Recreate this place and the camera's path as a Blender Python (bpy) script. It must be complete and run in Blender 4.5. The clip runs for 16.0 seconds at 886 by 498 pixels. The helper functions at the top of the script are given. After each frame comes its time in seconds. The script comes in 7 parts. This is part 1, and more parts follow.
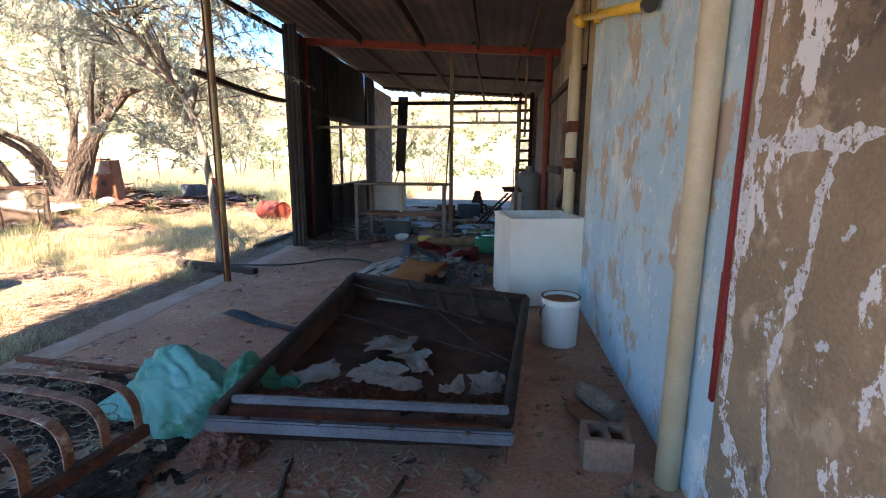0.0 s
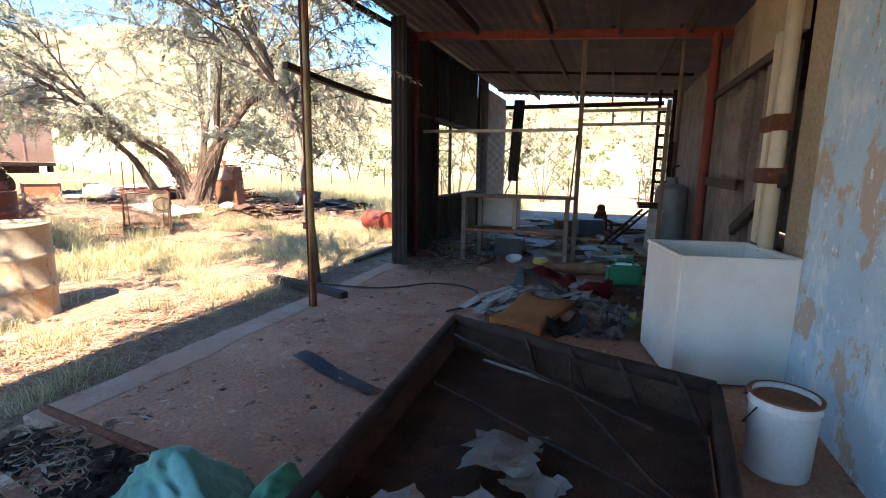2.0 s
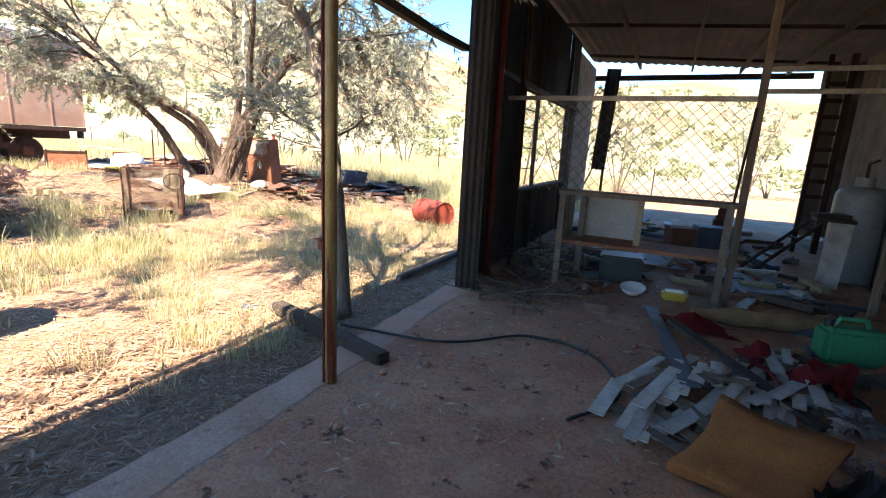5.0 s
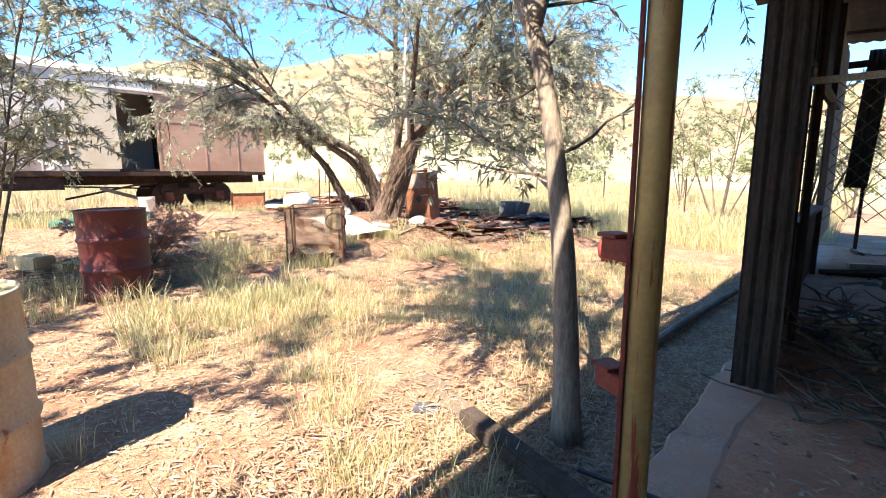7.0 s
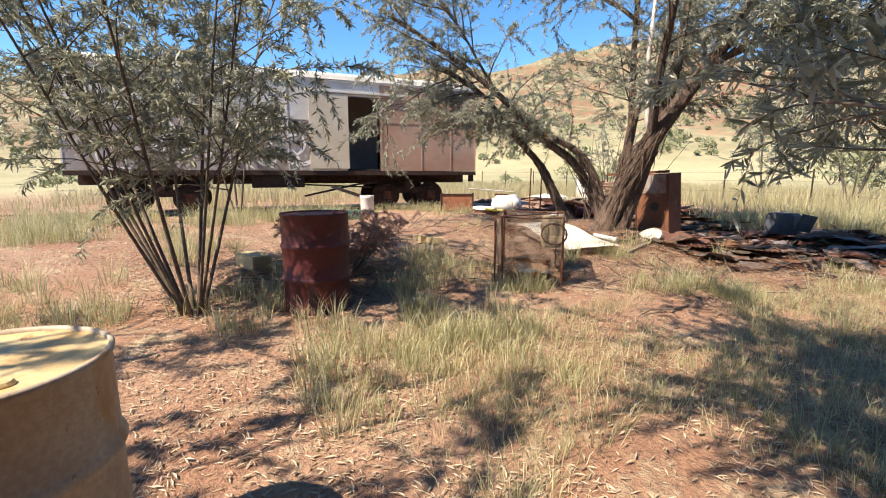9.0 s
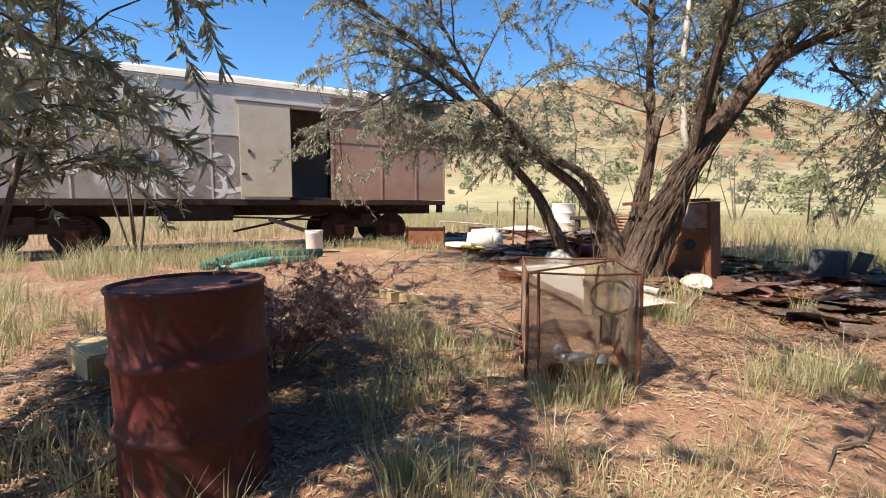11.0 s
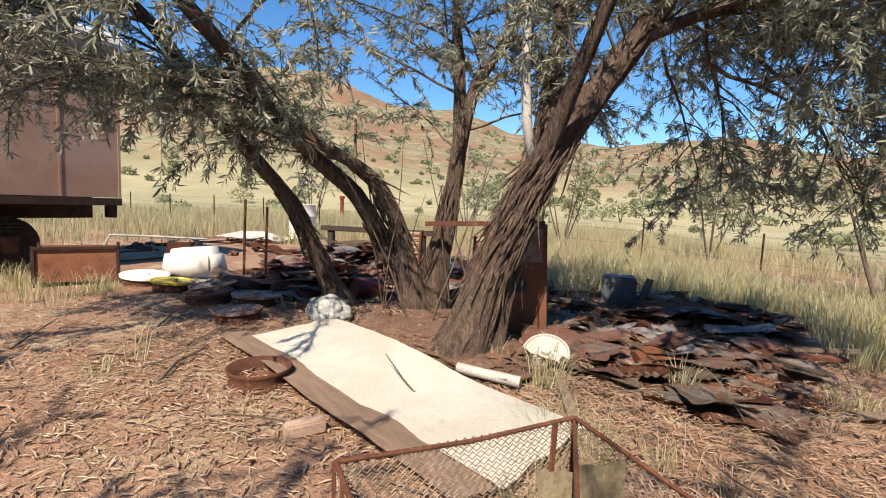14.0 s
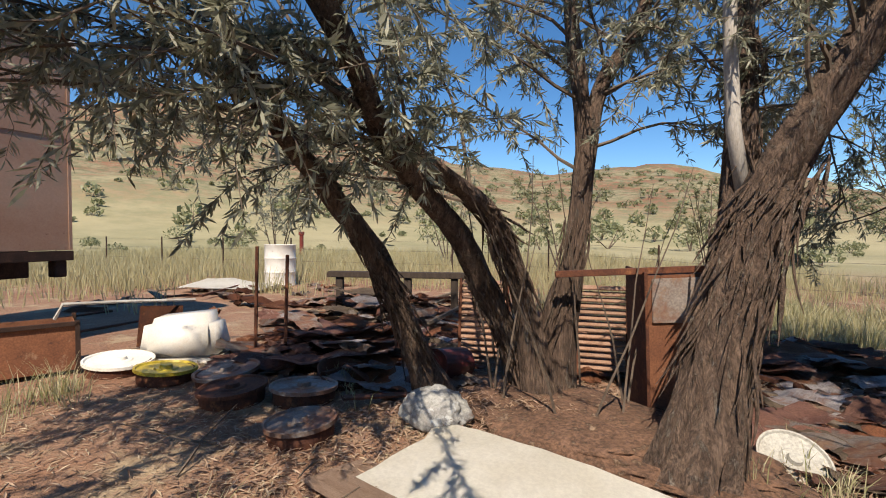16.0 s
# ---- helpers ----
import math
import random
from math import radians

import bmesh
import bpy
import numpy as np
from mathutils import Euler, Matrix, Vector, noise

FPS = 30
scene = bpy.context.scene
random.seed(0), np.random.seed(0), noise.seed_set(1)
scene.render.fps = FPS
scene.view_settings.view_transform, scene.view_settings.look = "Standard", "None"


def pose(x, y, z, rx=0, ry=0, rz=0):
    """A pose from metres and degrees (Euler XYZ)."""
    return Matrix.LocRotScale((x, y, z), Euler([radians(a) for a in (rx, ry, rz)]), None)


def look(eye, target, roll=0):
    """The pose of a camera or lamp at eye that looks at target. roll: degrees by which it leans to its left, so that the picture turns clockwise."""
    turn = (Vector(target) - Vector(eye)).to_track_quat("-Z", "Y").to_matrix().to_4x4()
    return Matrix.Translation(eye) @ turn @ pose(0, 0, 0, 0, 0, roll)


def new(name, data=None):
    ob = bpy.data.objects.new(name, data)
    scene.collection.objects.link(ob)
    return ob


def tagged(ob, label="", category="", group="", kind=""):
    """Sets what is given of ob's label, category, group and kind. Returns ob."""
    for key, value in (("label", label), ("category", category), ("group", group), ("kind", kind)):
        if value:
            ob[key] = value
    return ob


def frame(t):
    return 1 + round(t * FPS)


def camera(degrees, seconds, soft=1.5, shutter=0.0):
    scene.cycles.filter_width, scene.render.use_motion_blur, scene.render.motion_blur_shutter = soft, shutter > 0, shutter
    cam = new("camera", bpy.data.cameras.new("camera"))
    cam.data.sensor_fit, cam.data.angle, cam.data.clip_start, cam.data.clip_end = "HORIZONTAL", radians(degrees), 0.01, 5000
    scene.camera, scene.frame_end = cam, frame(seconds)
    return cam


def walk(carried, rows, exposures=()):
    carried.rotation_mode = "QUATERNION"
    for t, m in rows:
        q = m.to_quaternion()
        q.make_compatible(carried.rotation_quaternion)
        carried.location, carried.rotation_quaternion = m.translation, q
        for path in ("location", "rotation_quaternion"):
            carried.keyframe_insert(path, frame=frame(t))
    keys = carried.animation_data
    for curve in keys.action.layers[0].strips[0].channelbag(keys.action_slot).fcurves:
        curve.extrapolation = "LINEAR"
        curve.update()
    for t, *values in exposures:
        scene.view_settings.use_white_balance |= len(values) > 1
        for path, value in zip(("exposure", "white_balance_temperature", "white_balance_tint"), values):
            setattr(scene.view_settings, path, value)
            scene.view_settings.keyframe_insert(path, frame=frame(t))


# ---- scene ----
cam = camera(86.4, 16.0, 1.05)
# seconds, eye, point looked at, roll
ROWS = [
    (0.0, (-0.020, 0.034, 1.302), (-0.236, 1.987, 0.931), 0.29),
    (0.5, (-0.083, 0.203, 1.322), (-0.334, 2.155, 0.962), 0.54),
    (1.0, (-0.128, 0.467, 1.310), (-0.497, 2.402, 0.964), 0.67),
    (1.5, (-0.249, 0.768, 1.295), (-0.792, 2.661, 0.942), 0.47),
    (2.0, (-0.330, 1.104, 1.304), (-0.980, 2.964, 0.963), 0.75),
    (2.5, (-0.439, 1.498, 1.287), (-1.388, 3.228, 0.960), 1.29),
    (3.0, (-0.641, 1.774, 1.289), (-1.684, 3.443, 0.932), 2.50),
    (3.5, (-0.901, 2.089, 1.258), (-1.944, 3.757, 0.897), 3.40),
    (4.0, (-1.080, 2.384, 1.395), (-1.986, 4.113, 0.961), 4.59),
    (4.2, (-1.128, 2.470, 1.376), (-1.981, 4.220, 0.920), 4.27),
    (6.3, (-2.198, 3.633, 1.247), (-3.104, 5.387, 0.922), 0.21),
    (6.5, (-2.340, 3.686, 1.257), (-3.351, 5.381, 0.932), 0.21),
    (7.0, (-2.647, 3.850, 1.239), (-3.975, 5.311, 0.919), -0.25),
    (7.5, (-2.945, 3.950, 1.241), (-4.527, 5.130, 0.914), -0.35),
    (8.0, (-3.193, 4.068, 1.236), (-4.896, 5.061, 0.904), -0.05),
    (8.5, (-3.488, 4.263, 1.251), (-5.266, 5.117, 0.917), 0.05),
    (8.7, (-3.628, 4.353, 1.251), (-5.439, 5.139, 0.931), 0.05),
    (10.8, (-5.795, 4.950, 1.224), (-7.538, 5.906, 1.008), 0.07),
    (11.0, (-5.990, 5.063, 1.227), (-7.723, 6.042, 1.035), 0.05),
    (11.5, (-6.461, 5.254, 1.288), (-8.158, 6.298, 1.113), -0.03),
    (12.0, (-6.895, 5.491, 1.300), (-8.483, 6.692, 1.117), 0.09),
    (12.5, (-7.313, 5.817, 1.324), (-8.807, 7.132, 1.140), 0.52),
    (13.0, (-7.659, 6.119, 1.343), (-8.913, 7.664, 1.146), 1.40),
    (13.5, (-7.998, 6.546, 1.372), (-9.057, 8.227, 1.148), 1.89),
    (14.0, (-8.397, 6.747, 1.427), (-9.326, 8.508, 1.233), 2.40),
    (14.5, (-8.850, 6.934, 1.458), (-9.634, 8.770, 1.334), 1.85),
    (15.0, (-9.293, 7.131, 1.420), (-10.022, 8.991, 1.341), 1.61),
    (15.5, (-9.784, 7.269, 1.443), (-10.485, 9.142, 1.385), 0.97),
    (16.0, (-10.249, 7.345, 1.498), (-10.969, 9.210, 1.435), 0.30),
]
WALK = [(t, look(eye, target, roll)) for t, eye, target, roll in ROWS]
EXPOSURES = [(t, e, 7850 if t < 5 else 7600, 14 if t < 5 else 12) for t, e in ((0.0, 2.65), (2.5, 2.52), (4.2, 2.38), (6.0, 2.42), (7.0, 2.12), (7.5, 1.9), (8.5, 1.34), (10.8, 0.95), (13.0, 0.85), (14.5, 0.6), (16.0, 0.32))]
walk(cam, WALK, EXPOSURES)

# ---- sky and sun ----
SUN_TOWARDS = Vector((0.22, -0.975, math.tan(radians(50)))).normalized()
world = bpy.data.worlds.new("sky")
scene.world = world
world.use_nodes = True
wn = world.node_tree.nodes
sky = wn.new("ShaderNodeTexSky")
sky.sky_type = "NISHITA"
sky.sun_disc = False
sky.sun_elevation = math.asin(SUN_TOWARDS.z)
sky.sun_rotation = math.atan2(SUN_TOWARDS.x, SUN_TOWARDS.y)
sky.dust_density = 0.0
sky.altitude = 1500
sky.ozone_density = 6.0
deep = wn.new("ShaderNodeHueSaturation")
deep.inputs["Saturation"].default_value = 1.2
world.node_tree.links.new(sky.outputs[0], deep.inputs["Color"])
world.node_tree.links.new(deep.outputs[0], wn["Background"].inputs[0])
wn["Background"].inputs[1].default_value = 0.135
sun = new("sun", bpy.data.lights.new("sun", "SUN"))
sun.data.energy, sun.data.angle, sun.data.color = 5.0, radians(0.53), (1.0, 0.95, 0.87)
sun.matrix_world = look(SUN_TOWARDS * 60, (0, 0, 0))


# ---- materials ----
def nodes_of(name):
    m = bpy.data.materials.new(name)
    m.use_nodes = True
    return m, m.node_tree, m.node_tree.nodes["Principled BSDF"]


def noise_node(nt, vec, scale, detail=5.0, rough=0.6, stretch=None):
    n = nt.nodes.new("ShaderNodeTexNoise")
    n.inputs["Scale"].default_value, n.inputs["Detail"].default_value, n.inputs["Roughness"].default_value = scale, detail, rough
    if stretch:
        mp = nt.nodes.new("ShaderNodeMapping")
        mp.inputs["Scale"].default_value = stretch
        nt.links.new(vec, mp.inputs[0])
        vec = mp.outputs[0]
    nt.links.new(vec, n.inputs["Vector"])
    return n.outputs[0]


def ramp(nt, fac, lo, hi):
    n = nt.nodes.new("ShaderNodeMapRange")
    n.interpolation_type = "SMOOTHSTEP"
    n.inputs[1].default_value, n.inputs[2].default_value = lo, hi
    nt.links.new(fac, n.inputs[0])
    return n.outputs[0]


def mixed(nt, fac, a, b, mode="MIX"):
    n = nt.nodes.new("ShaderNodeMix")
    n.data_type, n.blend_type = "RGBA", mode
    for socket, v in ((n.inputs[0], fac), (n.inputs[6], a), (n.inputs[7], b)):
        if isinstance(v, (int, float)):
            socket.default_value = v
        elif isinstance(v, tuple):
            socket.default_value = (*v, 1)
        else:
            nt.links.new(v, socket)
    return n.outputs[2]


def surface(name, base, second, scale=3.0, rough=0.8, metal=0.0, grain=60.0, bump=0.3, depth=0.004, layers=(), stretch=None, vary=0.0, fine=0.35):
    """Two-tone base by broad noise, a fine grain, then layers (colour, scale, from, to, stretch) of wear or stains with shapes of their own."""
    m, nt, p = nodes_of(name)
    co = nt.nodes.new("ShaderNodeTexCoord").outputs["Object"]
    broad = noise_node(nt, co, scale, 6, 0.65, stretch)
    col = mixed(nt, ramp(nt, broad, 0.35, 0.65), base, second)
    g = noise_node(nt, co, grain, 4, 0.7, stretch)
    dark = mixed(nt, ramp(nt, g, 0.3, 0.7), (1 - fine,) * 3, (1 + fine * 0.3,) * 3)
    col = mixed(nt, 1.0, col, dark, "MULTIPLY")
    height = g
    for c, s, lo, hi, *st in layers:
        f = ramp(nt, noise_node(nt, co, s, 8, 0.7, st[0] if st else None), lo, hi)
        col = mixed(nt, f, col, c)
        add = nt.nodes.new("ShaderNodeMath")
        add.operation = "MULTIPLY_ADD"
        nt.links.new(f, add.inputs[0])
        add.inputs[1].default_value = 0.5
        nt.links.new(height, add.inputs[2])
        height = add.outputs[0]
    if vary:
        r = nt.nodes.new("ShaderNodeObjectInfo").outputs["Random"]
        gi = nt.nodes.new("ShaderNodeNewGeometry").outputs["Random Per Island"]
        s = nt.nodes.new("ShaderNodeMath")
        s.operation = "ADD"
        nt.links.new(r, s.inputs[0]), nt.links.new(gi, s.inputs[1])
        w = nt.nodes.new("ShaderNodeMath")
        w.operation = "FRACT"
        nt.links.new(s.outputs[0], w.inputs[0])
        col = mixed(nt, 1.0, col, mixed(nt, w.outputs[0], (1 - vary,) * 3, (1 + vary,) * 3), "MULTIPLY")
    nt.links.new(col, p.inputs["Base Color"])
    p.inputs["Metallic"].default_value = metal
    rr = nt.nodes.new("ShaderNodeMapRange")
    rr.inputs[3].default_value, rr.inputs[4].default_value = max(0.05, rough - 0.12), min(1, rough + 0.12)
    nt.links.new(broad, rr.inputs[0]), nt.links.new(rr.outputs[0], p.inputs["Roughness"])
    if bump:
        b = nt.nodes.new("ShaderNodeBump")
        b.inputs["Strength"].default_value, b.inputs["Distance"].default_value = bump, depth
        nt.links.new(height, b.inputs["Height"]), nt.links.new(b.outputs[0], p.inputs["Normal"])
    return m


def leaf_surface(name, a, b, through_light=0.25):
    m, nt, p = nodes_of(name)
    gi = nt.nodes.new("ShaderNodeNewGeometry").outputs["Random Per Island"]
    col = mixed(nt, gi, a, b)
    nt.links.new(col, p.inputs["Base Color"])
    p.inputs["Roughness"].default_value = 0.5
    tr = nt.nodes.new("ShaderNodeBsdfTranslucent")
    nt.links.new(col, tr.inputs[0])
    mx = nt.nodes.new("ShaderNodeMixShader")
    mx.inputs[0].default_value = through_light
    nt.links.new(p.outputs[0], mx.inputs[1]), nt.links.new(tr.outputs[0], mx.inputs[2])
    nt.links.new(mx.outputs[0], nt.nodes["Material Output"].inputs[0])
    return m


RUST = (0.16, 0.055, 0.025)
M_SOIL = surface("red_soil", (0.365, 0.215, 0.14), (0.3, 0.155, 0.095), 0.9, 0.95, 0, 30, 0.9, 0.03,
                 [((0.42, 0.31, 0.2), 2.2, 0.5, 0.66), ((0.17, 0.1, 0.06), 7.0, 0.6, 0.7), ((0.47, 0.38, 0.25), 14.0, 0.62, 0.7)])
M_FLOOR = surface("dirty_floor", (0.6, 0.3, 0.185), (0.47, 0.21, 0.125), 1.3, 0.95, 0, 40, 0.5, 0.01,
                  [((0.57, 0.35, 0.24), 1.1, 0.5, 0.7), ((0.37, 0.17, 0.105), 0.8, 0.5, 0.64), ((0.42, 0.22, 0.15), 5.0, 0.52, 0.62), ((0.11, 0.052, 0.036), 8.0, 0.58, 0.66), ((0.6, 0.45, 0.34), 19.0, 0.66, 0.7)])
M_CONCRETE = surface("worn_concrete", (0.5, 0.34, 0.255), (0.43, 0.26, 0.185), 2.0, 0.9, 0, 70, 0.4, 0.004,
                     [((0.46, 0.25, 0.17), 1.6, 0.42, 0.62), ((0.3, 0.15, 0.1), 3.1, 0.55, 0.7), ((0.14, 0.09, 0.07), 9.0, 0.62, 0.72)])
M_TIN = surface("weathered_tin", (0.1, 0.088, 0.078), (0.06, 0.047, 0.04), 2.0, 0.6, 0.5, 50, 0.2, 0.002, [(RUST, 3.0, 0.55, 0.75, (3, 3, 0.6))], (1, 1, 0.3))
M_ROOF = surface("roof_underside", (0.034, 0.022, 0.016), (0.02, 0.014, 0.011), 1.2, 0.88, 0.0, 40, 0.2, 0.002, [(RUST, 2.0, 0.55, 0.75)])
M_REDSTEEL = surface("red_oxide_steel", (0.24, 0.035, 0.022), (0.17, 0.03, 0.02), 6, 0.65, 0.1, 60, 0.2, 0.002, [((0.08, 0.04, 0.03), 9, 0.6, 0.72)])
M_RUST = surface("rust", (0.17, 0.06, 0.03), (0.1, 0.038, 0.024), 5, 0.9, 0.2, 70, 0.5, 0.003, [((0.25, 0.1, 0.045), 11, 0.55, 0.7)], vary=0.2)
M_DARKRUST = surface("dark_rust", (0.07, 0.035, 0.025), (0.04, 0.022, 0.017), 7, 0.85, 0.3, 80, 0.4, 0.003, [((0.1, 0.045, 0.028), 9, 0.58, 0.7)], vary=0.15)
M_STEEL = surface("galvanised_steel", (0.33, 0.29, 0.23), (0.24, 0.19, 0.14), 4, 0.5, 0.6, 60, 0.2, 0.002, [(RUST, 6, 0.58, 0.72)])
M_WOOD = surface("grey_timber", (0.2, 0.15, 0.11), (0.14, 0.1, 0.07), 4, 0.9, 0, 50, 0.5, 0.003, [((0.07, 0.05, 0.035), 10, 0.58, 0.7, (1, 1, 6))], (6, 6, 1), vary=0.25)
M_BARK = surface("fibrous_bark", (0.25, 0.165, 0.12), (0.12, 0.074, 0.053), 6, 0.95, 0, 22, 1.0, 0.05, [((0.32, 0.26, 0.21), 7, 0.55, 0.66, (3, 3, 0.4))], (3, 3, 0.45), fine=0.6)
M_PALEBARK = surface("pale_bark", (0.3, 0.25, 0.2), (0.21, 0.165, 0.13), 4, 0.9, 0, 30, 0.8, 0.012, [((0.11, 0.08, 0.06), 6, 0.56, 0.68, (3, 3, 0.4))], (2, 2, 0.5))
M_TWIG = surface("twig_bark", (0.11, 0.08, 0.06), (0.16, 0.12, 0.09), 8, 0.95, 0, 40, 0.3, 0.003)
M_LEAF = leaf_surface("grey_green_leaf", (0.15, 0.16, 0.105), (0.42, 0.42, 0.325), 0.36)
M_LEAF_PALE = leaf_surface("silver_leaf", (0.17, 0.185, 0.115), (0.46, 0.455, 0.35), 0.36)
M_DRYLEAF = leaf_surface("dry_leaf", (0.24, 0.14, 0.095), (0.48, 0.34, 0.24), 0.2)
M_BUSH = leaf_surface("far_bush_leaf", (0.15, 0.17, 0.08), (0.29, 0.29, 0.16))
M_GRASS = leaf_surface("half_dry_grass", (0.27, 0.275, 0.12), (0.63, 0.57, 0.37), 0.4)
M_STRAW = leaf_surface("dry_grass", (0.36, 0.32, 0.165), (0.5, 0.45, 0.27), 0.35)
M_LITTER = leaf_surface("leaf_litter", (0.3, 0.2, 0.125), (0.55, 0.45, 0.32), 0.1)


# ---- mesh helpers ----
def link(name, bm, material, parent=None, label="", m=None, smooth=False, also=()):
    me = bpy.data.meshes.new(name)
    bm.to_mesh(me)
    bm.free()
    me.materials.append(material)
    for extra in also:
        me.materials.append(extra)
    if smooth:
        me.polygons.foreach_set("use_smooth", [True] * len(me.polygons))
    ob = new(name, me)
    if parent:
        ob.parent = parent
    if m is not None:
        ob.matrix_basis = m
    if label:
        ob["label"] = label
    return ob


def part(name, bm, material, parent, label="", smooth=False):
    return link(name, bm, material, parent, label, None, smooth)


def raw(name, verts, faces, material, parent=None, smooth=False):
    me = bpy.data.meshes.new(name)
    me.from_pydata(verts, [], faces)
    me.materials.append(material)
    if smooth:
        me.polygons.foreach_set("use_smooth", [True] * len(me.polygons))
    ob = new(name, me)
    if parent:
        ob.parent = parent
    return ob


def base(name, m, label, category, group=""):
    ob = new(name)
    ob.matrix_basis = m
    return tagged(ob, label, category, group)


def box(bm, x0, x1, y0, y1, z0, z1, bevel=0.0, m=None):
    r = bmesh.ops.create_cube(bm, size=1)
    vs = r["verts"]
    bmesh.ops.transform(bm, matrix=Matrix.Translation(((x0 + x1) / 2, (y0 + y1) / 2, (z0 + z1) / 2)) @ Matrix.Diagonal((x1 - x0, y1 - y0, z1 - z0, 1)), verts=vs)
    if bevel:
        es = list({e for v in vs for e in v.link_edges})
        vs = bmesh.ops.bevel(bm, geom=es, offset=bevel, segments=2, affect="EDGES", clamp_overlap=True)["verts"] or vs
    if m is not None:
        bmesh.ops.transform(bm, matrix=m, verts=list({v for v in vs if v.is_valid}))
    return bm


def boxed(x0, x1, y0, y1, z0, z1, bevel=0.0, m=None):
    return box(bmesh.new(), x0, x1, y0, y1, z0, z1, bevel, m)


def tube(bm, pts, radii, sides=8, caps=True):
    """A tapered tube along points."""
    pts = [Vector(p) for p in pts]
    if not hasattr(radii, "__len__"):
        radii = [radii] * len(pts)
    rings, up = [], None
    for i, p in enumerate(pts):
        d = (pts[min(i + 1, len(pts) - 1)] - pts[max(i - 1, 0)]).normalized()
        if up is None:
            up = d.orthogonal().normalized()
        a = (up - d * up.dot(d))
        a = a.normalized() if a.length > 1e-5 else d.orthogonal().normalized()
        up, b = a, d.cross(a)
        rings.append([bm.verts.new(p + (a * math.cos(k * math.tau / sides) + b * math.sin(k * math.tau / sides)) * radii[i]) for k in range(sides)])
    for q, r in zip(rings, rings[1:]):
        for k in range(sides):
            bm.faces.new((q[k], q[(k + 1) % sides], r[(k + 1) % sides], r[k]))
    if caps:
        bm.faces.new(rings[0][::-1])
        bm.faces.new(rings[-1])
    return bm


def tubed(pts, radii, sides=8):
    return tube(bmesh.new(), pts, radii, sides)


def lathe(profile, sides=32, bm=None, m=None):
    """Turned round z from (radius, height) pairs."""
    bm = bm or bmesh.new()
    rings = []
    for r, z in profile:
        if r < 1e-4:
            rings.append([bm.verts.new((0, 0, z))])
        else:
            rings.append([bm.verts.new((r * math.cos(k * math.tau / sides), r * math.sin(k * math.tau / sides), z)) for k in range(sides)])
    for q, r in zip(rings, rings[1:]):
        for k in range(sides):
            a, b = (q[k % len(q)], q[(k + 1) % len(q)]), (r[(k + 1) % len(r)], r[k % len(r)])
            f = list(dict.fromkeys((*a, *b)))
            if len(f) > 2:
                bm.faces.new(f)
    if m is not None:
        bmesh.ops.transform(bm, matrix=m, verts=[v for ring in rings for v in ring])
    return bm


def corrugated(w, h, pitch=0.076, amp=0.009, warp=0.0, seed=0, rows=8):
    """A corrugated sheet in the x-z plane, waves across x, from 0,0 to w,h, with thickness."""
    n = max(4, int(w / pitch * 6))
    bm = bmesh.new()
    g = []
    for j in range(rows + 1):
        z = h * j / rows
        line = []
        for i in range(n + 1):
            x = w * i / n
            y = amp * math.sin(x / pitch * math.tau) + warp * noise.noise((x * 1.3, z * 1.3, seed * 7.1))
            line.append(bm.verts.new((x, y, z)))
        g.append(line)
    for j in range(rows):
        for i in range(n):
            bm.faces.new((g[j][i], g[j][i + 1], g[j + 1][i + 1], g[j + 1][i]))
    bmesh.ops.solidify(bm, geom=bm.faces[:], thickness=0.003)
    return bm


def rnd(a, b):
    return random.uniform(a, b)


# ---- ground ----
LEVEL = ((-200, 0.3), (-13, 0.3), (-11, 0.2), (-9.2, 0.02), (-7, -0.12), (-4, -0.13), (200, -0.13))
RIDGE = ((-180, 3), (-60, 3), (-40, 3.2), (-22, 4.2), (-14, 6.5), (-3, 8.6), (10, 8.4), (20, 9.0), (30, 11.2), (40, 12.8), (58, 13.0), (75, 10), (100, 8), (140, 4), (180, 3))


def lerp_table(table, v):
    for (a, p), (b, q) in zip(table, table[1:]):
        if v <= b:
            s = (v - a) / (b - a)
            s = s * s * (3 - 2 * s)
            return p + (q - p) * s
    return table[-1][1]


def ground_z(x, y):
    z = lerp_table(LEVEL, max(-199, min(199, x)))
    z += 0.02 * noise.noise((x * 0.9, y * 0.9, 1.0)) + 0.012 * noise.noise((x * 3.1, y * 3.1, 5.0))
    d = math.hypot(x + 8, y - 7)
    if d > 45:
        az = math.degrees(math.atan2(-(x + 8), y - 7))
        s = min(1, max(0, (d - 60) / 200))
        ridge = math.tan(radians(lerp_table(RIDGE, az))) * 260
        rough = 1 + 0.22 * noise.fractal((x / 70, y / 70, 3.0), 1.0, 2.0, 5) * min(1, s * 4)
        z += ridge * (s ** 1.35) * rough + (0.4 * noise.noise((x / 9, y / 9, 2.0)) * min(1, (d - 45) / 40))
        if d > 265:
            z -= (d - 265) * 0.35
    return z


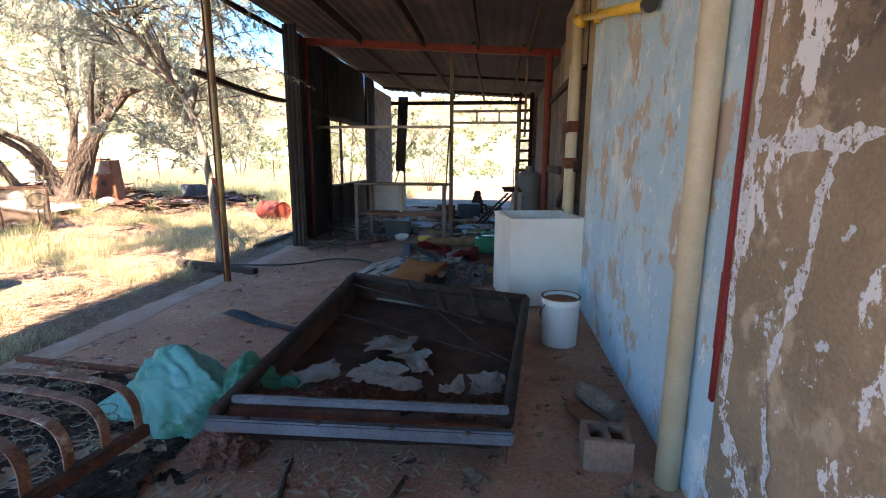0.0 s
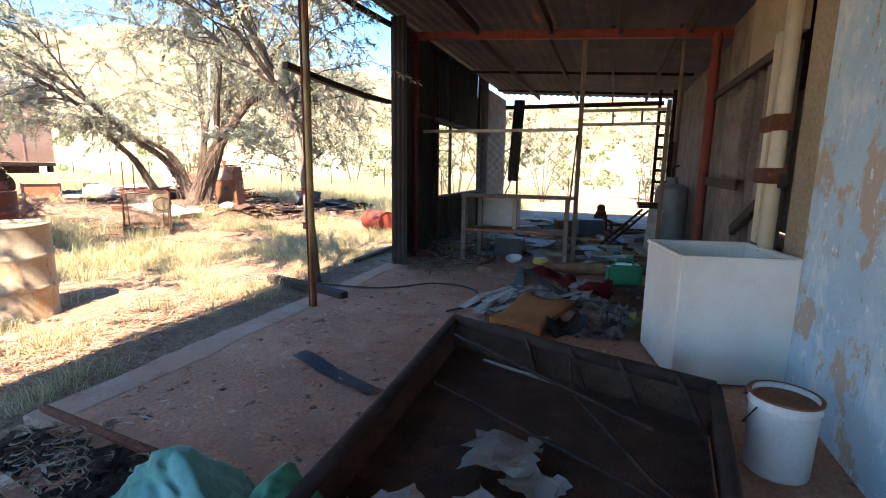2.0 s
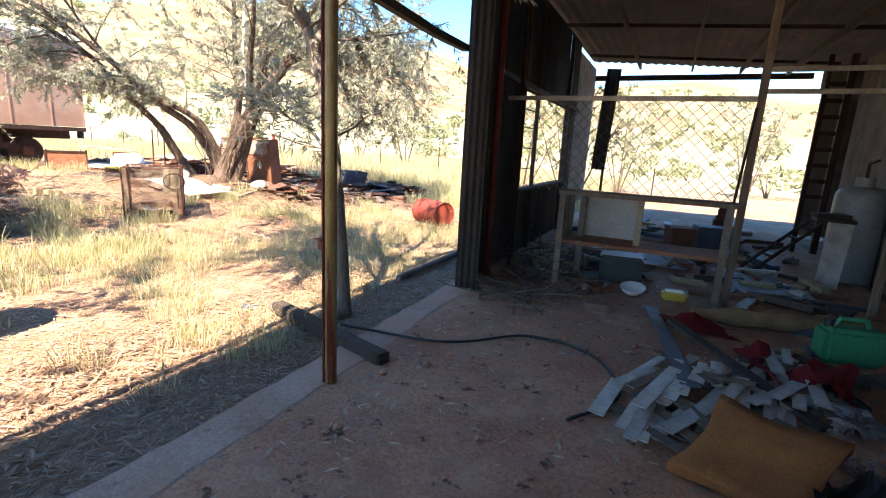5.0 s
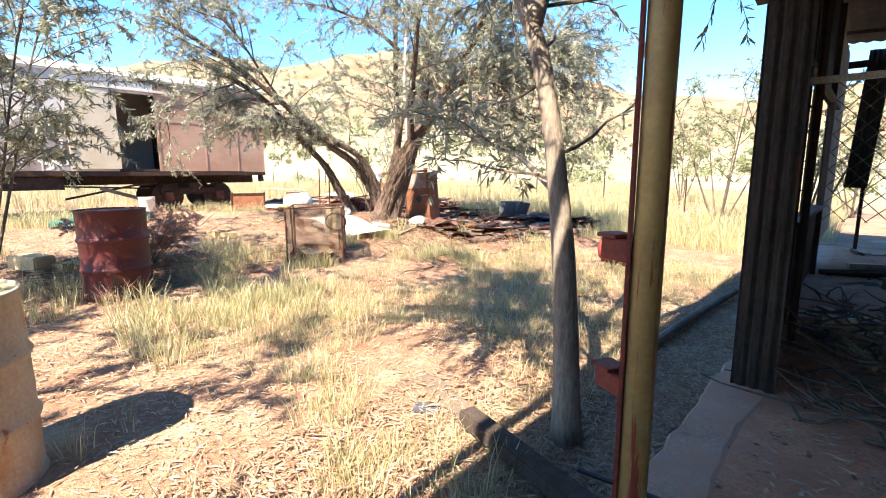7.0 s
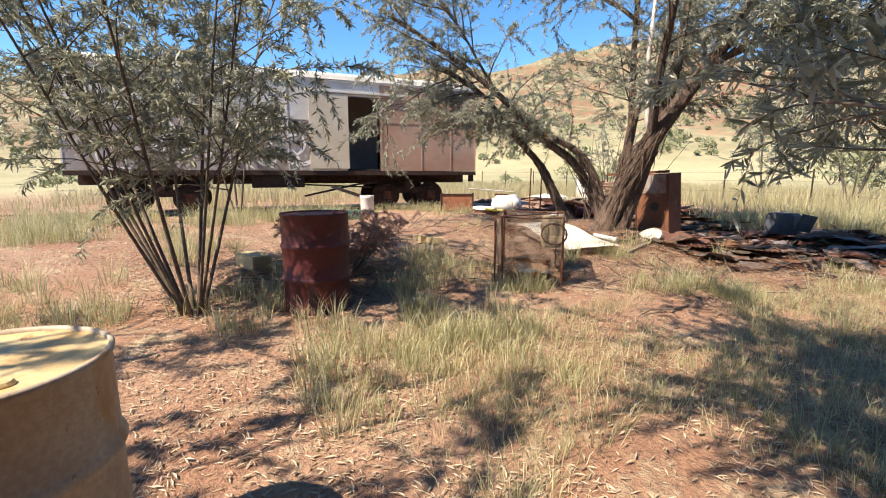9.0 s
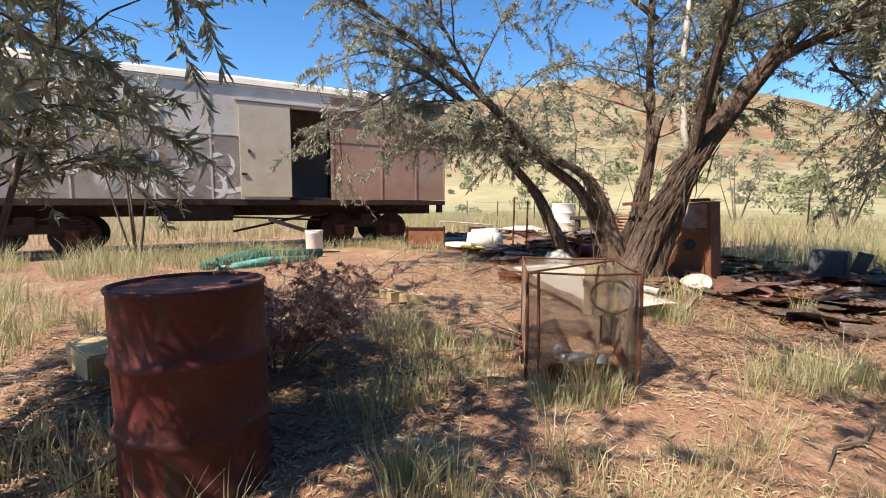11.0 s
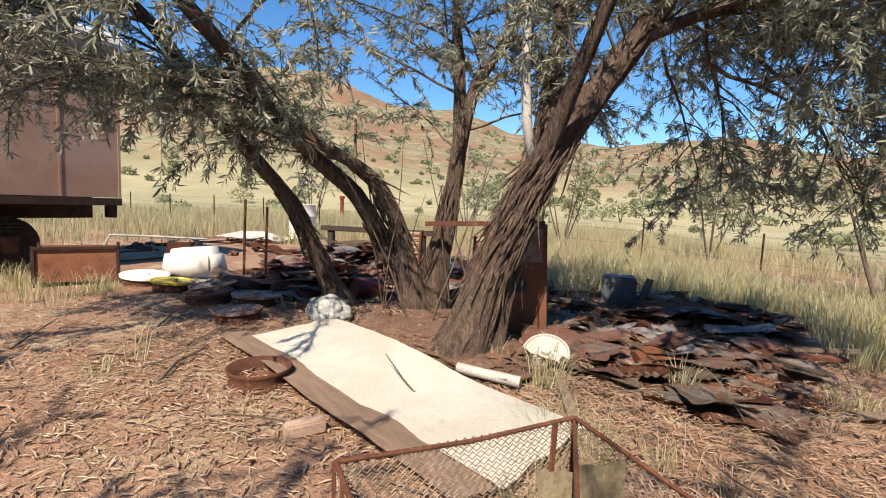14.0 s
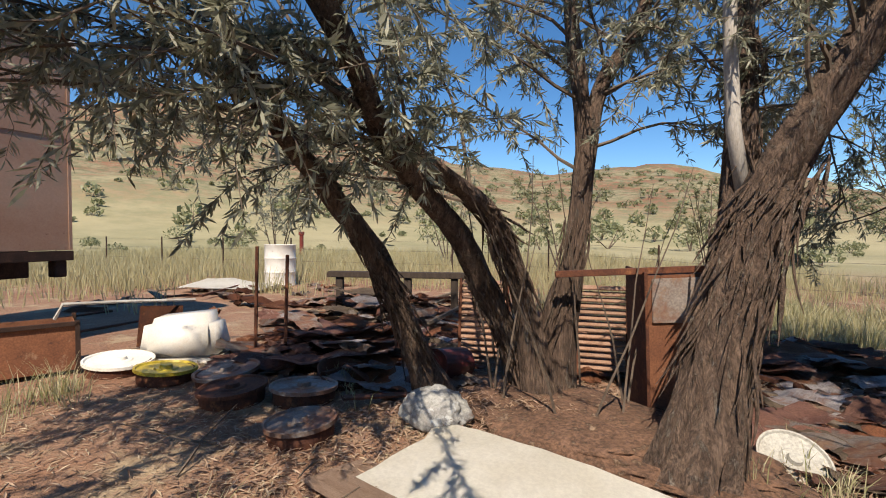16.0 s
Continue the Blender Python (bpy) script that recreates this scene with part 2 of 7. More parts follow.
def build_ground():
    segs = 288
    radii = [0.22 * i for i in range(1, 90)]
    while radii[-1] < 900:
        radii.append(radii[-1] * 1.045)
    verts, faces = [(-8, 7, ground_z(-8, 7))], []
    for r in radii:
        for k in range(segs):
            a = k * math.tau / segs
            x, y = -8 + r * math.cos(a), 7 + r * math.sin(a)
            verts.append((x, y, ground_z(x, y)))
    for k in range(segs):
        faces.append((0, 1 + k, 1 + (k + 1) % segs))
    for i in range(len(radii) - 1):
        o, q = 1 + i * segs, 1 + (i + 1) * segs
        for k in range(segs):
            faces.append((o + k, q + k, q + (k + 1) % segs, o + (k + 1) % segs))
    ob = raw("ground", verts, faces, M_GROUND, smooth=True)
    return tagged(ob, "red earth yard running out to pale grass plain and red hills", "ground", kind="structure")


def ground_material():
    m = M_SOIL.copy()
    m.name = "earth_and_plain"
    nt = m.node_tree
    p = nt.nodes["Principled BSDF"]
    near = p.inputs["Base Color"].links[0].from_socket
    pos = nt.nodes.new("ShaderNodeNewGeometry").outputs["Position"]
    sub = nt.nodes.new("ShaderNodeVectorMath")
    sub.operation = "DISTANCE"
    sub.inputs[1].default_value = (-8, 7, 0)
    nt.links.new(pos, sub.inputs[0])
    d = sub.outputs["Value"]
    patch = noise_node(nt, pos, 0.05, 8, 0.7)
    plain = mixed(nt, ramp(nt, patch, 0.4, 0.62), (0.38, 0.33, 0.19), (0.27, 0.25, 0.135))
    rocks = noise_node(nt, pos, 0.06, 10, 0.75, (1, 1, 3.5))
    hill = mixed(nt, ramp(nt, rocks, 0.42, 0.58), (0.28, 0.24, 0.14), (0.24, 0.105, 0.06))
    hill = mixed(nt, ramp(nt, noise_node(nt, pos, 0.4, 6, 0.8), 0.45, 0.58), hill, (0.12, 0.12, 0.06))
    far = mixed(nt, ramp(nt, d, 60, 130), plain, hill)
    col = mixed(nt, ramp(nt, d, 14, 32), near, far)
    nt.links.new(col, p.inputs["Base Color"])
    return m


M_GROUND = ground_material()
build_ground()


# ---- shed and verandah ----
SLAB = -0.07


def worn_strip(x0, x1, y0, y1):
    """Concrete edge strip with chipped, wandering edges."""
    bm = bmesh.new()
    n = int((y1 - y0) / 0.06)
    rows = []
    for j in range(n + 1):
        y = y0 + (y1 - y0) * j / n
        a = x0 + 0.03 * noise.noise((y * 1.3, 3.0, 0)) + 0.022 * noise.noise((y * 6, 7.0, 0))
        b = x1 + 0.07 * noise.noise((y * 0.9, 11.0, 0)) + 0.03 * noise.noise((y * 4.5, 17.0, 0))
        zt = SLAB + 0.006 + 0.003 * noise.noise((y * 2, 1.0, 5.0))
        rows.append([bm.verts.new(p) for p in ((a, y, SLAB - 0.25), (a - 0.004, y, zt - 0.015), (a + 0.012, y, zt), (b - 0.03, y, zt), (b, y, SLAB - 0.006), (b, y, SLAB - 0.25))])
    for p, q in zip(rows, rows[1:]):
        for k in range(5):
            bm.faces.new((p[k], q[k], q[k + 1], p[k + 1]))
        bm.faces.new((p[5], q[5], q[0], p[0]))
    bm.faces.new(rows[0]), bm.faces.new(rows[-1][::-1])
    bmesh.ops.recalc_face_normals(bm, faces=bm.faces[:])
    return bm

WALL = 0.9
EDGE = -3.62


def roof_z(x):
    return 3.72 - 0.062 * (x - EDGE)


def build_shed():
    tagged(link("floor", boxed(-3.44, WALL, -4, 16.4, SLAB - 0.25, SLAB, 0.003), M_FLOOR), "concrete floor covered with trodden red dirt", "floor", kind="structure")
    tagged(link("pavement", worn_strip(-3.72, -3.4, 2.95, 16.4), M_CONCRETE), "worn concrete edge strip of the verandah slab", "pavement", kind="structure")
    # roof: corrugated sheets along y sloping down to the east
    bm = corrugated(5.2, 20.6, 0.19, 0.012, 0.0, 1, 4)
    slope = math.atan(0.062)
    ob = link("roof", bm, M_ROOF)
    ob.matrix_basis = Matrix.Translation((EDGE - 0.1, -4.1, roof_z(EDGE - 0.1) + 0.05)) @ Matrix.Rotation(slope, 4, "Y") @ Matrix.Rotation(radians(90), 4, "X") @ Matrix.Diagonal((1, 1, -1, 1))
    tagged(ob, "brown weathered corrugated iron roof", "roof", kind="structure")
    # blue wall of the house, sheet by sheet
    seams = (-4, -1.0, 0.55, 1.96, 3.5, 5.06)
    wall = tagged(new("wall_east"), "sheeted wall in peeling pale blue paint", "wall", kind="structure")
    for a, b in zip(seams, seams[1:]):
        mat = M_PEELED if b < 2.2 else M_BLUE
        part("panel", boxed(WALL, WALL + 0.05, a + 0.003, b - 0.003, SLAB - 0.1, 3.5, 0.003), mat, wall)
    for k, (y0, z0, y1, z1, w) in enumerate(((1.93, 1.56, 0.7, 1.5, 0.05), (1.45, 1.52, 1.62, 0.75, 0.035), (1.9, 0.55, 1.9, 3.2, 0.045), (1.88, 0.5, 1.3, -0.05, 0.06), (1.2, 1.9, 1.45, 2.4, 0.06), (1.62, 0.75, 1.5, 0.1, 0.03))):
        part("paint_remain", ragged_band(y0, z0, y1, z1, w, k), M_OLDPAINT, wall, "flaking white paint")
    part("backing", boxed(WALL + 0.052, WALL + 0.12, -4, 5.06, SLAB - 0.1, 3.5), M_WOOD, wall)


def ragged_band(y0, z0, y1, z1, w, seed, n=46):
    """A torn band of paint lying on the wall."""
    bm = bmesh.new()
    d = Vector((y1 - y0, z1 - z0)).normalized()
    a, b = [], []
    for i in range(n + 1):
        t = i / n
        y, z = y0 + (y1 - y0) * t, z0 + (z1 - z0) * t
        o = 0.03 * noise.noise((t * 3, seed, 0.0))
        l = w * (0.55 + 0.9 * noise.noise((t * 9, seed, 3.0)) + 0.5 * noise.noise((t * 31, seed, 5.0)))
        r = w * (0.55 + 0.9 * noise.noise((t * 9, seed, 7.0)) + 0.5 * noise.noise((t * 31, seed, 9.0)))
        l, r = max(0.004, l), max(0.004, r)
        a.append(bm.verts.new((WALL - 0.0015 - 0.0006 * seed, y - d.y * (l + o), z + d.x * (l + o))))
        b.append(bm.verts.new((WALL - 0.0015 - 0.0006 * seed, y + d.y * (r - o), z - d.x * (r - o))))
    for i in range(n):
        bm.faces.new((a[i], a[i + 1], b[i + 1], b[i]))
    return bm


M_OLDPAINT = surface("flaking_white_paint", (0.8, 0.82, 0.82), (0.7, 0.74, 0.76), 5, 0.7, 0, 60, 0.3, 0.002, [((0.32, 0.25, 0.17), 12, 0.56, 0.59), ((0.28, 0.21, 0.14), 34, 0.56, 0.6)], fine=0.2)
M_BLUE = surface("peeling_blue_paint", (0.5, 0.69, 0.76), (0.4, 0.62, 0.73), 1.6, 0.6, 0, 60, 0.25, 0.002,
                 [((0.72, 0.8, 0.8), 2.4, 0.5, 0.68, (1, 1.1, 0.75)), ((0.49, 0.4, 0.31), 2.0, 0.53, 0.58, (1, 1.05, 0.95)), ((0.44, 0.33, 0.24), 6.0, 0.6, 0.66, (1, 1.3, 0.8)), ((0.74, 0.81, 0.83), 9.0, 0.6, 0.63, (1, 1.3, 0.8)), ((0.2, 0.36, 0.46), 3.4, 0.62, 0.7, (1, 3, 0.35)), ((0.35, 0.24, 0.15), 24.0, 0.66, 0.7)], fine=0.12)
M_PEELED = surface("bare_sheet_with_paint_remains", (0.42, 0.31, 0.2), (0.3, 0.23, 0.15), 1.8, 0.8, 0, 60, 0.3, 0.003,
                   [((0.2, 0.16, 0.12), 1.6, 0.5, 0.68), ((0.11, 0.09, 0.07), 3.0, 0.58, 0.7), ((0.5, 0.4, 0.28), 4.0, 0.54, 0.66), ((0.8, 0.82, 0.82), 2.0, 0.57, 0.585, (1, 1.4, 0.8)), ((0.62, 0.7, 0.74), 7.0, 0.62, 0.64)], fine=0.2)
build_shed()


M_CREAM = surface("cream_paint", (0.6, 0.53, 0.36), (0.5, 0.43, 0.28), 3, 0.5, 0, 60, 0.15, 0.002, [((0.3, 0.2, 0.12), 7, 0.66, 0.74)], fine=0.08)
M_BOARD = surface("cream_board", (0.42, 0.34, 0.22), (0.36, 0.28, 0.18), 2, 0.8, 0, 50, 0.2, 0.002, [((0.2, 0.14, 0.09), 5, 0.62, 0.72)])
M_GREYBOARD = surface("grey_weathered_board", (0.26, 0.21, 0.17), (0.17, 0.13, 0.105), 3, 0.85, 0, 50, 0.3, 0.002, [((0.1, 0.08, 0.065), 5, 0.6, 0.7)], vary=0.2)
M_WIRE = surface("fence_wire", (0.2, 0.18, 0.15), (0.13, 0.11, 0.09), 9, 0.6, 0.6, 60, 0)
M_DARKWOOD = surface("dark_timber", (0.06, 0.042, 0.032), (0.04, 0.028, 0.022), 4, 0.9, 0, 50, 0.5, 0.003, (), (6, 6, 1), vary=0.3)


def struct(name, bm, mat, label, category, **k):
    return tagged(link(name, bm, mat, **k), label, category, kind="structure")


def build_shed_frame():
    # west wall, corrugated, with a window hole
    wall = tagged(new("wall_west"), "dark corrugated iron wall with an unglazed window opening", "wall", kind="structure")
    sheets = ((8.09, 9.95, SLAB, 3.7), (9.95, 12.95, SLAB, 0.92), (9.95, 12.95, 2.3, 3.7), (12.95, 14.0, SLAB, 3.7))
    for i, (a, b, z0, z1) in enumerate(sheets):
        bm = corrugated(b - a, z1 - z0, 0.076, 0.009, 0.01, i)
        bmesh.ops.transform(bm, matrix=Matrix.Translation((EDGE + 0.02, a, z0)) @ Matrix.Rotation(radians(90), 4, "Z"), verts=bm.verts)
        part("sheet", bm, M_TIN, wall)
    part("panel", boxed(EDGE, EDGE + 0.02, 14.0, 16.3, 0.3, 3.55), M_GREYBOARD, wall, "pale grey weathered panel")
    bm = corrugated(0.26, 3.75, 0.076, 0.009, 0.01, 9)
    part("sheet", bm, M_TIN, wall).matrix_basis = Matrix.Translation((EDGE + 0.0, 8.05, SLAB))
    for y, w in ((9.93, 0.05), (10.7, 0.04), (12.95, 0.12)):
        part("stud", boxed(EDGE + 0.04, EDGE + 0.1, y - w / 2, y + w / 2, SLAB, 3.6, 0.004), M_DARKWOOD, wall)
    part("window_sill", boxed(EDGE - 0.03, EDGE + 0.12, 9.9, 13.0, 0.89, 0.93, 0.004), M_DARKWOOD, wall)
    for z in (1.2, 1.5, 1.8, 2.05):
        part("louvre", boxed(EDGE + 0.03, EDGE + 0.05, 9.96, 10.68, z, z + 0.015), M_DARKWOOD, wall)
    part("girt", boxed(EDGE + 0.04, EDGE + 0.1, 8.8, 14, 2.33, 2.4, 0.004), M_DARKWOOD, wall)
    # steel posts and beam
    tilt = math.atan(0.062)
    struct("beam", boxed(-0.05, 4.75, -0.04, 0.04, -0.06, 0.06, 0.005), M_REDSTEEL, "red oxide painted steel beam under the roof", "beam",
           m=Matrix.Translation((EDGE, 8.75, 3.57)) @ Matrix.Rotation(tilt, 4, "Y"))
    struct("post", tubed([(-3.5, 8.73, SLAB), (-3.5, 8.73, 3.55)], 0.045, 12), M_REDSTEEL, "red oxide painted steel post", "post")
    struct("post", tubed([(0.84, 8.75, SLAB), (0.84, 8.75, 3.3)], 0.065, 12), M_REDSTEEL, "thick red oxide painted steel post", "post")
    struct("post", tubed([(-3.42, 9.4, SLAB), (-3.42, 9.4, 3.5)], 0.03, 8), M_DARKRUST, "thin rusty pipe post against the tin wall", "post")
    for x in (-2.47, -1.35, -0.38, 0.5):
        h = roof_z(x)
        struct("rafter", boxed(x - 0.03, x + 0.03, -4, 8.7, h - 0.16, h - 0.01, 0.004), M_DARKWOOD, "dark timber rafter under the tin roof", "rafter")
        struct("rafter", boxed(x - 0.12, x - 0.075, 8.8, 16.2, h - 0.13, h - 0.01, 0.004), M_DARKWOOD, "dark timber rafter under the tin roof", "rafter")
    for y in (12.4, 15.2):
        struct("purlin", boxed(0, 4.7, -0.035, 0.035, -0.03, 0.03, 0.003), M_DARKWOOD, "dark timber purlin", "purlin", m=Matrix.Translation((EDGE, y, 3.69)) @ Matrix.Rotation(tilt, 4, "Y"))
    # timber screen line inside the shed
    screen = tagged(new("partition"), "bare timber and pipe partition frame with a door opening", "partition", kind="structure")
    bits = (("post", -0.91, -0.84, 9.07, 9.14, SLAB, 3.5), ("post", 0.33, 0.39, 9.07, 9.13, SLAB, 2.5), ("rail", -3.5, -0.91, 9.08, 9.13, 2.065, 2.115),
            ("rail", -0.84, 0.33, 9.08, 9.13, 2.345, 2.39), ("rail", -0.84, 0.33, 9.08, 9.13, 2.14, 2.185), ("bar", -0.42, -0.39, 9.09, 9.12, 2.185, 2.345),
            ("bar", -0.01, 0.02, 9.09, 9.12, 2.185, 2.345), ("post", 0.46, 0.5, 9.07, 9.13, 1.9, 3.3))
    for n, *b in bits:
        part(n, boxed(*b, 0.004), M_STEEL if n == "rail" else M_WOOD, screen)
    part("rod", tubed([(-0.97, 9.03, 0.9), (-0.91, 9.05, 2.0)], 0.014, 6), M_DARKRUST, screen)
    # chain link between rail and bench
    bm = bmesh.new()
    for k in range(-8, 20):
        for s in (1, -1):
            x0 = -3.3 + 0.13 * k
            pts = []
            for j in range(17):
                q = j / 16 * 1.06
                x = x0 + (q if s > 0 else 1.06 - q)
                if -3.3 <= x <= -0.92:
                    pts.append((x, 9.12 + 0.004 * s, 1.02 + q))
            if len(pts) > 1:
                tube(bm, pts, 0.0042, 4, False)
    part("chain_link", bm, M_WIRE, screen, "diamond mesh wire")
    # far end of the shed
    far = tagged(new("wall_north"), "open far end of the shed with posts and torn tin", "wall", kind="structure")
    part("lintel", boxed(-3.6, 0.9, 16.25, 16.33, 3.28, 3.4, 0.005), M_DARKWOOD, far)
    part("post", boxed(-3.2, -3.14, 16.25, 16.32, SLAB, 3.3, 0.005), M_DARKWOOD, far)
    bm = corrugated(0.34, 2.45, 0.076, 0.009, 0.05, 4)
    bmesh.ops.transform(bm, matrix=Matrix.Translation((-3.45, 16.1, 1.1)) @ Matrix.Rotation(radians(3), 4, "Y"), verts=bm.verts)
    part("torn_sheet", bm, M_TIN, far, "dark torn tin sheet hanging loose")
    part("post", boxed(0.55, 0.62, 13.6, 13.68, SLAB, 3.3, 0.005), M_DARKRUST, far)
    part("post", boxed(0.85, 0.95, 13.6, 13.7, SLAB, 3.3, 0.005), M_DARKRUST, far)
    for i in range(8):
        part("slat", boxed(0.62, 0.86, 13.62, 13.66, 0.9 + 0.27 * i, 0.97 + 0.27 * i, 0.003, Matrix.Translation((0, 0, 0))), M_DARKRUST, far)
    part("panel", boxed(WALL + 0.15, WALL + 0.19, 8.8, 13.6, SLAB, 3.2), M_GREYBOARD, far)
    # broken stretch of house wall between the blue sheets and the shed
    w = tagged(new("wall_southeast"), "stripped cream and grey boarded wall with broken opening", "wall", kind="structure")
    part("panel", boxed(WALL + 0.03, WALL + 0.08, 5.065, 5.55, SLAB, 3.45), M_BOARD, w, "tan board with flaking white paint")
    part("panel", boxed(WALL - 0.02, WALL + 0.03, 5.62, 7.1, 2.52, 3.4, 0.003), M_BOARD, w)
    part("panel", boxed(WALL + 0.12, WALL + 0.16, 7.25, 8.72, SLAB, 3.35, 0.003), M_GREYBOARD, w)
    part("panel", boxed(WALL + 0.1, WALL + 0.13, 5.55, 7.2, SLAB, 0.85, 0.003), M_GREYBOARD, w)
    for y, wd in ((5.9, 0.09), (6.4, 0.14), (6.72, 0.05), (7.2, 0.1)):
        part("stud", boxed(WALL, WALL + 0.08, y - wd / 2, y + wd / 2, SLAB, 2.5, 0.004), M_GREYBOARD, w)
    part("rail", boxed(WALL - 0.06, WALL - 0.005, 5.75, 8.7, 2.42, 2.5, 0.005), M_DARKWOOD, w)
    part("rail", boxed(WALL - 0.04, WALL - 0.005, 7.0, 8.7, 1.28, 1.4, 0.005), M_DARKWOOD, w)
    part("brace", boxed(-0.03, 0.03, -0.75, 0.75, -0.05, 0.05, 0.005, Matrix.Translation((WALL - 0.04, 6.2, 1.15)) @ Matrix.Rotation(radians(-22), 4, "X")), M_DARKWOOD, w)
    # box added behind the sheeted wall to close the unseen house and keep it dark
    struct("wall_house", boxed(3.9, 4.0, -4, 16.3, SLAB, 3.6), M_GREYBOARD, "plain inner wall added to close off the house", "wall")
    struct("wall_south", boxed(WALL + 0.13, 3.9, -4.1, -4.0, SLAB, 3.6), M_GREYBOARD, "unseen plain end wall added to close off the house", "wall")
    struct("wall_back", boxed(WALL + 0.2, 3.9, 16.2, 16.3, SLAB, 3.6), M_GREYBOARD, "unseen plain back wall added to close off the house", "wall")
    struct("roof_house", boxed(1.45, 4.1, -4.1, 16.4, 3.45, 3.52), M_ROOF, "unseen roof added to keep the house rooms dark", "roof")


build_shed_frame()


# ---- verandah poles and pipes ----
def build_verandah():
    pole = base("verandah_pole", Matrix.Translation((-3.42, 5.6, 0)), "tall thin steel pole in worn yellow and red paint", "pole")
    part("pipe", tubed([(0, 0, SLAB - 0.1), (0.005, 0, 1.8), (0.015, 0, 3.75)], 0.038, 14), M_POLE, pole, smooth=True)
    for z in (0.82, 1.2):
        part("bracket", boxed(-0.15, -0.02, -0.025, 0.025, z - 0.03, z + 0.03, 0.004, pose(0, 0, 0, 0, 0, -28)), M_REDSTEEL, pole, "red steel bracket")
        part("plate", boxed(-0.155, -0.08, -0.035, 0.035, z + 0.03, z + 0.042, 0.002, pose(0, 0, 0, 0, 0, -28)), M_REDSTEEL, pole)
    part("strip", boxed(-0.048, -0.036, -0.026, 0.028, SLAB - 0.1, 3.7, 0.003, pose(0, 0, 0, 0, 0, 18)), M_REDSTEEL, pole, "red painted flat strip")
    arm = base("cross_bar", Matrix.Translation((0, 0, 0)), "dark sagging timber bar from the pole to the tin wall", "bar")
    bm = tubed([(-3.52, 5.4, 2.47), (-3.54, 6.3, 2.43), (-3.58, 7.2, 2.42), (-3.63, 8.0, 2.45)], 0.045, 4)
    part("bar", bm, M_DARKWOOD, arm)
    gutter = base("gutter", Matrix.Identity(4), "bent dark gutter hanging along the roof edge", "gutter")
    bm = bmesh.new()
    tube(bm, [(-3.8, 1, 3.66), (-3.82, 4.5, 3.68), (-3.84, 6.2, 3.66), (-3.75, 7.2, 3.6), (-3.6, 8.0, 3.55)], [0.045] * 5, 8)
    part("channel", bm, M_DARKRUST, gutter)
    pipe = base("down_pipe", Matrix.Translation((0.84, 2.2, 0)), "cream painted pipe fixed upright to the wall", "pipe")
    part("pipe", tubed([(0, 0, SLAB), (0, 0, 3.3)], 0.055, 16), M_CREAM, pipe, smooth=True)
    pipe = base("down_pipe", Matrix.Translation((0.82, 5.6, 0)), "cream painted pipe with rusty brackets on the wall", "pipe")
    part("pipe", tubed([(0, 0, SLAB), (0, 0, 3.25)], 0.055, 14), M_CREAM, pipe, smooth=True)
    part("pipe", boxed(-0.04, 0.04, 0.15, 0.27, 0.9, 2.55, 0.006), M_CREAM, pipe)
    for z in (1.45, 1.85):
        part("bracket", boxed(-0.07, 0.06, -0.08, 0.28, z - 0.06, z + 0.06, 0.006), M_RUST, pipe, "rusty bracket")
    gas = base("gas_pipe", Matrix.Identity(4), "yellow painted gas pipe fixed along the wall", "pipe")
    part("pipe", tubed([(0.83, 3.1, 2.37), (0.8, 5.3, 2.9)], 0.034, 12), M_YELLOW, gas, smooth=True)
    part("pipe", tubed([(0.8, 5.2, 2.84), (0.8, 5.5, 2.94)], 0.06, 12), M_YELLOW, gas, smooth=True)
    part("cap", tubed([(0.83, 3.06, 2.36), (0.83, 3.12, 2.375)], 0.045, 12), M_BLACK, gas, "black end cap")
    part("valve", boxed(0.79, 0.85, 4.55, 4.62, 2.66, 2.77, 0.008), M_YELLOW, gas)
    strip = base("cover_strip", Matrix.Identity(4), "narrow red painted strip on the wall joint", "strip")
    part("strip", boxed(WALL - 0.018, WALL - 0.002, 1.95, 1.98, 0.5, 3.3, 0.003), M_REDPAINT, strip)
    part("strip", boxed(WALL - 0.02, WALL - 0.002, 1.94, 1.985, 0.72, 1.05, 0.003), M_REDPAINT, strip)
    bulb = base("light_bulb", Matrix.Translation((-1.0, 4.4, 0)), "bare white light bulb hanging on a short cord", "bulb")
    part("cord", tubed([(0, 0, 3.1), (0, 0, 3.55)], 0.006, 6), M_BLACK, bulb)
    part("glass", lathe([(0, 2.97), (0.02, 2.975), (0.032, 3.0), (0.03, 3.03), (0.018, 3.06), (0.018, 3.1), (0, 3.1)], 16), M_WHITE, bulb, smooth=True)


M_YELLOW = surface("yellow_paint", (0.75, 0.48, 0.06), (0.62, 0.38, 0.05), 4, 0.45, 0, 60, 0.1, 0.001, [((0.25, 0.15, 0.06), 9, 0.66, 0.74)], fine=0.08)
M_BLACK = surface("black_plastic_and_hole_dark", (0.02, 0.02, 0.022), (0.03, 0.03, 0.03), 5, 0.5, 0, 60, 0.1, 0.001)
M_WHITE = surface("white_enamel", (0.74, 0.71, 0.66), (0.66, 0.62, 0.56), 3, 0.35, 0, 60, 0.05, 0.001, [((0.5, 0.36, 0.24), 4, 0.6, 0.76), ((0.34, 0.15, 0.06), 9, 0.66, 0.71)], fine=0.1)
M_REDPAINT = surface("red_gloss_paint", (0.3, 0.02, 0.025), (0.22, 0.02, 0.02), 5, 0.4, 0, 60, 0.1, 0.001)
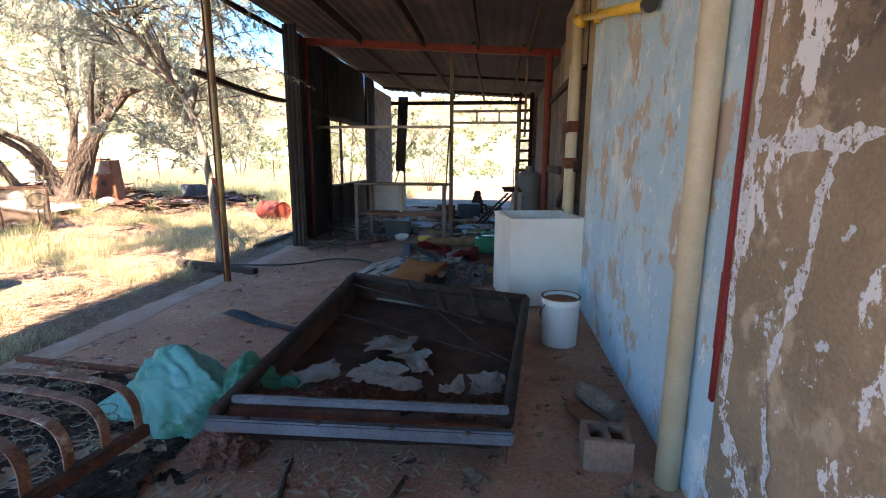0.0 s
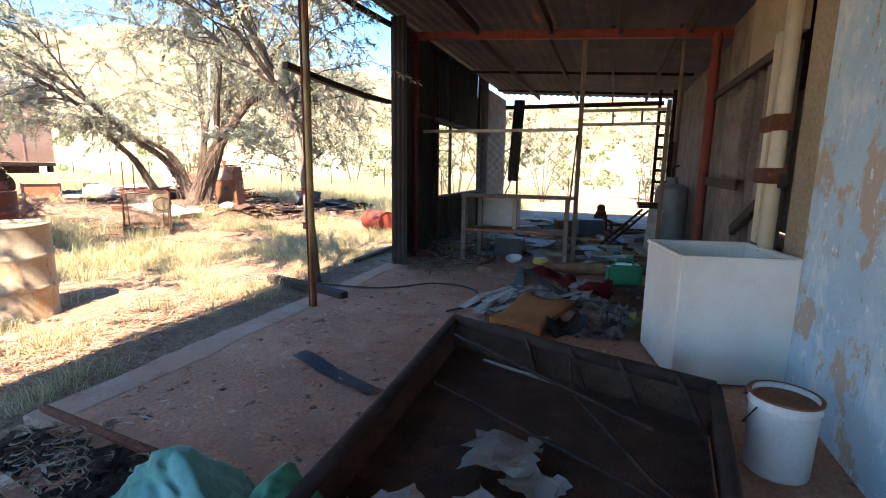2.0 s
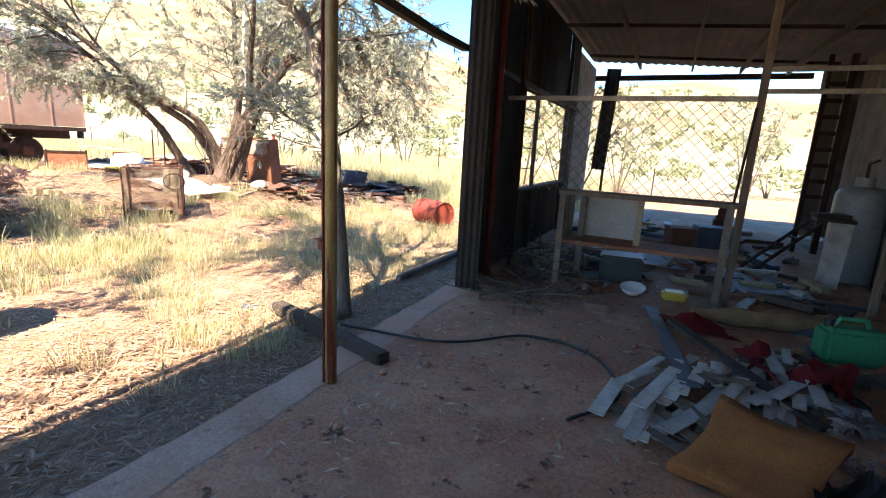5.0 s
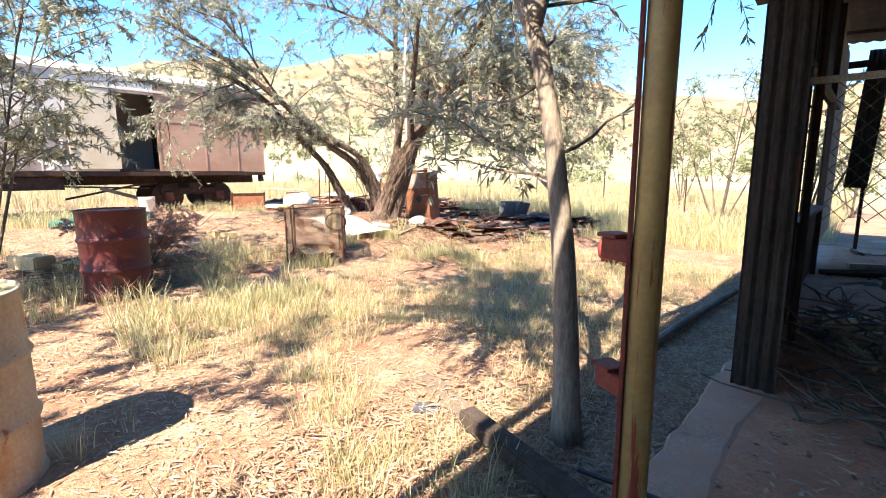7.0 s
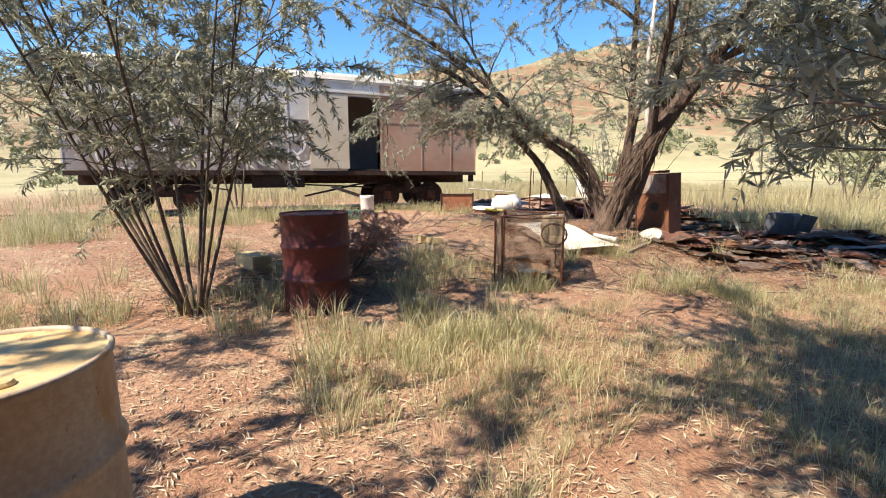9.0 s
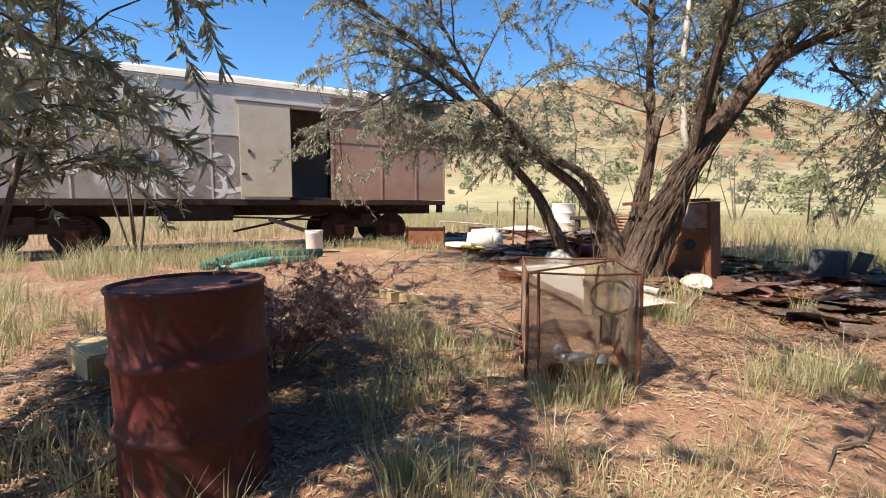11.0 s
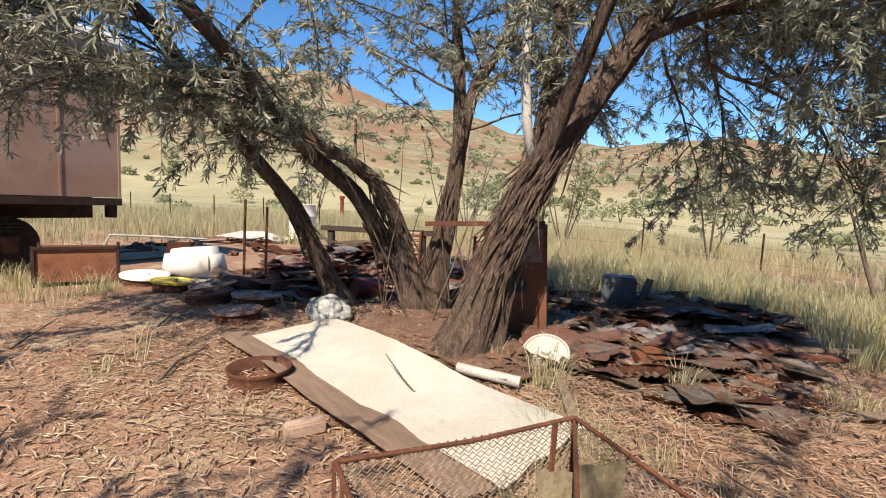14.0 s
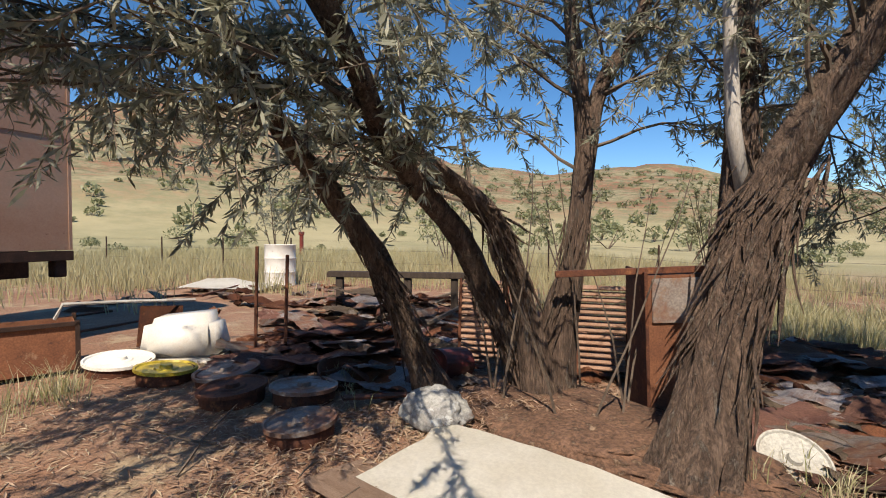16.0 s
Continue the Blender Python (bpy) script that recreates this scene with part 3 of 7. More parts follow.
M_POLE = surface("worn_pole_paint", (0.42, 0.31, 0.12), (0.33, 0.22, 0.09), 5, 0.5, 0.2, 60, 0.15, 0.002, [((0.24, 0.05, 0.035), 3.0, 0.52, 0.56, (6, 6, 0.3))], fine=0.15)
build_verandah()


# ---- drums ----
def drum(name, at, turn, mat, lid, label, h=1.0, r=0.335, lying=False):
    m = Matrix.Translation(at) @ (pose(0, 0, 0, 90, 0, turn) if lying else pose(0, 0, 0, rnd(-1, 1), rnd(-1, 1), turn))
    ob = base(name, m, label, "oil drum", "steel drums in the yard")
    rings = [(r - 0.01, 0.02), (r + 0.008, 0.0), (r + 0.008, 0.02), (r, 0.03)]
    for z in (h * 0.335, h * 0.67):
        rings += [(r, z - 0.035), (r + 0.006, z - 0.022), (r + 0.017, z), (r + 0.006, z + 0.022), (r, z + 0.035)]
    rings += [(r, h - 0.03), (r + 0.008, h - 0.02), (r + 0.01, h - 0.006), (r + 0.004, h), (r - 0.006, h), (r - 0.008, h - 0.018)]
    bm = lathe(rings, 56)
    for v in bm.verts:
        a = math.atan2(v.co.y, v.co.x)
        k = 1 + 0.012 * noise.noise((math.cos(a) * 1.6 + turn, math.sin(a) * 1.6, v.co.z * 3.5))
        v.co.x *= k
        v.co.y *= k
    part("body", bm, mat, ob, smooth=True)
    bm = lathe([(0, h - 0.02), (r * 0.5, h - 0.022), (r * 0.9, h - 0.018), (r - 0.004, h - 0.016)], 48)
    part("lid", bm, lid, ob, smooth=True)
    part("bung", lathe([(0.0, h - 0.005), (0.028, h - 0.006), (0.034, h - 0.014), (0.034, h - 0.024)], 14, m=Matrix.Translation((0.2, 0.05, 0))), lid, ob)
    bm = lathe([(0, 0.012), (r - 0.01, 0.012)], 40)
    part("bottom", bm, mat, ob)
    return ob


M_DRUM_CREAM = surface("faded_cream_drum", (0.42, 0.36, 0.29), (0.37, 0.29, 0.21), 2.2, 0.6, 0.1, 50, 0.2, 0.002, [((0.36, 0.2, 0.1), 2.4, 0.5, 0.66, (1.6, 1.6, 0.7)), ((0.24, 0.2, 0.16), 2.0, 0.52, 0.7, (1, 1, 0.6)), ((0.2, 0.08, 0.04), 5, 0.6, 0.7, (2, 2, 0.6)), (RUST, 14, 0.64, 0.7)], fine=0.2)
M_DRUM_LID = surface("rusty_yellow_lid", (0.56, 0.44, 0.24), (0.48, 0.32, 0.14), 4, 0.6, 0.1, 50, 0.2, 0.002, [((0.32, 0.1, 0.03), 6, 0.58, 0.66)], fine=0.15)
M_DRUM_RED = surface("dull_red_drum", (0.115, 0.02, 0.02), (0.075, 0.017, 0.016), 2.2, 0.55, 0.2, 50, 0.2, 0.002, [((0.17, 0.04, 0.03), 3, 0.54, 0.68), ((0.05, 0.025, 0.02), 5, 0.54, 0.66, (2, 2, 0.5)), ((0.19, 0.08, 0.05), 12, 0.62, 0.7)], fine=0.25)
M_DRUM_RLID = surface("rusted_red_lid", (0.2, 0.055, 0.035), (0.14, 0.04, 0.028), 5, 0.6, 0.3, 50, 0.3, 0.002, [((0.3, 0.13, 0.09), 6, 0.58, 0.68)], fine=0.15)
M_DRUM_ORANGE = surface("orange_red_drum", (0.29, 0.05, 0.035), (0.2, 0.04, 0.028), 3, 0.6, 0.1, 50, 0.2, 0.002, [((0.5, 0.3, 0.1), 4, 0.62, 0.7)])


def build_drums():
    drum("oil_drum", (-6.2, 4.33, ground_z(-6.2, 4.33) - 0.01), 20, M_DRUM_CREAM, M_DRUM_LID, "faded cream steel drum with rusty yellow lid on bare earth")
    drum("oil_drum", (-9.36, 5.8, ground_z(-9.36, 5.8) - 0.01), 70, M_DRUM_RED, M_DRUM_RLID, "dull dark red steel drum with rusted lid on bare earth")
    drum("oil_drum", (-6.3, 12.3, ground_z(-6.3, 12.3) + 0.24), 62, M_DRUM_ORANGE, M_DRUM_ORANGE, "bright orange red drum lying in the grass", 0.8, 0.25, lying=True)


build_drums()


# ---- trees ----
class Foliage:
    def __init__(self):
        self.v, self.f = [], []

    def leaf(self, p, d, length, width, side):
        if p.z < 1.15 and math.hypot(p.x + 9.2, p.y - 5.75) < 0.75:  # clear of the red drum
            return
        n = len(self.v)
        bend = side.cross(d) * length * rnd(-0.14, 0.14)
        a, b = p + d * length * 0.3 + bend * 0.7, p + d * length * 0.68 + bend
        self.v += [p, a + side * width * 0.9, a - side * width * 0.9, b + side * width * 0.75, b - side * width * 0.75, p + d * length]
        self.f += [(n, n + 2, n + 1), (n + 1, n + 2, n + 4, n + 3), (n + 3, n + 4, n + 5)]


def wander(start, d, length, steps, bend, drop=0.0):
    pts, d = [Vector(start)], Vector(d).normalized()
    for i in range(steps):
        d = (d + Vector((rnd(-1, 1), rnd(-1, 1), rnd(-1, 1))) * bend + Vector((0, 0, -drop * (i + 1) / steps))).normalized()
        pts.append(pts[-1] + d * (length / steps))
    return pts


def spray(fol, pts, count, size, width, spread=0.6, hang=0.5):
    """Narrow leaves along a twig, hanging at its tip."""
    for _ in range(count):
        s = rnd(0.15, 1) * (len(pts) - 1)
        i = min(int(s), len(pts) - 2)
        p = pts[i].lerp(pts[i + 1], s - i)
        d = (pts[i + 1] - pts[i]).normalized() * 0.8 + Vector((rnd(-1, 1), rnd(-1, 1), rnd(-1, 1))) * spread + Vector((0, 0, -hang))
        d.normalize()
        side = d.cross(Vector((rnd(-1, 1), rnd(-1, 1), rnd(-1, 1)))).normalized()
        l = size * rnd(0.6, 1.25)
        fol.leaf(p, d, l, width * l, side)


def grow(bm, twigs, fol, limb, radius, count, length, leaves, size, width, hang, out, first=0.35, up=0.35, twig_n=4):
    """Side branches, twigs and leaves along a limb."""
    limb = [Vector(p) for p in limb]
    for k in range(count):
        s = (first + (1 - first) * (k + rnd(0, 1)) / count) * (len(limb) - 1)
        i = min(int(s), len(limb) - 2)
        p = limb[i].lerp(limb[i + 1], s - i)
        d = (limb[i + 1] - limb[i]).normalized() * 0.5 + Vector((rnd(-1, 1), rnd(-1, 1), rnd(-0.3, 1) * up)) + Vector(out) * rnd(0, 0.6)
        b = wander(p, d, length * rnd(0.6, 1.2), 6, 0.22, 0.12)
        tube(twigs, b, [radius * (1 - 0.8 * j / 6) for j in range(7)], 5, False)
        for q in range(twig_n):
            j = 1 + int(rnd(0, 5))
            e = (b[j + 1] - b[j]).normalized() * 0.6 + Vector((rnd(-1, 1), rnd(-1, 1), rnd(-0.6, 0.6)))
            w = wander(b[j].lerp(b[j + 1], rnd(0, 1)), e, length * rnd(0.18, 0.6), 4, 0.38, hang)
            tube(twigs, w, [radius * 0.3, radius * 0.25, radius * 0.2, radius * 0.14, radius * 0.1], 3, False)
            spray(fol, w, int(leaves * rnd(0.35, 1.4)), size, width, 1.15, hang)
        spray(fol, b[3:], leaves, size, width, 1.0, hang)


def limb_tube(bm, pts, r0, r1, sides=12, gnarl=0.12, flare=0.0):
    """A limb through points, smoothed, with uneven bark ridges."""
    pts = [Vector(p) for p in pts]
    fine = []
    for i in range(len(pts) - 1):
        a, b, c, d = pts[max(i - 1, 0)], pts[i], pts[i + 1], pts[min(i + 2, len(pts) - 1)]
        for k in range(5):
            t = k / 5
            fine.append(0.5 * ((2 * b) + (c - a) * t + (2 * a - 5 * b + 4 * c - d) * t * t + (3 * b - a - 3 * c + d) * t ** 3))
    fine.append(pts[-1])
    n = len(fine) - 1
    radii = [r0 + (r1 - r0) * (i / n) ** 0.8 + flare * max(0, 1 - i / 5) ** 2 for i in range(n + 1)]
    start = len(bm.verts)
    tube(bm, fine, radii, sides)
    bm.verts.ensure_lookup_table()
    for idx in range(start, len(bm.verts)):
        v = bm.verts[idx]
        i = min(n, (idx - start) // sides)
        k = 1 + gnarl * noise.noise(v.co * Vector((9, 9, 3))) + gnarl * 0.7 * math.sin(idx % sides * 2.6 + i * 0.25)
        v.co = fine[i] + (v.co - fine[i]) * k
    return fine


def finish_tree(ob, bm, twigs, fol, bark, leaf_mat, twig_mat):
    part("trunk", bm, bark, ob, smooth=True)
    crown = raw("crown", [tuple(v) for v in fol.v], fol.f, leaf_mat, ob)
    tagged(part("twig", twigs, twig_mat, crown), kind="stuff")


def big_tree():
    random.seed(11)
    ob = base("tree", Matrix.Identity(4), "many-trunked old wattle tree with shaggy bark and grey-green leaves", "tree")
    bm, tw, fol = bmesh.new(), bmesh.new(), Foliage()
    limbs = [
        ([(-13.05, 12.0, 0.2), (-13.23, 11.66, 0.97), (-13.35, 11.37, 1.56), (-13.55, 11.0, 2.05), (-13.63, 10.6, 2.43), (-13.65, 10.1, 3.0), (-13.8, 9.3, 3.5), (-14.0, 8.6, 3.8)], 0.1, 0.035, (-0.4, -0.8, 0)),
        ([(-12.26, 12.3, 0.2), (-12.43, 12.12, 1.24), (-12.58, 11.79, 1.83), (-12.85, 11.3, 2.15), (-13.3, 10.7, 2.6)], 0.105, 0.04, (-0.6, -0.6, 0)),
        ([(-12.35, 12.4, 0.2), (-12.5, 12.3, 0.7), (-12.72, 12.15, 1.2), (-12.84, 11.8, 1.69), (-12.96, 11.4, 1.97), (-13.02, 10.9, 2.3), (-13.0, 10.35, 2.75), (-13.1, 9.6, 3.3), (-13.4, 8.8, 3.9), (-13.8, 7.9, 4.5)], 0.12, 0.035, (-0.5, -0.6, 0)),
        ([(-12.38, 12.45, 0.2), (-12.24, 12.5, 0.9), (-12.05, 12.55, 1.58), (-11.98, 12.6, 2.36), (-12.07, 12.65, 3.21), (-12.14, 12.7, 3.87), (-12.3, 12.9, 5.8)], 0.115, 0.045, (0, 0.3, 0.3)),
        ([(-12.25, 12.5, 0.2), (-12.05, 12.55, 1.58), (-11.96, 12.62, 2.52), (-11.84, 12.8, 3.08), (-11.56, 13.0, 3.65), (-11.1, 13.5, 5.2)], 0.11, 0.04, (0.3, 0.6, 0)),
        ([(-11.33, 11.24, 0.05), (-11.08, 11.6, 1.1), (-10.8, 11.88, 1.95), (-10.45, 12.12, 2.6), (-10.1, 12.35, 3.2), (-9.75, 12.5, 3.8), (-9.1, 12.7, 4.8)], 0.19, 0.075, (0.6, 0.1, 0)),
        ([(-11.2, 11.5, 0.2), (-10.98, 11.95, 1.5), (-10.87, 12.35, 2.9), (-10.9, 12.6, 3.9), (-11.0, 12.8, 5.4)], 0.14, 0.05, (0.2, 0.5, 0.3)),
        ([(-10.8, 11.88, 1.95), (-10.3, 11.45, 3.0), (-9.9, 11.2, 3.8), (-9.6, 11.0, 4.5)], 0.08, 0.03, (0.5, -0.6, 0)),
        ([(-13.0, 10.6, 2.55), (-13.2, 10.0, 3.2), (-13.4, 9.4, 4.2), (-13.5, 8.8, 5.0)], 0.035, 0.015, (0.1, -0.8, 0)),
        ([(-10.2, 12.3, 3.1), (-9.0, 12.4, 3.5), (-8.0, 12.6, 3.7)], 0.06, 0.02, (0.6, 0.2, 0)),
        ([(-10.1, 12.35, 3.2), (-9.2, 13.1, 3.6), (-8.0, 13.9, 3.8)], 0.06, 0.02, (0.5, 0.5, -0.2)),
        ([(-9.75, 12.5, 3.8), (-8.8, 12.0, 4.4), (-7.6, 11.5, 4.7)], 0.06, 0.02, (0.6, -0.3, 0)),
        ([(-12.1, 12.8, 4.4), (-12.6, 12.2, 5.0), (-13.3, 11.4, 5.4)], 0.05, 0.02, (-0.4, -0.4, 0.1)),
    ]
    for i, (pts, r0, r1, out) in enumerate(limbs):
        fine = limb_tube(bm, pts, r0, r1, 20, 0.2, 0.14 if pts[0][2] < 0.3 else 0)
        n = (11, 8, 18, 13, 13, 18, 15, 6, 11, 22, 22, 12, 12)[i]
        grow(bm, tw, fol, fine, 0.018, n, 1.6, 88, 0.088, 0.08, 0.32, out, 0.45 if i < 9 else 0.2, 0.5, 10)
    # low hanging sprays on the yard side
    for p, d in (((-13.6, 10.3, 3.0), (-0.7, -0.8, 0.1)), ((-13.3, 9.9, 3.3), (-0.9, -0.2, 0)), ((-9.2, 12.4, 3.2), (0.9, 0.3, -0.1)), ((-13.5, 9.2, 3.3), (-0.3, -0.9, 0)),
                 ((-9.6, 12.6, 3.0), (0.7, 0.6, -0.2)), ((-13.6, 10.6, 2.4), (-0.9, -0.4, 0.1)), ((-13.4, 11, 2.0), (-0.6, 0.5, 0.3)), ((-9.0, 12.5, 3.3), (0.6, -0.5, -0.3)), ((-9.6, 13.3, 3.6), (0.2, 0.5, -0.5)), ((-10.0, 13.5, 3.4), (0, 0.8, -0.4)), ((-9.2, 13.2, 3.2), (0.5, 0.3, -0.5)), ((-9.0, 12.8, 4.2), (0.6, 0.4, 0)), ((-9.9, 13.2, 4.4), (0.1, 0.8, 0)), ((-8.6, 13.6, 3.7), (0.6, 0.3, -0.4)), ((-8.4, 12.6, 3.5), (0.8, -0.1, -0.4))):
        b = wander(p, d, 1.9, 6, 0.25, 0.2)
        tube(tw, b, [0.022 - 0.003 * j for j in range(7)], 5, False)
        grow(bm, tw, fol, b, 0.01, 11, 0.95, 46, 0.085, 0.08, 0.38, d, 0.15, 0.3, 6)
    # thin dead suckers round the base
    for k in range(14):
        a = rnd(0, math.tau)
        p = Vector((-12.1 + 0.55 * math.cos(a), 12.2 + 0.4 * math.sin(a), 0.25))
        tube(tw, wander(p, (rnd(-0.35, 0.35), rnd(-0.35, 0.35), 1), rnd(0.8, 2.2), 5, 0.12), [0.012, 0.011, 0.009, 0.007, 0.005, 0.003], 4, False)
    # loose bark strips
    for k in range(800):
        i = (5, 5, 3, 1, 2, 6, 5, 0)[k % 8]
        pts = limbs[i][0]
        s = rnd(0, 2.4)
        j = int(s)
        p = Vector(pts[j]).lerp(Vector(pts[j + 1]), s - j) + Vector((rnd(-1, 1), rnd(-1, 0.2), 0)).normalized() * limbs[i][1] * rnd(0.9, 1.1)
        along = (Vector(pts[j]) - Vector(pts[j + 1])).normalized() + Vector((rnd(-0.2, 0.2), rnd(-0.2, 0.2), 0))
        w = rnd(0.5, 1.0)
        tube(bm, wander(p, along, rnd(0.15, 0.5), 4, 0.14), [0.004 * w, 0.014 * w, 0.012 * w, 0.008 * w, 0.002], 4, False)
    finish_tree(ob, bm, tw, fol, M_BARK, M_LEAF, M_TWIG)
    stub = base("dead_branch", Matrix.Identity(4), "bleached white dead branch in the tree", "branch")
    part("branch", tubed([(-10.9, 12.02, 1.9), (-10.99, 11.97, 2.4), (-11.02, 11.95, 2.9), (-11.04, 11.96, 3.5), (-11.0, 12.0, 4.6)], [0.05, 0.048, 0.045, 0.04, 0.02], 8), M_DEADWOOD, stub, smooth=True)


def verandah_tree():
    random.seed(23)
    ob = base("tree", Matrix.Translation((0.06, 0.14, 0)), "slim leaning tree with pale trunk beside the verandah pole", "tree")
    bm, tw, fol = bmesh.new(), bmesh.new(), Foliage()
    limbs = [([(-4.24, 6.59, -0.2), (-4.27, 6.57, 0.66), (-4.34, 6.57, 1.3), (-4.45, 6.58, 1.9), (-4.65, 6.62, 2.4), (-5.0, 6.7, 3.0), (-5.5, 6.9, 3.8), (-6.0, 7.3, 5.0)], 0.073, 0.03, (-0.3, 0.2, 0)),
             ([(-4.55, 6.6, 2.2), (-4.55, 6.9, 2.9), (-4.65, 7.3, 3.8), (-4.9, 7.8, 5.2)], 0.06, 0.025, (0.1, 0.5, 0)),
             ([(-4.7, 6.64, 2.5), (-5.3, 6.6, 2.9), (-6.0, 6.6, 3.4), (-6.9, 6.7, 4.2), (-8.2, 6.5, 5.0)], 0.05, 0.02, (-0.6, 0, 0.2)),
             ([(-4.85, 6.66, 2.75), (-5.1, 6.2, 3.6), (-5.4, 5.5, 4.5), (-5.9, 4.7, 5.1)], 0.045, 0.02, (-0.3, -0.4, 0.3)),
             ([(-4.65, 6.62, 2.4), (-4.85, 6.0, 3.1), (-5.0, 5.3, 3.7), (-5.1, 4.5, 4.1)], 0.04, 0.018, (-0.3, -0.4, 0.1))]
    for pts, r0, r1, out in limbs:
        fine = limb_tube(bm, pts, r0, r1, 12, 0.1, 0.03 if pts[0][2] < 0 else 0)
        grow(bm, tw, fol, fine, 0.014, 38 if pts[-1][1] < 5 else 19, 1.5, 80 if pts[-1][1] < 5 else 60, 0.085, 0.08, 0.4, out, 0.52 if pts[0][2] < 0 else 0.3, 0.5, 5)
    for p, d, l in (((-4.33, 6.56, 1.35), (-0.9, 0.45, 0.25), 1.3), ((-4.36, 6.56, 1.5), (0.5, 0.7, 0.2), 0.8), ((-4.45, 6.58, 1.9), (-0.8, 0.6, 0.1), 1.6), ((-4.28, 6.55, 1.1), (-0.5, 0.8, 0.3), 0.9), ((-4.5, 6.58, 2.0), (-0.3, 0.9, 0.5), 1.4)):
        b = wander(p, d, l, 6, 0.2)
        tube(tw, b, [0.012, 0.011, 0.009, 0.008, 0.006, 0.004, 0.002], 5, False)
        spray(fol, b[3:], 14, 0.09, 0.08, 0.7, 0.3)
    low = limb_tube(bm, [(-4.3, 6.55, 1.25), (-4.8, 6.9, 1.5), (-5.3, 7.25, 1.62), (-6.0, 7.6, 1.8), (-6.6, 8.0, 2.0)], 0.022, 0.006, 6, 0.05)
    grow(bm, tw, fol, low, 0.007, 16, 0.75, 26, 0.1, 0.085, 0.15, (-0.3, 0.3, 0.1), 0.4, 0.6, 4)
    finish_tree(ob, bm, tw, fol, M_PALEBARK, M_LEAF_PALE, M_TWIG)


def shrub(name, at, stems, height, reach, leaves, label, leaf_mat, size=0.1, seed=1, r=0.03, width=0.09, category="shrub", crowd=8, first=0.4, skew=(0, 0, 0)):
    random.seed(seed)
    ob = base(name, Matrix.Identity(4), label, category)
    bm, tw, fol = bmesh.new(), bmesh.new(), Foliage()
    x, y = at
    z = ground_z(x, y) - 0.05
    for k in range(stems):
        a = k * math.tau / stems + rnd(-0.3, 0.3)
        o = Vector((math.cos(a), math.sin(a), 0)) * reach * rnd(0.5, 1) + Vector(skew)
        p = Vector((x, y, z)) + o * 0.05
        pts = [p, p + o * 0.3 + Vector((0, 0, height * 0.28)), p + o * 0.62 + Vector((0, 0, height * 0.6)), p + o + Vector((0, 0, height * rnd(0.85, 1.05)))]
        fine = limb_tube(bm, pts, r * rnd(0.8, 1.1), r * 0.25, 7, 0.08)
        grow(bm, tw, fol, fine, r * 0.35, crowd, height * 0.26, leaves, size, width, 0.25, (0, 0, 0), first, 0.7, 4)
    finish_tree(ob, bm, tw, fol, M_TWIG, leaf_mat, M_TWIG)
    return ob


M_DEADLEAF = leaf_surface("pinkish_dead_leaf", (0.26, 0.14, 0.11), (0.5, 0.32, 0.26), 0.3)
M_DEADWOOD = surface("bleached_wood", (0.5, 0.47, 0.43), (0.4, 0.36, 0.32), 5, 0.8, 0, 40, 0.3, 0.003, (), (3, 3, 0.5))
big_tree()
verandah_tree()
shrub("tree", (-9.6, 4.62), 12, 4.6, 2.05, 84, "bushy young wattle with many thin stems beside the red drum", M_LEAF_PALE, 0.078, 5, 0.022, category="tree", crowd=16, first=0.32, skew=(-0.35, -0.65, 0))
shrub("shrub", (-10.4, 6.35), 30, 0.72, 0.8, 34, "dead pinkish brown shrub with fine dry leaves", M_DEADLEAF, 0.032, 6, 0.007, 0.14, crowd=8)
# next two wattles stand out of view; second added for more dappled shade
shrub("tree", (-6.7, 0.5), 8, 4.6, 2.2, 60, "young wattle casting dappled shade over the yard", M_LEAF_PALE, 0.11, 15, 0.04, category="tree", crowd=11, first=0.45)
shrub("tree", (-4.9, -0.6), 7, 4.4, 1.7, 55, "young wattle out of view behind the verandah end, added for dappled shade", M_LEAF_PALE, 0.11, 16, 0.04, category="tree", crowd=10, first=0.45)
shrub("sapling", (-17.0, 5.1), 4, 3.1, 0.7, 26, "thin sapling in front of the railway van", M_LEAF_PALE, 0.1, 8, 0.03, category="sapling", first=0.55)


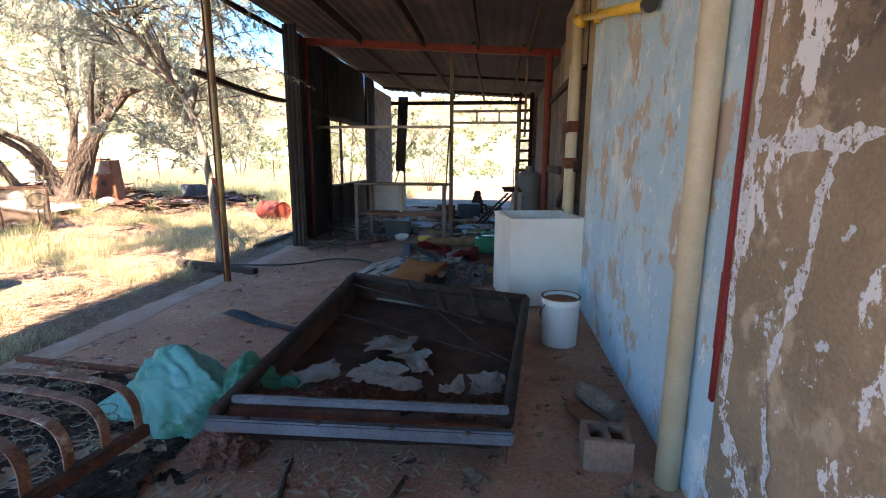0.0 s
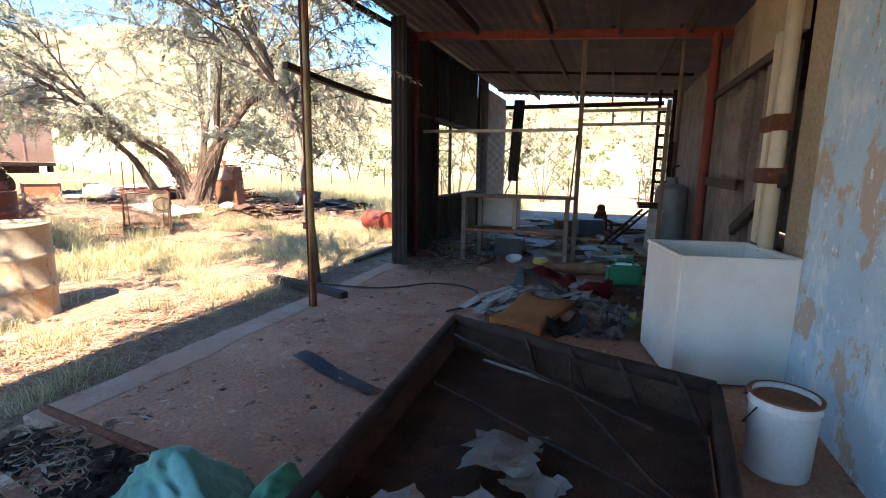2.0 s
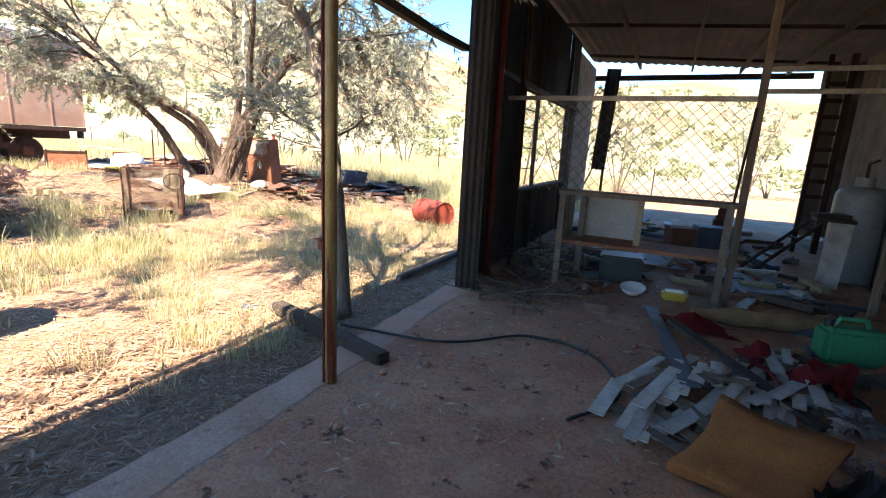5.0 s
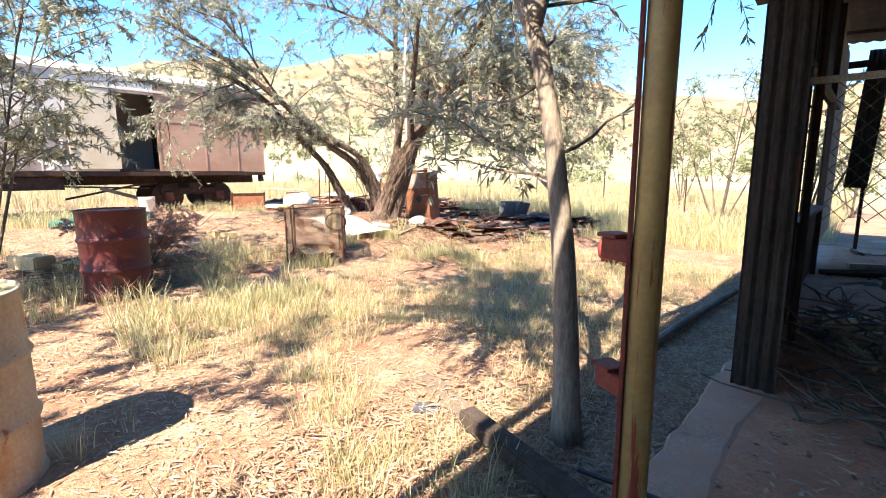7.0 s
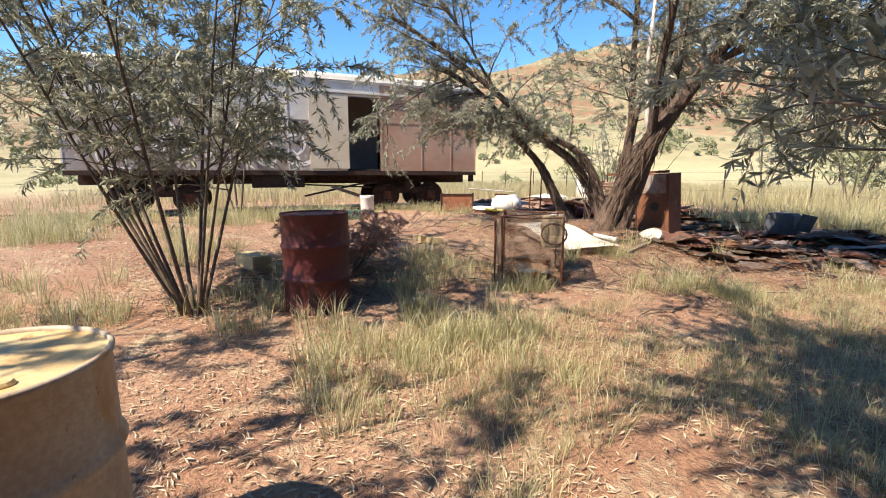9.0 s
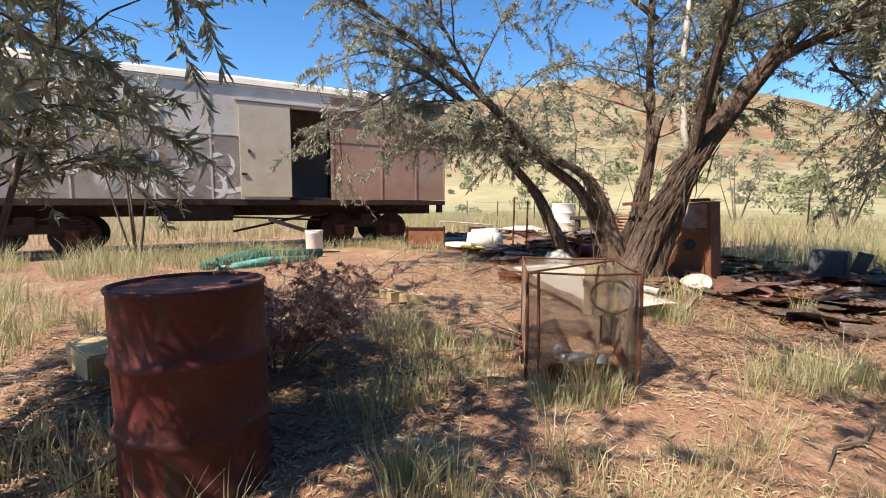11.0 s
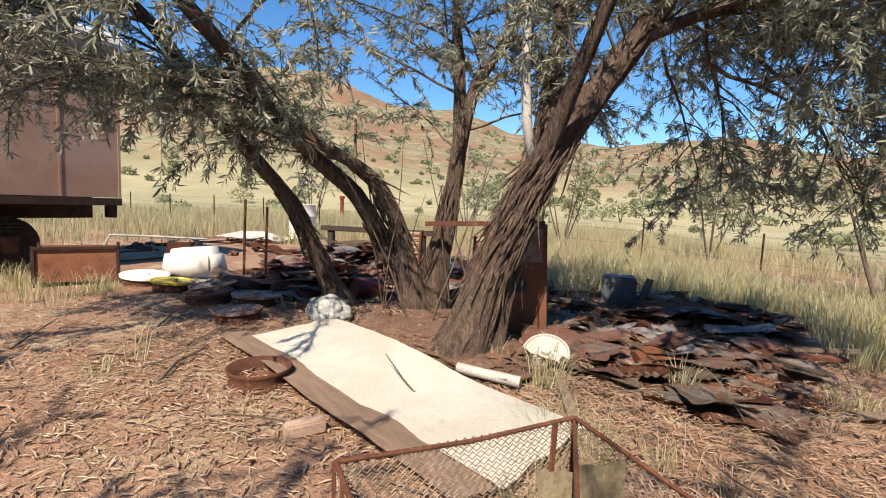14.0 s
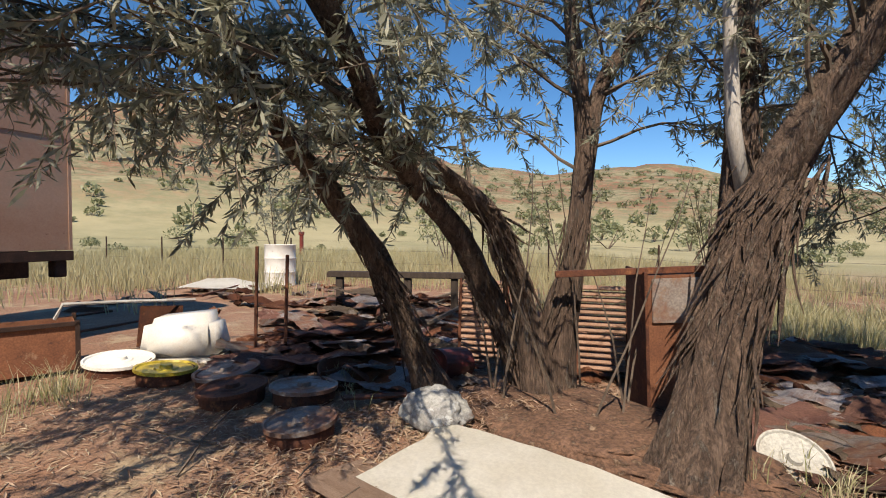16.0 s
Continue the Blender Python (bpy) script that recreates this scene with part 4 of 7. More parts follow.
# ---- railway van ----
def build_van():
    X, Y0, Y1, Z0, Z1 = -18.12, 1.4, 12.5, 1.52, 4.2
    ob = base("railway_van", Matrix.Translation((0, 0.05, 0.07)) @ Matrix.Diagonal((1, 0.972, 0.928, 1)), "old grey panelled railway van with graffiti and rust", "railway van")
    W = 2.6
    # shell with a doorway on the near side
    part("wall", boxed(X - 0.06, X, Y0, 8.25, Z0, Z1, 0.004), M_VAN, ob)
    part("wall", boxed(X - 0.06, X, 9.26, Y1, Z0, Z1, 0.004), M_VANRUST, ob, "brown rusted end panel")
    part("wall", boxed(X - 0.06, X, 8.25, 9.26, 3.75, Z1, 0.002), M_VAN, ob)
    part("wall", boxed(X - W, X - W + 0.06, Y0, Y1, Z0, Z1), M_VAN, ob)
    part("wall", boxed(X - W + 0.06, X - 0.06, Y0, Y0 + 0.06, Z0, Z1), M_VAN, ob)
    part("wall", boxed(X - W + 0.06, X - 0.06, Y1 - 0.06, Y1, Z0, Z1), M_VANRUST, ob)
    part("floor", boxed(X - W + 0.06, X - 0.06, Y0 + 0.06, Y1 - 0.06, Z0, Z0 + 0.06), M_DARKWOOD, ob)
    for y in (7.6, 9.9):
        part("partition", boxed(X - W + 0.06, X - 0.3, y, y + 0.04, Z0 + 0.06, Z1), M_DARKWOOD, ob)
    # curved roof
    bm = bmesh.new()
    n = 14
    rows = []
    for y in (Y0 - 0.06, Y1 + 0.06):
        rows.append([bm.verts.new((X - W / 2 + (W / 2 + 0.05) * math.cos(math.pi * k / n), y, Z1 + 0.32 * math.sin(math.pi * k / n) ** 0.6)) for k in range(n + 1)])
    for k in range(n):
        bm.faces.new((rows[0][k], rows[0][k + 1], rows[1][k + 1], rows[1][k]))
    bm.faces.new(rows[0][::-1]), bm.faces.new(rows[1])
    bm.faces.new((rows[0][0], rows[1][0], rows[1][n], rows[0][n]))
    part("roof", bm, M_VANROOF, ob, "pale curved tin roof")
    part("cornice", boxed(X - 0.005, X + 0.03, Y0, Y1, Z1 - 0.06, Z1 - 0.01, 0.004), M_VANROOF, ob)
    # panel joints as cover strips
    for y in (1.42, 2.7, 4.1, 5.5, 6.6, 10.6, 11.6, 12.47):
        part("strip", boxed(X + 0.002, X + 0.014, y - 0.02, y + 0.02, Z0, Z1 - 0.07, 0.002), M_VAN if y < 9 else M_VANRUST, ob)
    part("strip", boxed(X + 0.002, X + 0.012, Y0, 7.15, 3.0, 3.03, 0.002), M_VAN, ob)
    part("strip", boxed(X + 0.002, X + 0.012, 9.3, Y1, 3.0, 3.03, 0.002), M_VANRUST, ob)
    part("lower_panel", boxed(X + 0.0005, X + 0.0035, Y0 + 0.02, 7.16, Z0 + 0.01, 2.995), M_VANLOW, ob, "dull brown-grey sprayed lower panel")
    # graffiti: pale and dark brush arcs
    random.seed(4)
    for k in range(46):
        y, z, r = rnd(2.4, 6.9), rnd(1.7, 2.8), rnd(0.12, 0.6)
        a0, a1 = rnd(0, 6), rnd(1.0, 2.6)
        w = rnd(0.02, 0.09)
        bm = bmesh.new()
        a, b = [], []
        for j in range(13):
            t = a0 + a1 * j / 12
            c, s = math.cos(t), math.sin(t) * 0.8
            ww = w * math.sin(math.pi * (j + 0.6) / 13.2)
            lim = lambda v: max(Z0 + 0.03, min(2.97, v))
            a.append(bm.verts.new((X + 0.005 + 0.00015 * k, y + (r + ww) * c, lim(z + (r + ww) * s))))
            b.append(bm.verts.new((X + 0.005 + 0.00015 * k, y + (r - ww) * c, lim(z + (r - ww) * s))))
        for j in range(12):
            bm.faces.new((a[j], a[j + 1], b[j + 1], b[j]))
        part("graffiti_stroke", bm, (M_SPRAYW, M_SPRAYW, M_SPRAYD, M_SPRAYW, M_SPRAYB)[k % 5], ob)
    # slid-open door panel
    d = part("door", boxed(X + 0.016, X + 0.06, 7.18, 8.3, 1.58, 3.8, 0.006), M_VANDOOR, ob, "cream sliding door slid open")
    part("handle", boxed(X + 0.062, X + 0.085, 7.35, 7.4, 2.62, 2.7, 0.004), M_DARKRUST, d)
    part("handle", boxed(X + 0.062, X + 0.085, 7.2, 7.32, 2.1, 2.14, 0.004), M_DARKRUST, d)
    part("door_rail", boxed(X + 0.005, X + 0.075, 7.1, 10.0, 3.82, 3.88, 0.004), M_VAN, ob)
    part("door_frame", boxed(X - 0.06, X + 0.012, 9.26, 9.33, Z0, 3.75, 0.003), M_VANRUST, ob)
    # window
    w = part("window", boxed(X + 0.002, X + 0.025, 4.85, 5.65, 3.1, 3.75, 0.01), M_VANROOF, ob)
    part("pane", boxed(X + 0.027, X + 0.032, 4.93, 5.57, 3.17, 3.68), M_GREYPANE, w, "pale grey blanked pane")
    # underframe
    part("sill", boxed(X - 0.08, X + 0.02, Y0, Y1, Z0 - 0.14, Z0 - 0.01, 0.006), M_DARKRUST, ob)
    part("sill", boxed(X - W, X - W + 0.1, Y0, Y1, Z0 - 0.14, Z0 - 0.01, 0.006), M_DARKRUST, ob)
    for x in (X - 0.8, X - 1.8):
        part("girder", boxed(x - 0.08, x + 0.08, Y0 + 0.1, Y1 - 0.1, Z0 - 0.4, Z0 - 0.01, 0.006), M_DARKRUST, ob)
    part("tool_box", boxed(X - 0.5, X - 0.05, 5.6, 7.0, Z0 - 0.5, Z0 - 0.15, 0.01), M_DARKRUST, ob)
    part("step", boxed(X - 0.16, X - 0.02, 12.3, 12.44, Z0 - 0.36, Z0 - 0.14, 0.01), M_DARKRUST, ob)
    part("rod", tubed([(X - 0.2, 7.0, 0.75), (X - 0.2, 8.6, 1.1), (X - 0.2, 9.2, 1.15)], 0.03, 6), M_DARKRUST, ob)
    part("rod", tubed([(X - 0.2, 5.0, 1.2), (X - 0.2, 9.0, 1.0)], 0.025, 6), M_DARKRUST, ob)
    part("strut", boxed(-0.03, 0.03, -0.55, 0.55, -0.05, 0.05, 0.005, Matrix.Translation((X - 0.15, 8.3, 0.85)) @ Matrix.Rotation(radians(-20), 4, "X")), M_WOOD, ob)
    for yc in (3.3, 10.3):
        bogie = part("bogie", boxed(X - 0.5, X - 0.36, yc - 0.95, yc + 0.95, 0.78, 0.98, 0.01), M_DARKRUST, ob)
        part("bolster", boxed(X - 2.1, X - 0.3, yc - 0.16, yc + 0.16, 0.85, 1.15, 0.01), M_DARKRUST, bogie)
        for s in (-0.75, 0.75):
            for x in (X - 0.55, X - 2.0):
                bm = lathe([(0, -0.06), (0.12, -0.06), (0.14, -0.03), (0.34, -0.03), (0.36, -0.06), (0.4, -0.06), (0.42, 0.06), (0.45, 0.06), (0.45, 0.09), (0, 0.09)], 28)
                bmesh.ops.transform(bm, matrix=Matrix.Translation((x, yc + s, 0.72)) @ Matrix.Rotation(radians(90), 4, "Y"), verts=bm.verts)
                part("wheel", bm, M_DARKRUST, bogie)
            part("axle_box", boxed(X - 0.42, X - 0.26, yc + s - 0.11, yc + s + 0.11, 0.6, 0.86, 0.015), M_RUST, bogie)
            for k in range(3):
                zz = 0.92 + 0.06 * k
                part("spring", boxed(X - 0.4, X - 0.3, yc + s - 0.28 + 0.07 * k, yc + s + 0.28 - 0.07 * k, zz, zz + 0.035, 0.004), M_DARKRUST, bogie)
    for x in (X - 0.62, X - 2.0):
        rail = tagged(link("rail", boxed(x - 0.035, x + 0.035, -2, 14, 0.22, 0.33, 0.006), M_RUST), "rusty rail under the van", "rail", kind="structure")


M_VAN = surface("weathered_grey_paint", (0.6, 0.57, 0.53), (0.5, 0.47, 0.43), 0.9, 0.55, 0.1, 40, 0.15, 0.003, [((0.32, 0.2, 0.13), 1.3, 0.55, 0.75), ((0.22, 0.11, 0.07), 6, 0.66, 0.74)], fine=0.1)
M_VANRUST = surface("rusting_brown_paint", (0.42, 0.27, 0.2), (0.35, 0.2, 0.14), 1.0, 0.65, 0.1, 40, 0.2, 0.003, [((0.32, 0.25, 0.19), 1.4, 0.52, 0.7, (1, 1, 1.6)), ((0.15, 0.06, 0.035), 6, 0.62, 0.72)], fine=0.1)
M_VANROOF = surface("pale_tin_roof", (0.7, 0.66, 0.58), (0.6, 0.55, 0.47), 1.5, 0.5, 0.1, 40, 0.1, 0.003, [((0.4, 0.3, 0.2), 4, 0.66, 0.75)], fine=0.1)
M_VANDOOR = surface("cream_van_door", (0.55, 0.49, 0.39), (0.48, 0.41, 0.31), 1.4, 0.6, 0, 40, 0.15, 0.002, [((0.24, 0.12, 0.06), 3, 0.64, 0.74)], fine=0.1)
M_SPRAYW = surface("white_spray_paint", (0.78, 0.77, 0.76), (0.66, 0.65, 0.64), 5, 0.6, 0, 40, 0, fine=0.1)
M_VANLOW = surface("dull_sprayed_panel", (0.33, 0.3, 0.28), (0.26, 0.21, 0.19), 1.3, 0.55, 0.1, 40, 0.1, 0.002, [((0.55, 0.54, 0.53), 1.6, 0.52, 0.66)], fine=0.1)
M_SPRAYD = surface("brown_spray_paint", (0.2, 0.13, 0.1), (0.28, 0.19, 0.15), 5, 0.6, 0, 40, 0)
M_SPRAYB = surface("grey_blue_spray_paint", (0.3, 0.31, 0.36), (0.38, 0.38, 0.4), 5, 0.6, 0, 40, 0)
M_GREYPANE = surface("blank_pane", (0.5, 0.5, 0.5), (0.42, 0.42, 0.43), 3, 0.3, 0, 40, 0)
build_van()


# ---- loose things: shared builders ----
M_PAPER = surface("yellowed_plaster_paper", (0.55, 0.5, 0.45), (0.45, 0.4, 0.35), 5, 0.9, 0, 50, 0.3, 0.002, [((0.3, 0.24, 0.2), 6, 0.58, 0.7)], vary=0.15, fine=0.1)
M_TARP = surface("pale_blue_tarpaulin", (0.12, 0.42, 0.4), (0.06, 0.31, 0.25), 4, 0.6, 0, 200, 0.2, 0.001, [((0.26, 0.5, 0.54), 3.2, 0.52, 0.66), ((0.04, 0.25, 0.17), 2.4, 0.52, 0.62), ((0.05, 0.14, 0.13), 9, 0.66, 0.73)], fine=0.1)
M_TARPGREEN = surface("green_tarpaulin", (0.03, 0.26, 0.16), (0.02, 0.16, 0.1), 4, 0.6, 0, 200, 0.2, 0.001, [((0.2, 0.42, 0.38), 3, 0.6, 0.7)], fine=0.1)
M_CREAM = surface("cream_enamel", (0.84, 0.79, 0.7), (0.76, 0.69, 0.58), 2, 0.45, 0, 60, 0.1, 0.001, [((0.55, 0.4, 0.26), 1.6, 0.66, 0.78), ((0.25, 0.13, 0.08), 14, 0.72, 0.76)], fine=0.05)
M_FIBRE = surface("red_dirt_fibre", (0.26, 0.1, 0.065), (0.15, 0.06, 0.04), 9, 0.95, 0, 45, 1.0, 0.02, [((0.36, 0.17, 0.11), 13, 0.56, 0.68)], fine=0.6)
M_BLACKLITTER = surface("black_rotted_litter", (0.14, 0.085, 0.062), (0.065, 0.045, 0.036), 6, 0.9, 0, 40, 1.0, 0.02, [((0.3, 0.21, 0.15), 16, 0.55, 0.65)], fine=0.6)
M_FOAM = surface("orange_foam", (0.44, 0.155, 0.04), (0.32, 0.105, 0.03), 3, 0.95, 0, 90, 0.4, 0.003, [((0.24, 0.11, 0.04), 5, 0.6, 0.72)])
M_CLOTH = surface("red_cloth", (0.36, 0.03, 0.03), (0.25, 0.02, 0.025), 4, 0.95, 0, 120, 0.3, 0.002)
M_GREEN = surface("green_plastic", (0.02, 0.26, 0.12), (0.02, 0.2, 0.1), 4, 0.4, 0, 60, 0.1, 0.001, [((0.08, 0.1, 0.06), 5, 0.64, 0.74)])
M_SLAT = surface("painted_strip", (0.6, 0.57, 0.52), (0.4, 0.36, 0.31), 5, 0.7, 0, 60, 0.2, 0.002, [((0.2, 0.15, 0.11), 6, 0.58, 0.7)], vary=0.3, fine=0.1)
M_WSHEET = surface("white_painted_board", (0.84, 0.82, 0.76), (0.74, 0.71, 0.63), 1.5, 0.6, 0, 40, 0.15, 0.002, [((0.6, 0.42, 0.1), 1.8, 0.68, 0.73), ((0.45, 0.36, 0.26), 4, 0.66, 0.76)], fine=0.1)
M_BRICK = surface("yellow_clay_block", (0.5, 0.37, 0.2), (0.42, 0.3, 0.16), 5, 0.9, 0, 70, 0.4, 0.003, [((0.3, 0.16, 0.09), 5, 0.6, 0.72)], vary=0.15)
M_BLOCK = surface("pinkish_concrete_block", (0.34, 0.2, 0.14), (0.26, 0.145, 0.1), 5, 0.95, 0, 80, 0.5, 0.004)
M_BLUEBAR = surface("grey_blue_enamel", (0.1, 0.115, 0.145), (0.065, 0.07, 0.088), 4, 0.62, 0.1, 60, 0.1, 0.001, [((0.14, 0.06, 0.035), 4, 0.6, 0.7)])
M_RUSTORANGE = surface("orange_rust_sheet", (0.3, 0.12, 0.06), (0.22, 0.085, 0.045), 3, 0.9, 0.1, 60, 0.4, 0.003, [((0.4, 0.25, 0.16), 4, 0.58, 0.68), ((0.1, 0.045, 0.03), 6, 0.6, 0.7)], vary=0.25)
M_OLDTIN = surface("pale_old_tin", (0.34, 0.29, 0.26), (0.24, 0.18, 0.15), 2.5, 0.7, 0.1, 60, 0.25, 0.003, [((0.24, 0.11, 0.07), 2.5, 0.44, 0.6), ((0.3, 0.19, 0.13), 9, 0.52, 0.64)], vary=0.35)
M_YELLOWLID = surface("yellow_lid", (0.55, 0.42, 0.04), (0.45, 0.33, 0.04), 4, 0.5, 0, 60, 0.1, 0.001)
M_GREENROLL = surface("green_shade_cloth", (0.04, 0.15, 0.11), (0.03, 0.1, 0.075), 4, 0.9, 0, 120, 0.4, 0.003)
M_BEIGE = surface("hot_water_tank_grey", (0.3, 0.31, 0.31), (0.24, 0.24, 0.24), 3, 0.5, 0.1, 60, 0.1, 0.001, [((0.14, 0.1, 0.07), 4, 0.6, 0.72)])
M_MESH = surface("rusty_mesh", (0.33, 0.25, 0.19), (0.22, 0.15, 0.11), 9, 0.8, 0.3, 60, 0)
M_BLUE_SHEET = surface("bluish_white_sheet", (0.5, 0.54, 0.6), (0.42, 0.46, 0.52), 3, 0.5, 0, 60, 0.1, 0.001, [((0.25, 0.2, 0.17), 4, 0.6, 0.7)], fine=0.1)


def warped(w, d, nx=8, ny=8, amp=0.03, seed=0, thick=0.006, ragged=0.0, curl=0.0):
    """An uneven sheet centred on the origin."""
    bm = bmesh.new()
    g = []
    for j in range(ny + 1):
        row = []
        for i in range(nx + 1):
            x, y = w * (i / nx - 0.5), d * (j / ny - 0.5)
            e = ragged * (1 if i in (0, nx) or j in (0, ny) else 0.25)
            px = x + e * w * noise.noise((i * 0.9, j * 0.9, seed * 3.7 + 10))
            py = y + e * d * noise.noise((i * 0.9, j * 0.9, seed * 3.7 + 50))
            z = amp * noise.noise((x * 3 / max(w, d) + seed, y * 3 / max(w, d), seed * 1.9)) + curl * (x / w * 2) ** 2
            row.append(bm.verts.new((px, py, z)))
        g.append(row)
    for j in range(ny):
        for i in range(nx):
            bm.faces.new((g[j][i], g[j][i + 1], g[j + 1][i + 1], g[j + 1][i]))
    bmesh.ops.solidify(bm, geom=bm.faces[:], thickness=thick)
    return bm


def simple(name, bm, mat, m, label, category, group="", smooth=False):
    return tagged(link(name, bm, mat, m=m, smooth=smooth), label, category, group)


def rough_sheet(name, at, size, mat, label, category, turn=0.0, tip=(0, 0), seed=0, amp=0.03, ragged=0.0, thick=0.006, group="", curl=0.0):
    return simple(name, warped(size[0], size[1], 8, 8, amp, seed, thick, ragged, curl), mat, pose(*at, tip[0], tip[1], turn), label, category, group)


def mesh_panel(bm, corners, nx, ny, r=0.003):
    """Wire netting over a quadrilateral, as zigzag strands."""
    a, b, c, d = [Vector(p) for p in corners]
    at = lambda u, v: a.lerp(b, u).lerp(d.lerp(c, u), v)
    for j in range(ny):
        pts = []
        for i in range(2 * nx + 1):
            pts.append(at(i / (2 * nx), min(1, (j + (0.5 if (i + j) % 2 else -0.02 if j == 0 else 0.0)) / ny)))
        tube(bm, pts, r, 3, False)
        pts = []
        for i in range(2 * nx + 1):
            pts.append(at(i / (2 * nx), min(1, (j + (0.5 if (i + j) % 2 else 1.0)) / ny)))
        tube(bm, pts, r, 3, False)
    return bm


def crumple(at, size, seed, amp=0.35, sub=4):
    """A bundled, creased mass resting on z = 0."""
    bm = bmesh.new()
    bmesh.ops.create_icosphere(bm, subdivisions=sub, radius=1)
    for v in bm.verts:
        n = noise.fractal(v.co * 1.4 + Vector((seed, 0, 0)), 1.0, 2.0, 4) * amp
        ridge = abs(noise.noise(v.co * 3.1 + Vector((0, seed, 0)))) * amp * 0.7
        v.co *= 1 + n - ridge - 0.16 * abs(noise.noise(v.co * 6.5 + Vector((seed, seed, 0))))
        v.co = Vector((v.co.x * size[0], v.co.y * size[1], max(0.0, v.co.z * size[2] + size[2] * 0.55)))
    return bm


def hollow_block(l=0.4, w=0.2, h=0.2):
    bm = bmesh.new()
    t = 0.03
    for x0, x1, y0, y1 in ((-l / 2, l / 2, -w / 2, -w / 2 + t), (-l / 2, l / 2, w / 2 - t, w / 2), (-l / 2, -l / 2 + t, -w / 2 + t, w / 2 - t), (l / 2 - t, l / 2, -w / 2 + t, w / 2 - t), (-t / 2, t / 2, -w / 2 + t, w / 2 - t)):
        box(bm, x0, x1, y0, y1, 0, h)
    return bm


# ---- verandah things ----
def mesh_tray():
    """Long rusty bed base lying on the floor."""
    ob = base("bed_base", Matrix.Identity(4), "rusty steel bed base with torn dark mesh on the floor", "bed base")
    nl, nr, fr, fl = Vector((-1.42, 2.12, 0.1)), Vector((0.06, 2.2, 0.1)), Vector((0.27, 4.15, 0.16)), Vector((-1.5, 4.78, 0.16))
    up = Vector((0, 0, 0.1))
    part("mesh", raw_quad(nl + Vector((0.03, 0.03, -0.06)), nr + Vector((-0.03, 0.03, -0.06)), fr + Vector((-0.03, -0.03, -0.12)), fl + Vector((0.03, -0.03, -0.12))), M_DARKMESH, ob, "dark sagging mesh")
    for a, b, r in ((nl, fl, 0.04), (nr, fr, 0.035), (fl, fr, 0.045)):
        part("rail", tubed([a + up, a.lerp(b, 0.5) + up + Vector((0, 0, -0.01)), b + up], r, 8), M_DARKRUST, ob, smooth=True)
        part("side", raw_quad(a + up, b + up, b - Vector((0, 0, 0.2)), a - Vector((0, 0, 0.14))), M_DARKMESH, ob)
    part("rail", tubed([nl + Vector((0.02, 0.1, 0.06)), nr + Vector((-0.02, 0.1, 0.06))], 0.06, 8), M_RUST, ob, "red rust end rail")
    fibre = warped(1.46, 0.34, 44, 12, 0.07, 2, 0.012, 0.05)
    for v in fibre.verts:
        v.co.z += 0.05 * noise.noise(v.co * 17) + 0.03 * noise.noise(v.co * 41)
    part("fibre", fibre, M_FIBRE, ob, "ragged red dirt and fibre").matrix_basis = pose(-0.67, 2.37, 0.2, -14, 0, 2)
    part("fibre", crumple(None, (0.16, 0.15, 0.12), 4.1, 0.4), M_FIBRE, ob, "ragged red dirt and fibre").matrix_basis = pose(-1.42, 2.12, SLAB)
    part("bar", boxed(-0.74, 0.76, -0.04, 0.04, -0.03, 0.03, 0.01, pose(-0.67, 2.05, 0.2, -15, 0, 2)), M_BLUEBAR, ob, "grey blue enamelled bar")
    part("bar", boxed(-0.7, 0.72, -0.025, 0.025, -0.02, 0.02, 0.008, pose(-0.65, 2.19, 0.26, -15, 0, 2)), M_BLUEBAR, ob, "grey blue enamelled bar")
    for k in range(4):
        part("bolt", boxed(-0.012, 0.012, -0.012, 0.012, 0, 0.012, 0.002, pose(-1.2 + 0.36 * k, 2.02, 0.235, -15)), M_DARKRUST, ob)
    for k in range(4):
        a = fl.lerp(fr, 0.35 + 0.18 * k)
        part("rib", tubed([a + Vector((0, -0.02, 0.12)), a + Vector((0.05, -0.12, 0.06)), a + Vector((0.12, -0.2, -0.08))], 0.016, 6), M_DARKRUST, ob)
    part("rod", tubed([fl.lerp(nl, 0.12) + Vector((0.1, 0, 0.1)), fr.lerp(nr, 0.25) + Vector((-0.3, 0, 0.05))], 0.012, 6), M_DARKRUST, ob)
    part("rod", tubed([(-1.1, 4.2, 0.2), (-0.62, 4.02, 0.2)], 0.011, 6), M_STEEL, ob)
    part("rod", tubed([(-0.55, 4.35, 0.24), (-0.5, 4.0, 0.16), (-0.1, 3.3, 0.14), (0.1, 3.1, 0.13)], 0.01, 6), M_DARKRUST, ob)
    part("rod", tubed([fl.lerp(nl, 0.35) + Vector((0.15, 0, 0.02)), fr.lerp(nr, 0.5) + Vector((-0.2, 0, 0.0))], 0.01, 6), M_DARKRUST, ob)
    random.seed(31)
    spots = ((-0.78, 3.35, 0.36, 0.4), (-0.6, 3.15, 0.2, 0.25), (-1.15, 2.72, 0.34, 0.22), (-0.75, 2.85, 0.3, 0.3), (-0.62, 2.65, 0.34, 0.24), (-0.25, 2.6, 0.26, 0.14), (-0.05, 2.78, 0.24, 0.22), (-0.5, 2.95, 0.14, 0.2))
    for k, (x, y, w, d) in enumerate(spots):
        rough_sheet("paper_flake", (x, y, 0.11 + 0.012 * (k % 3)), (w, d), M_PAPER, "torn piece of pale plaster paper lying on the bed base", "paper", rnd(0, 90), (rnd(-9, 9), rnd(-9, 9)), k + 3, 0.05, 0.22, 0.004, "torn paper on the bed base")


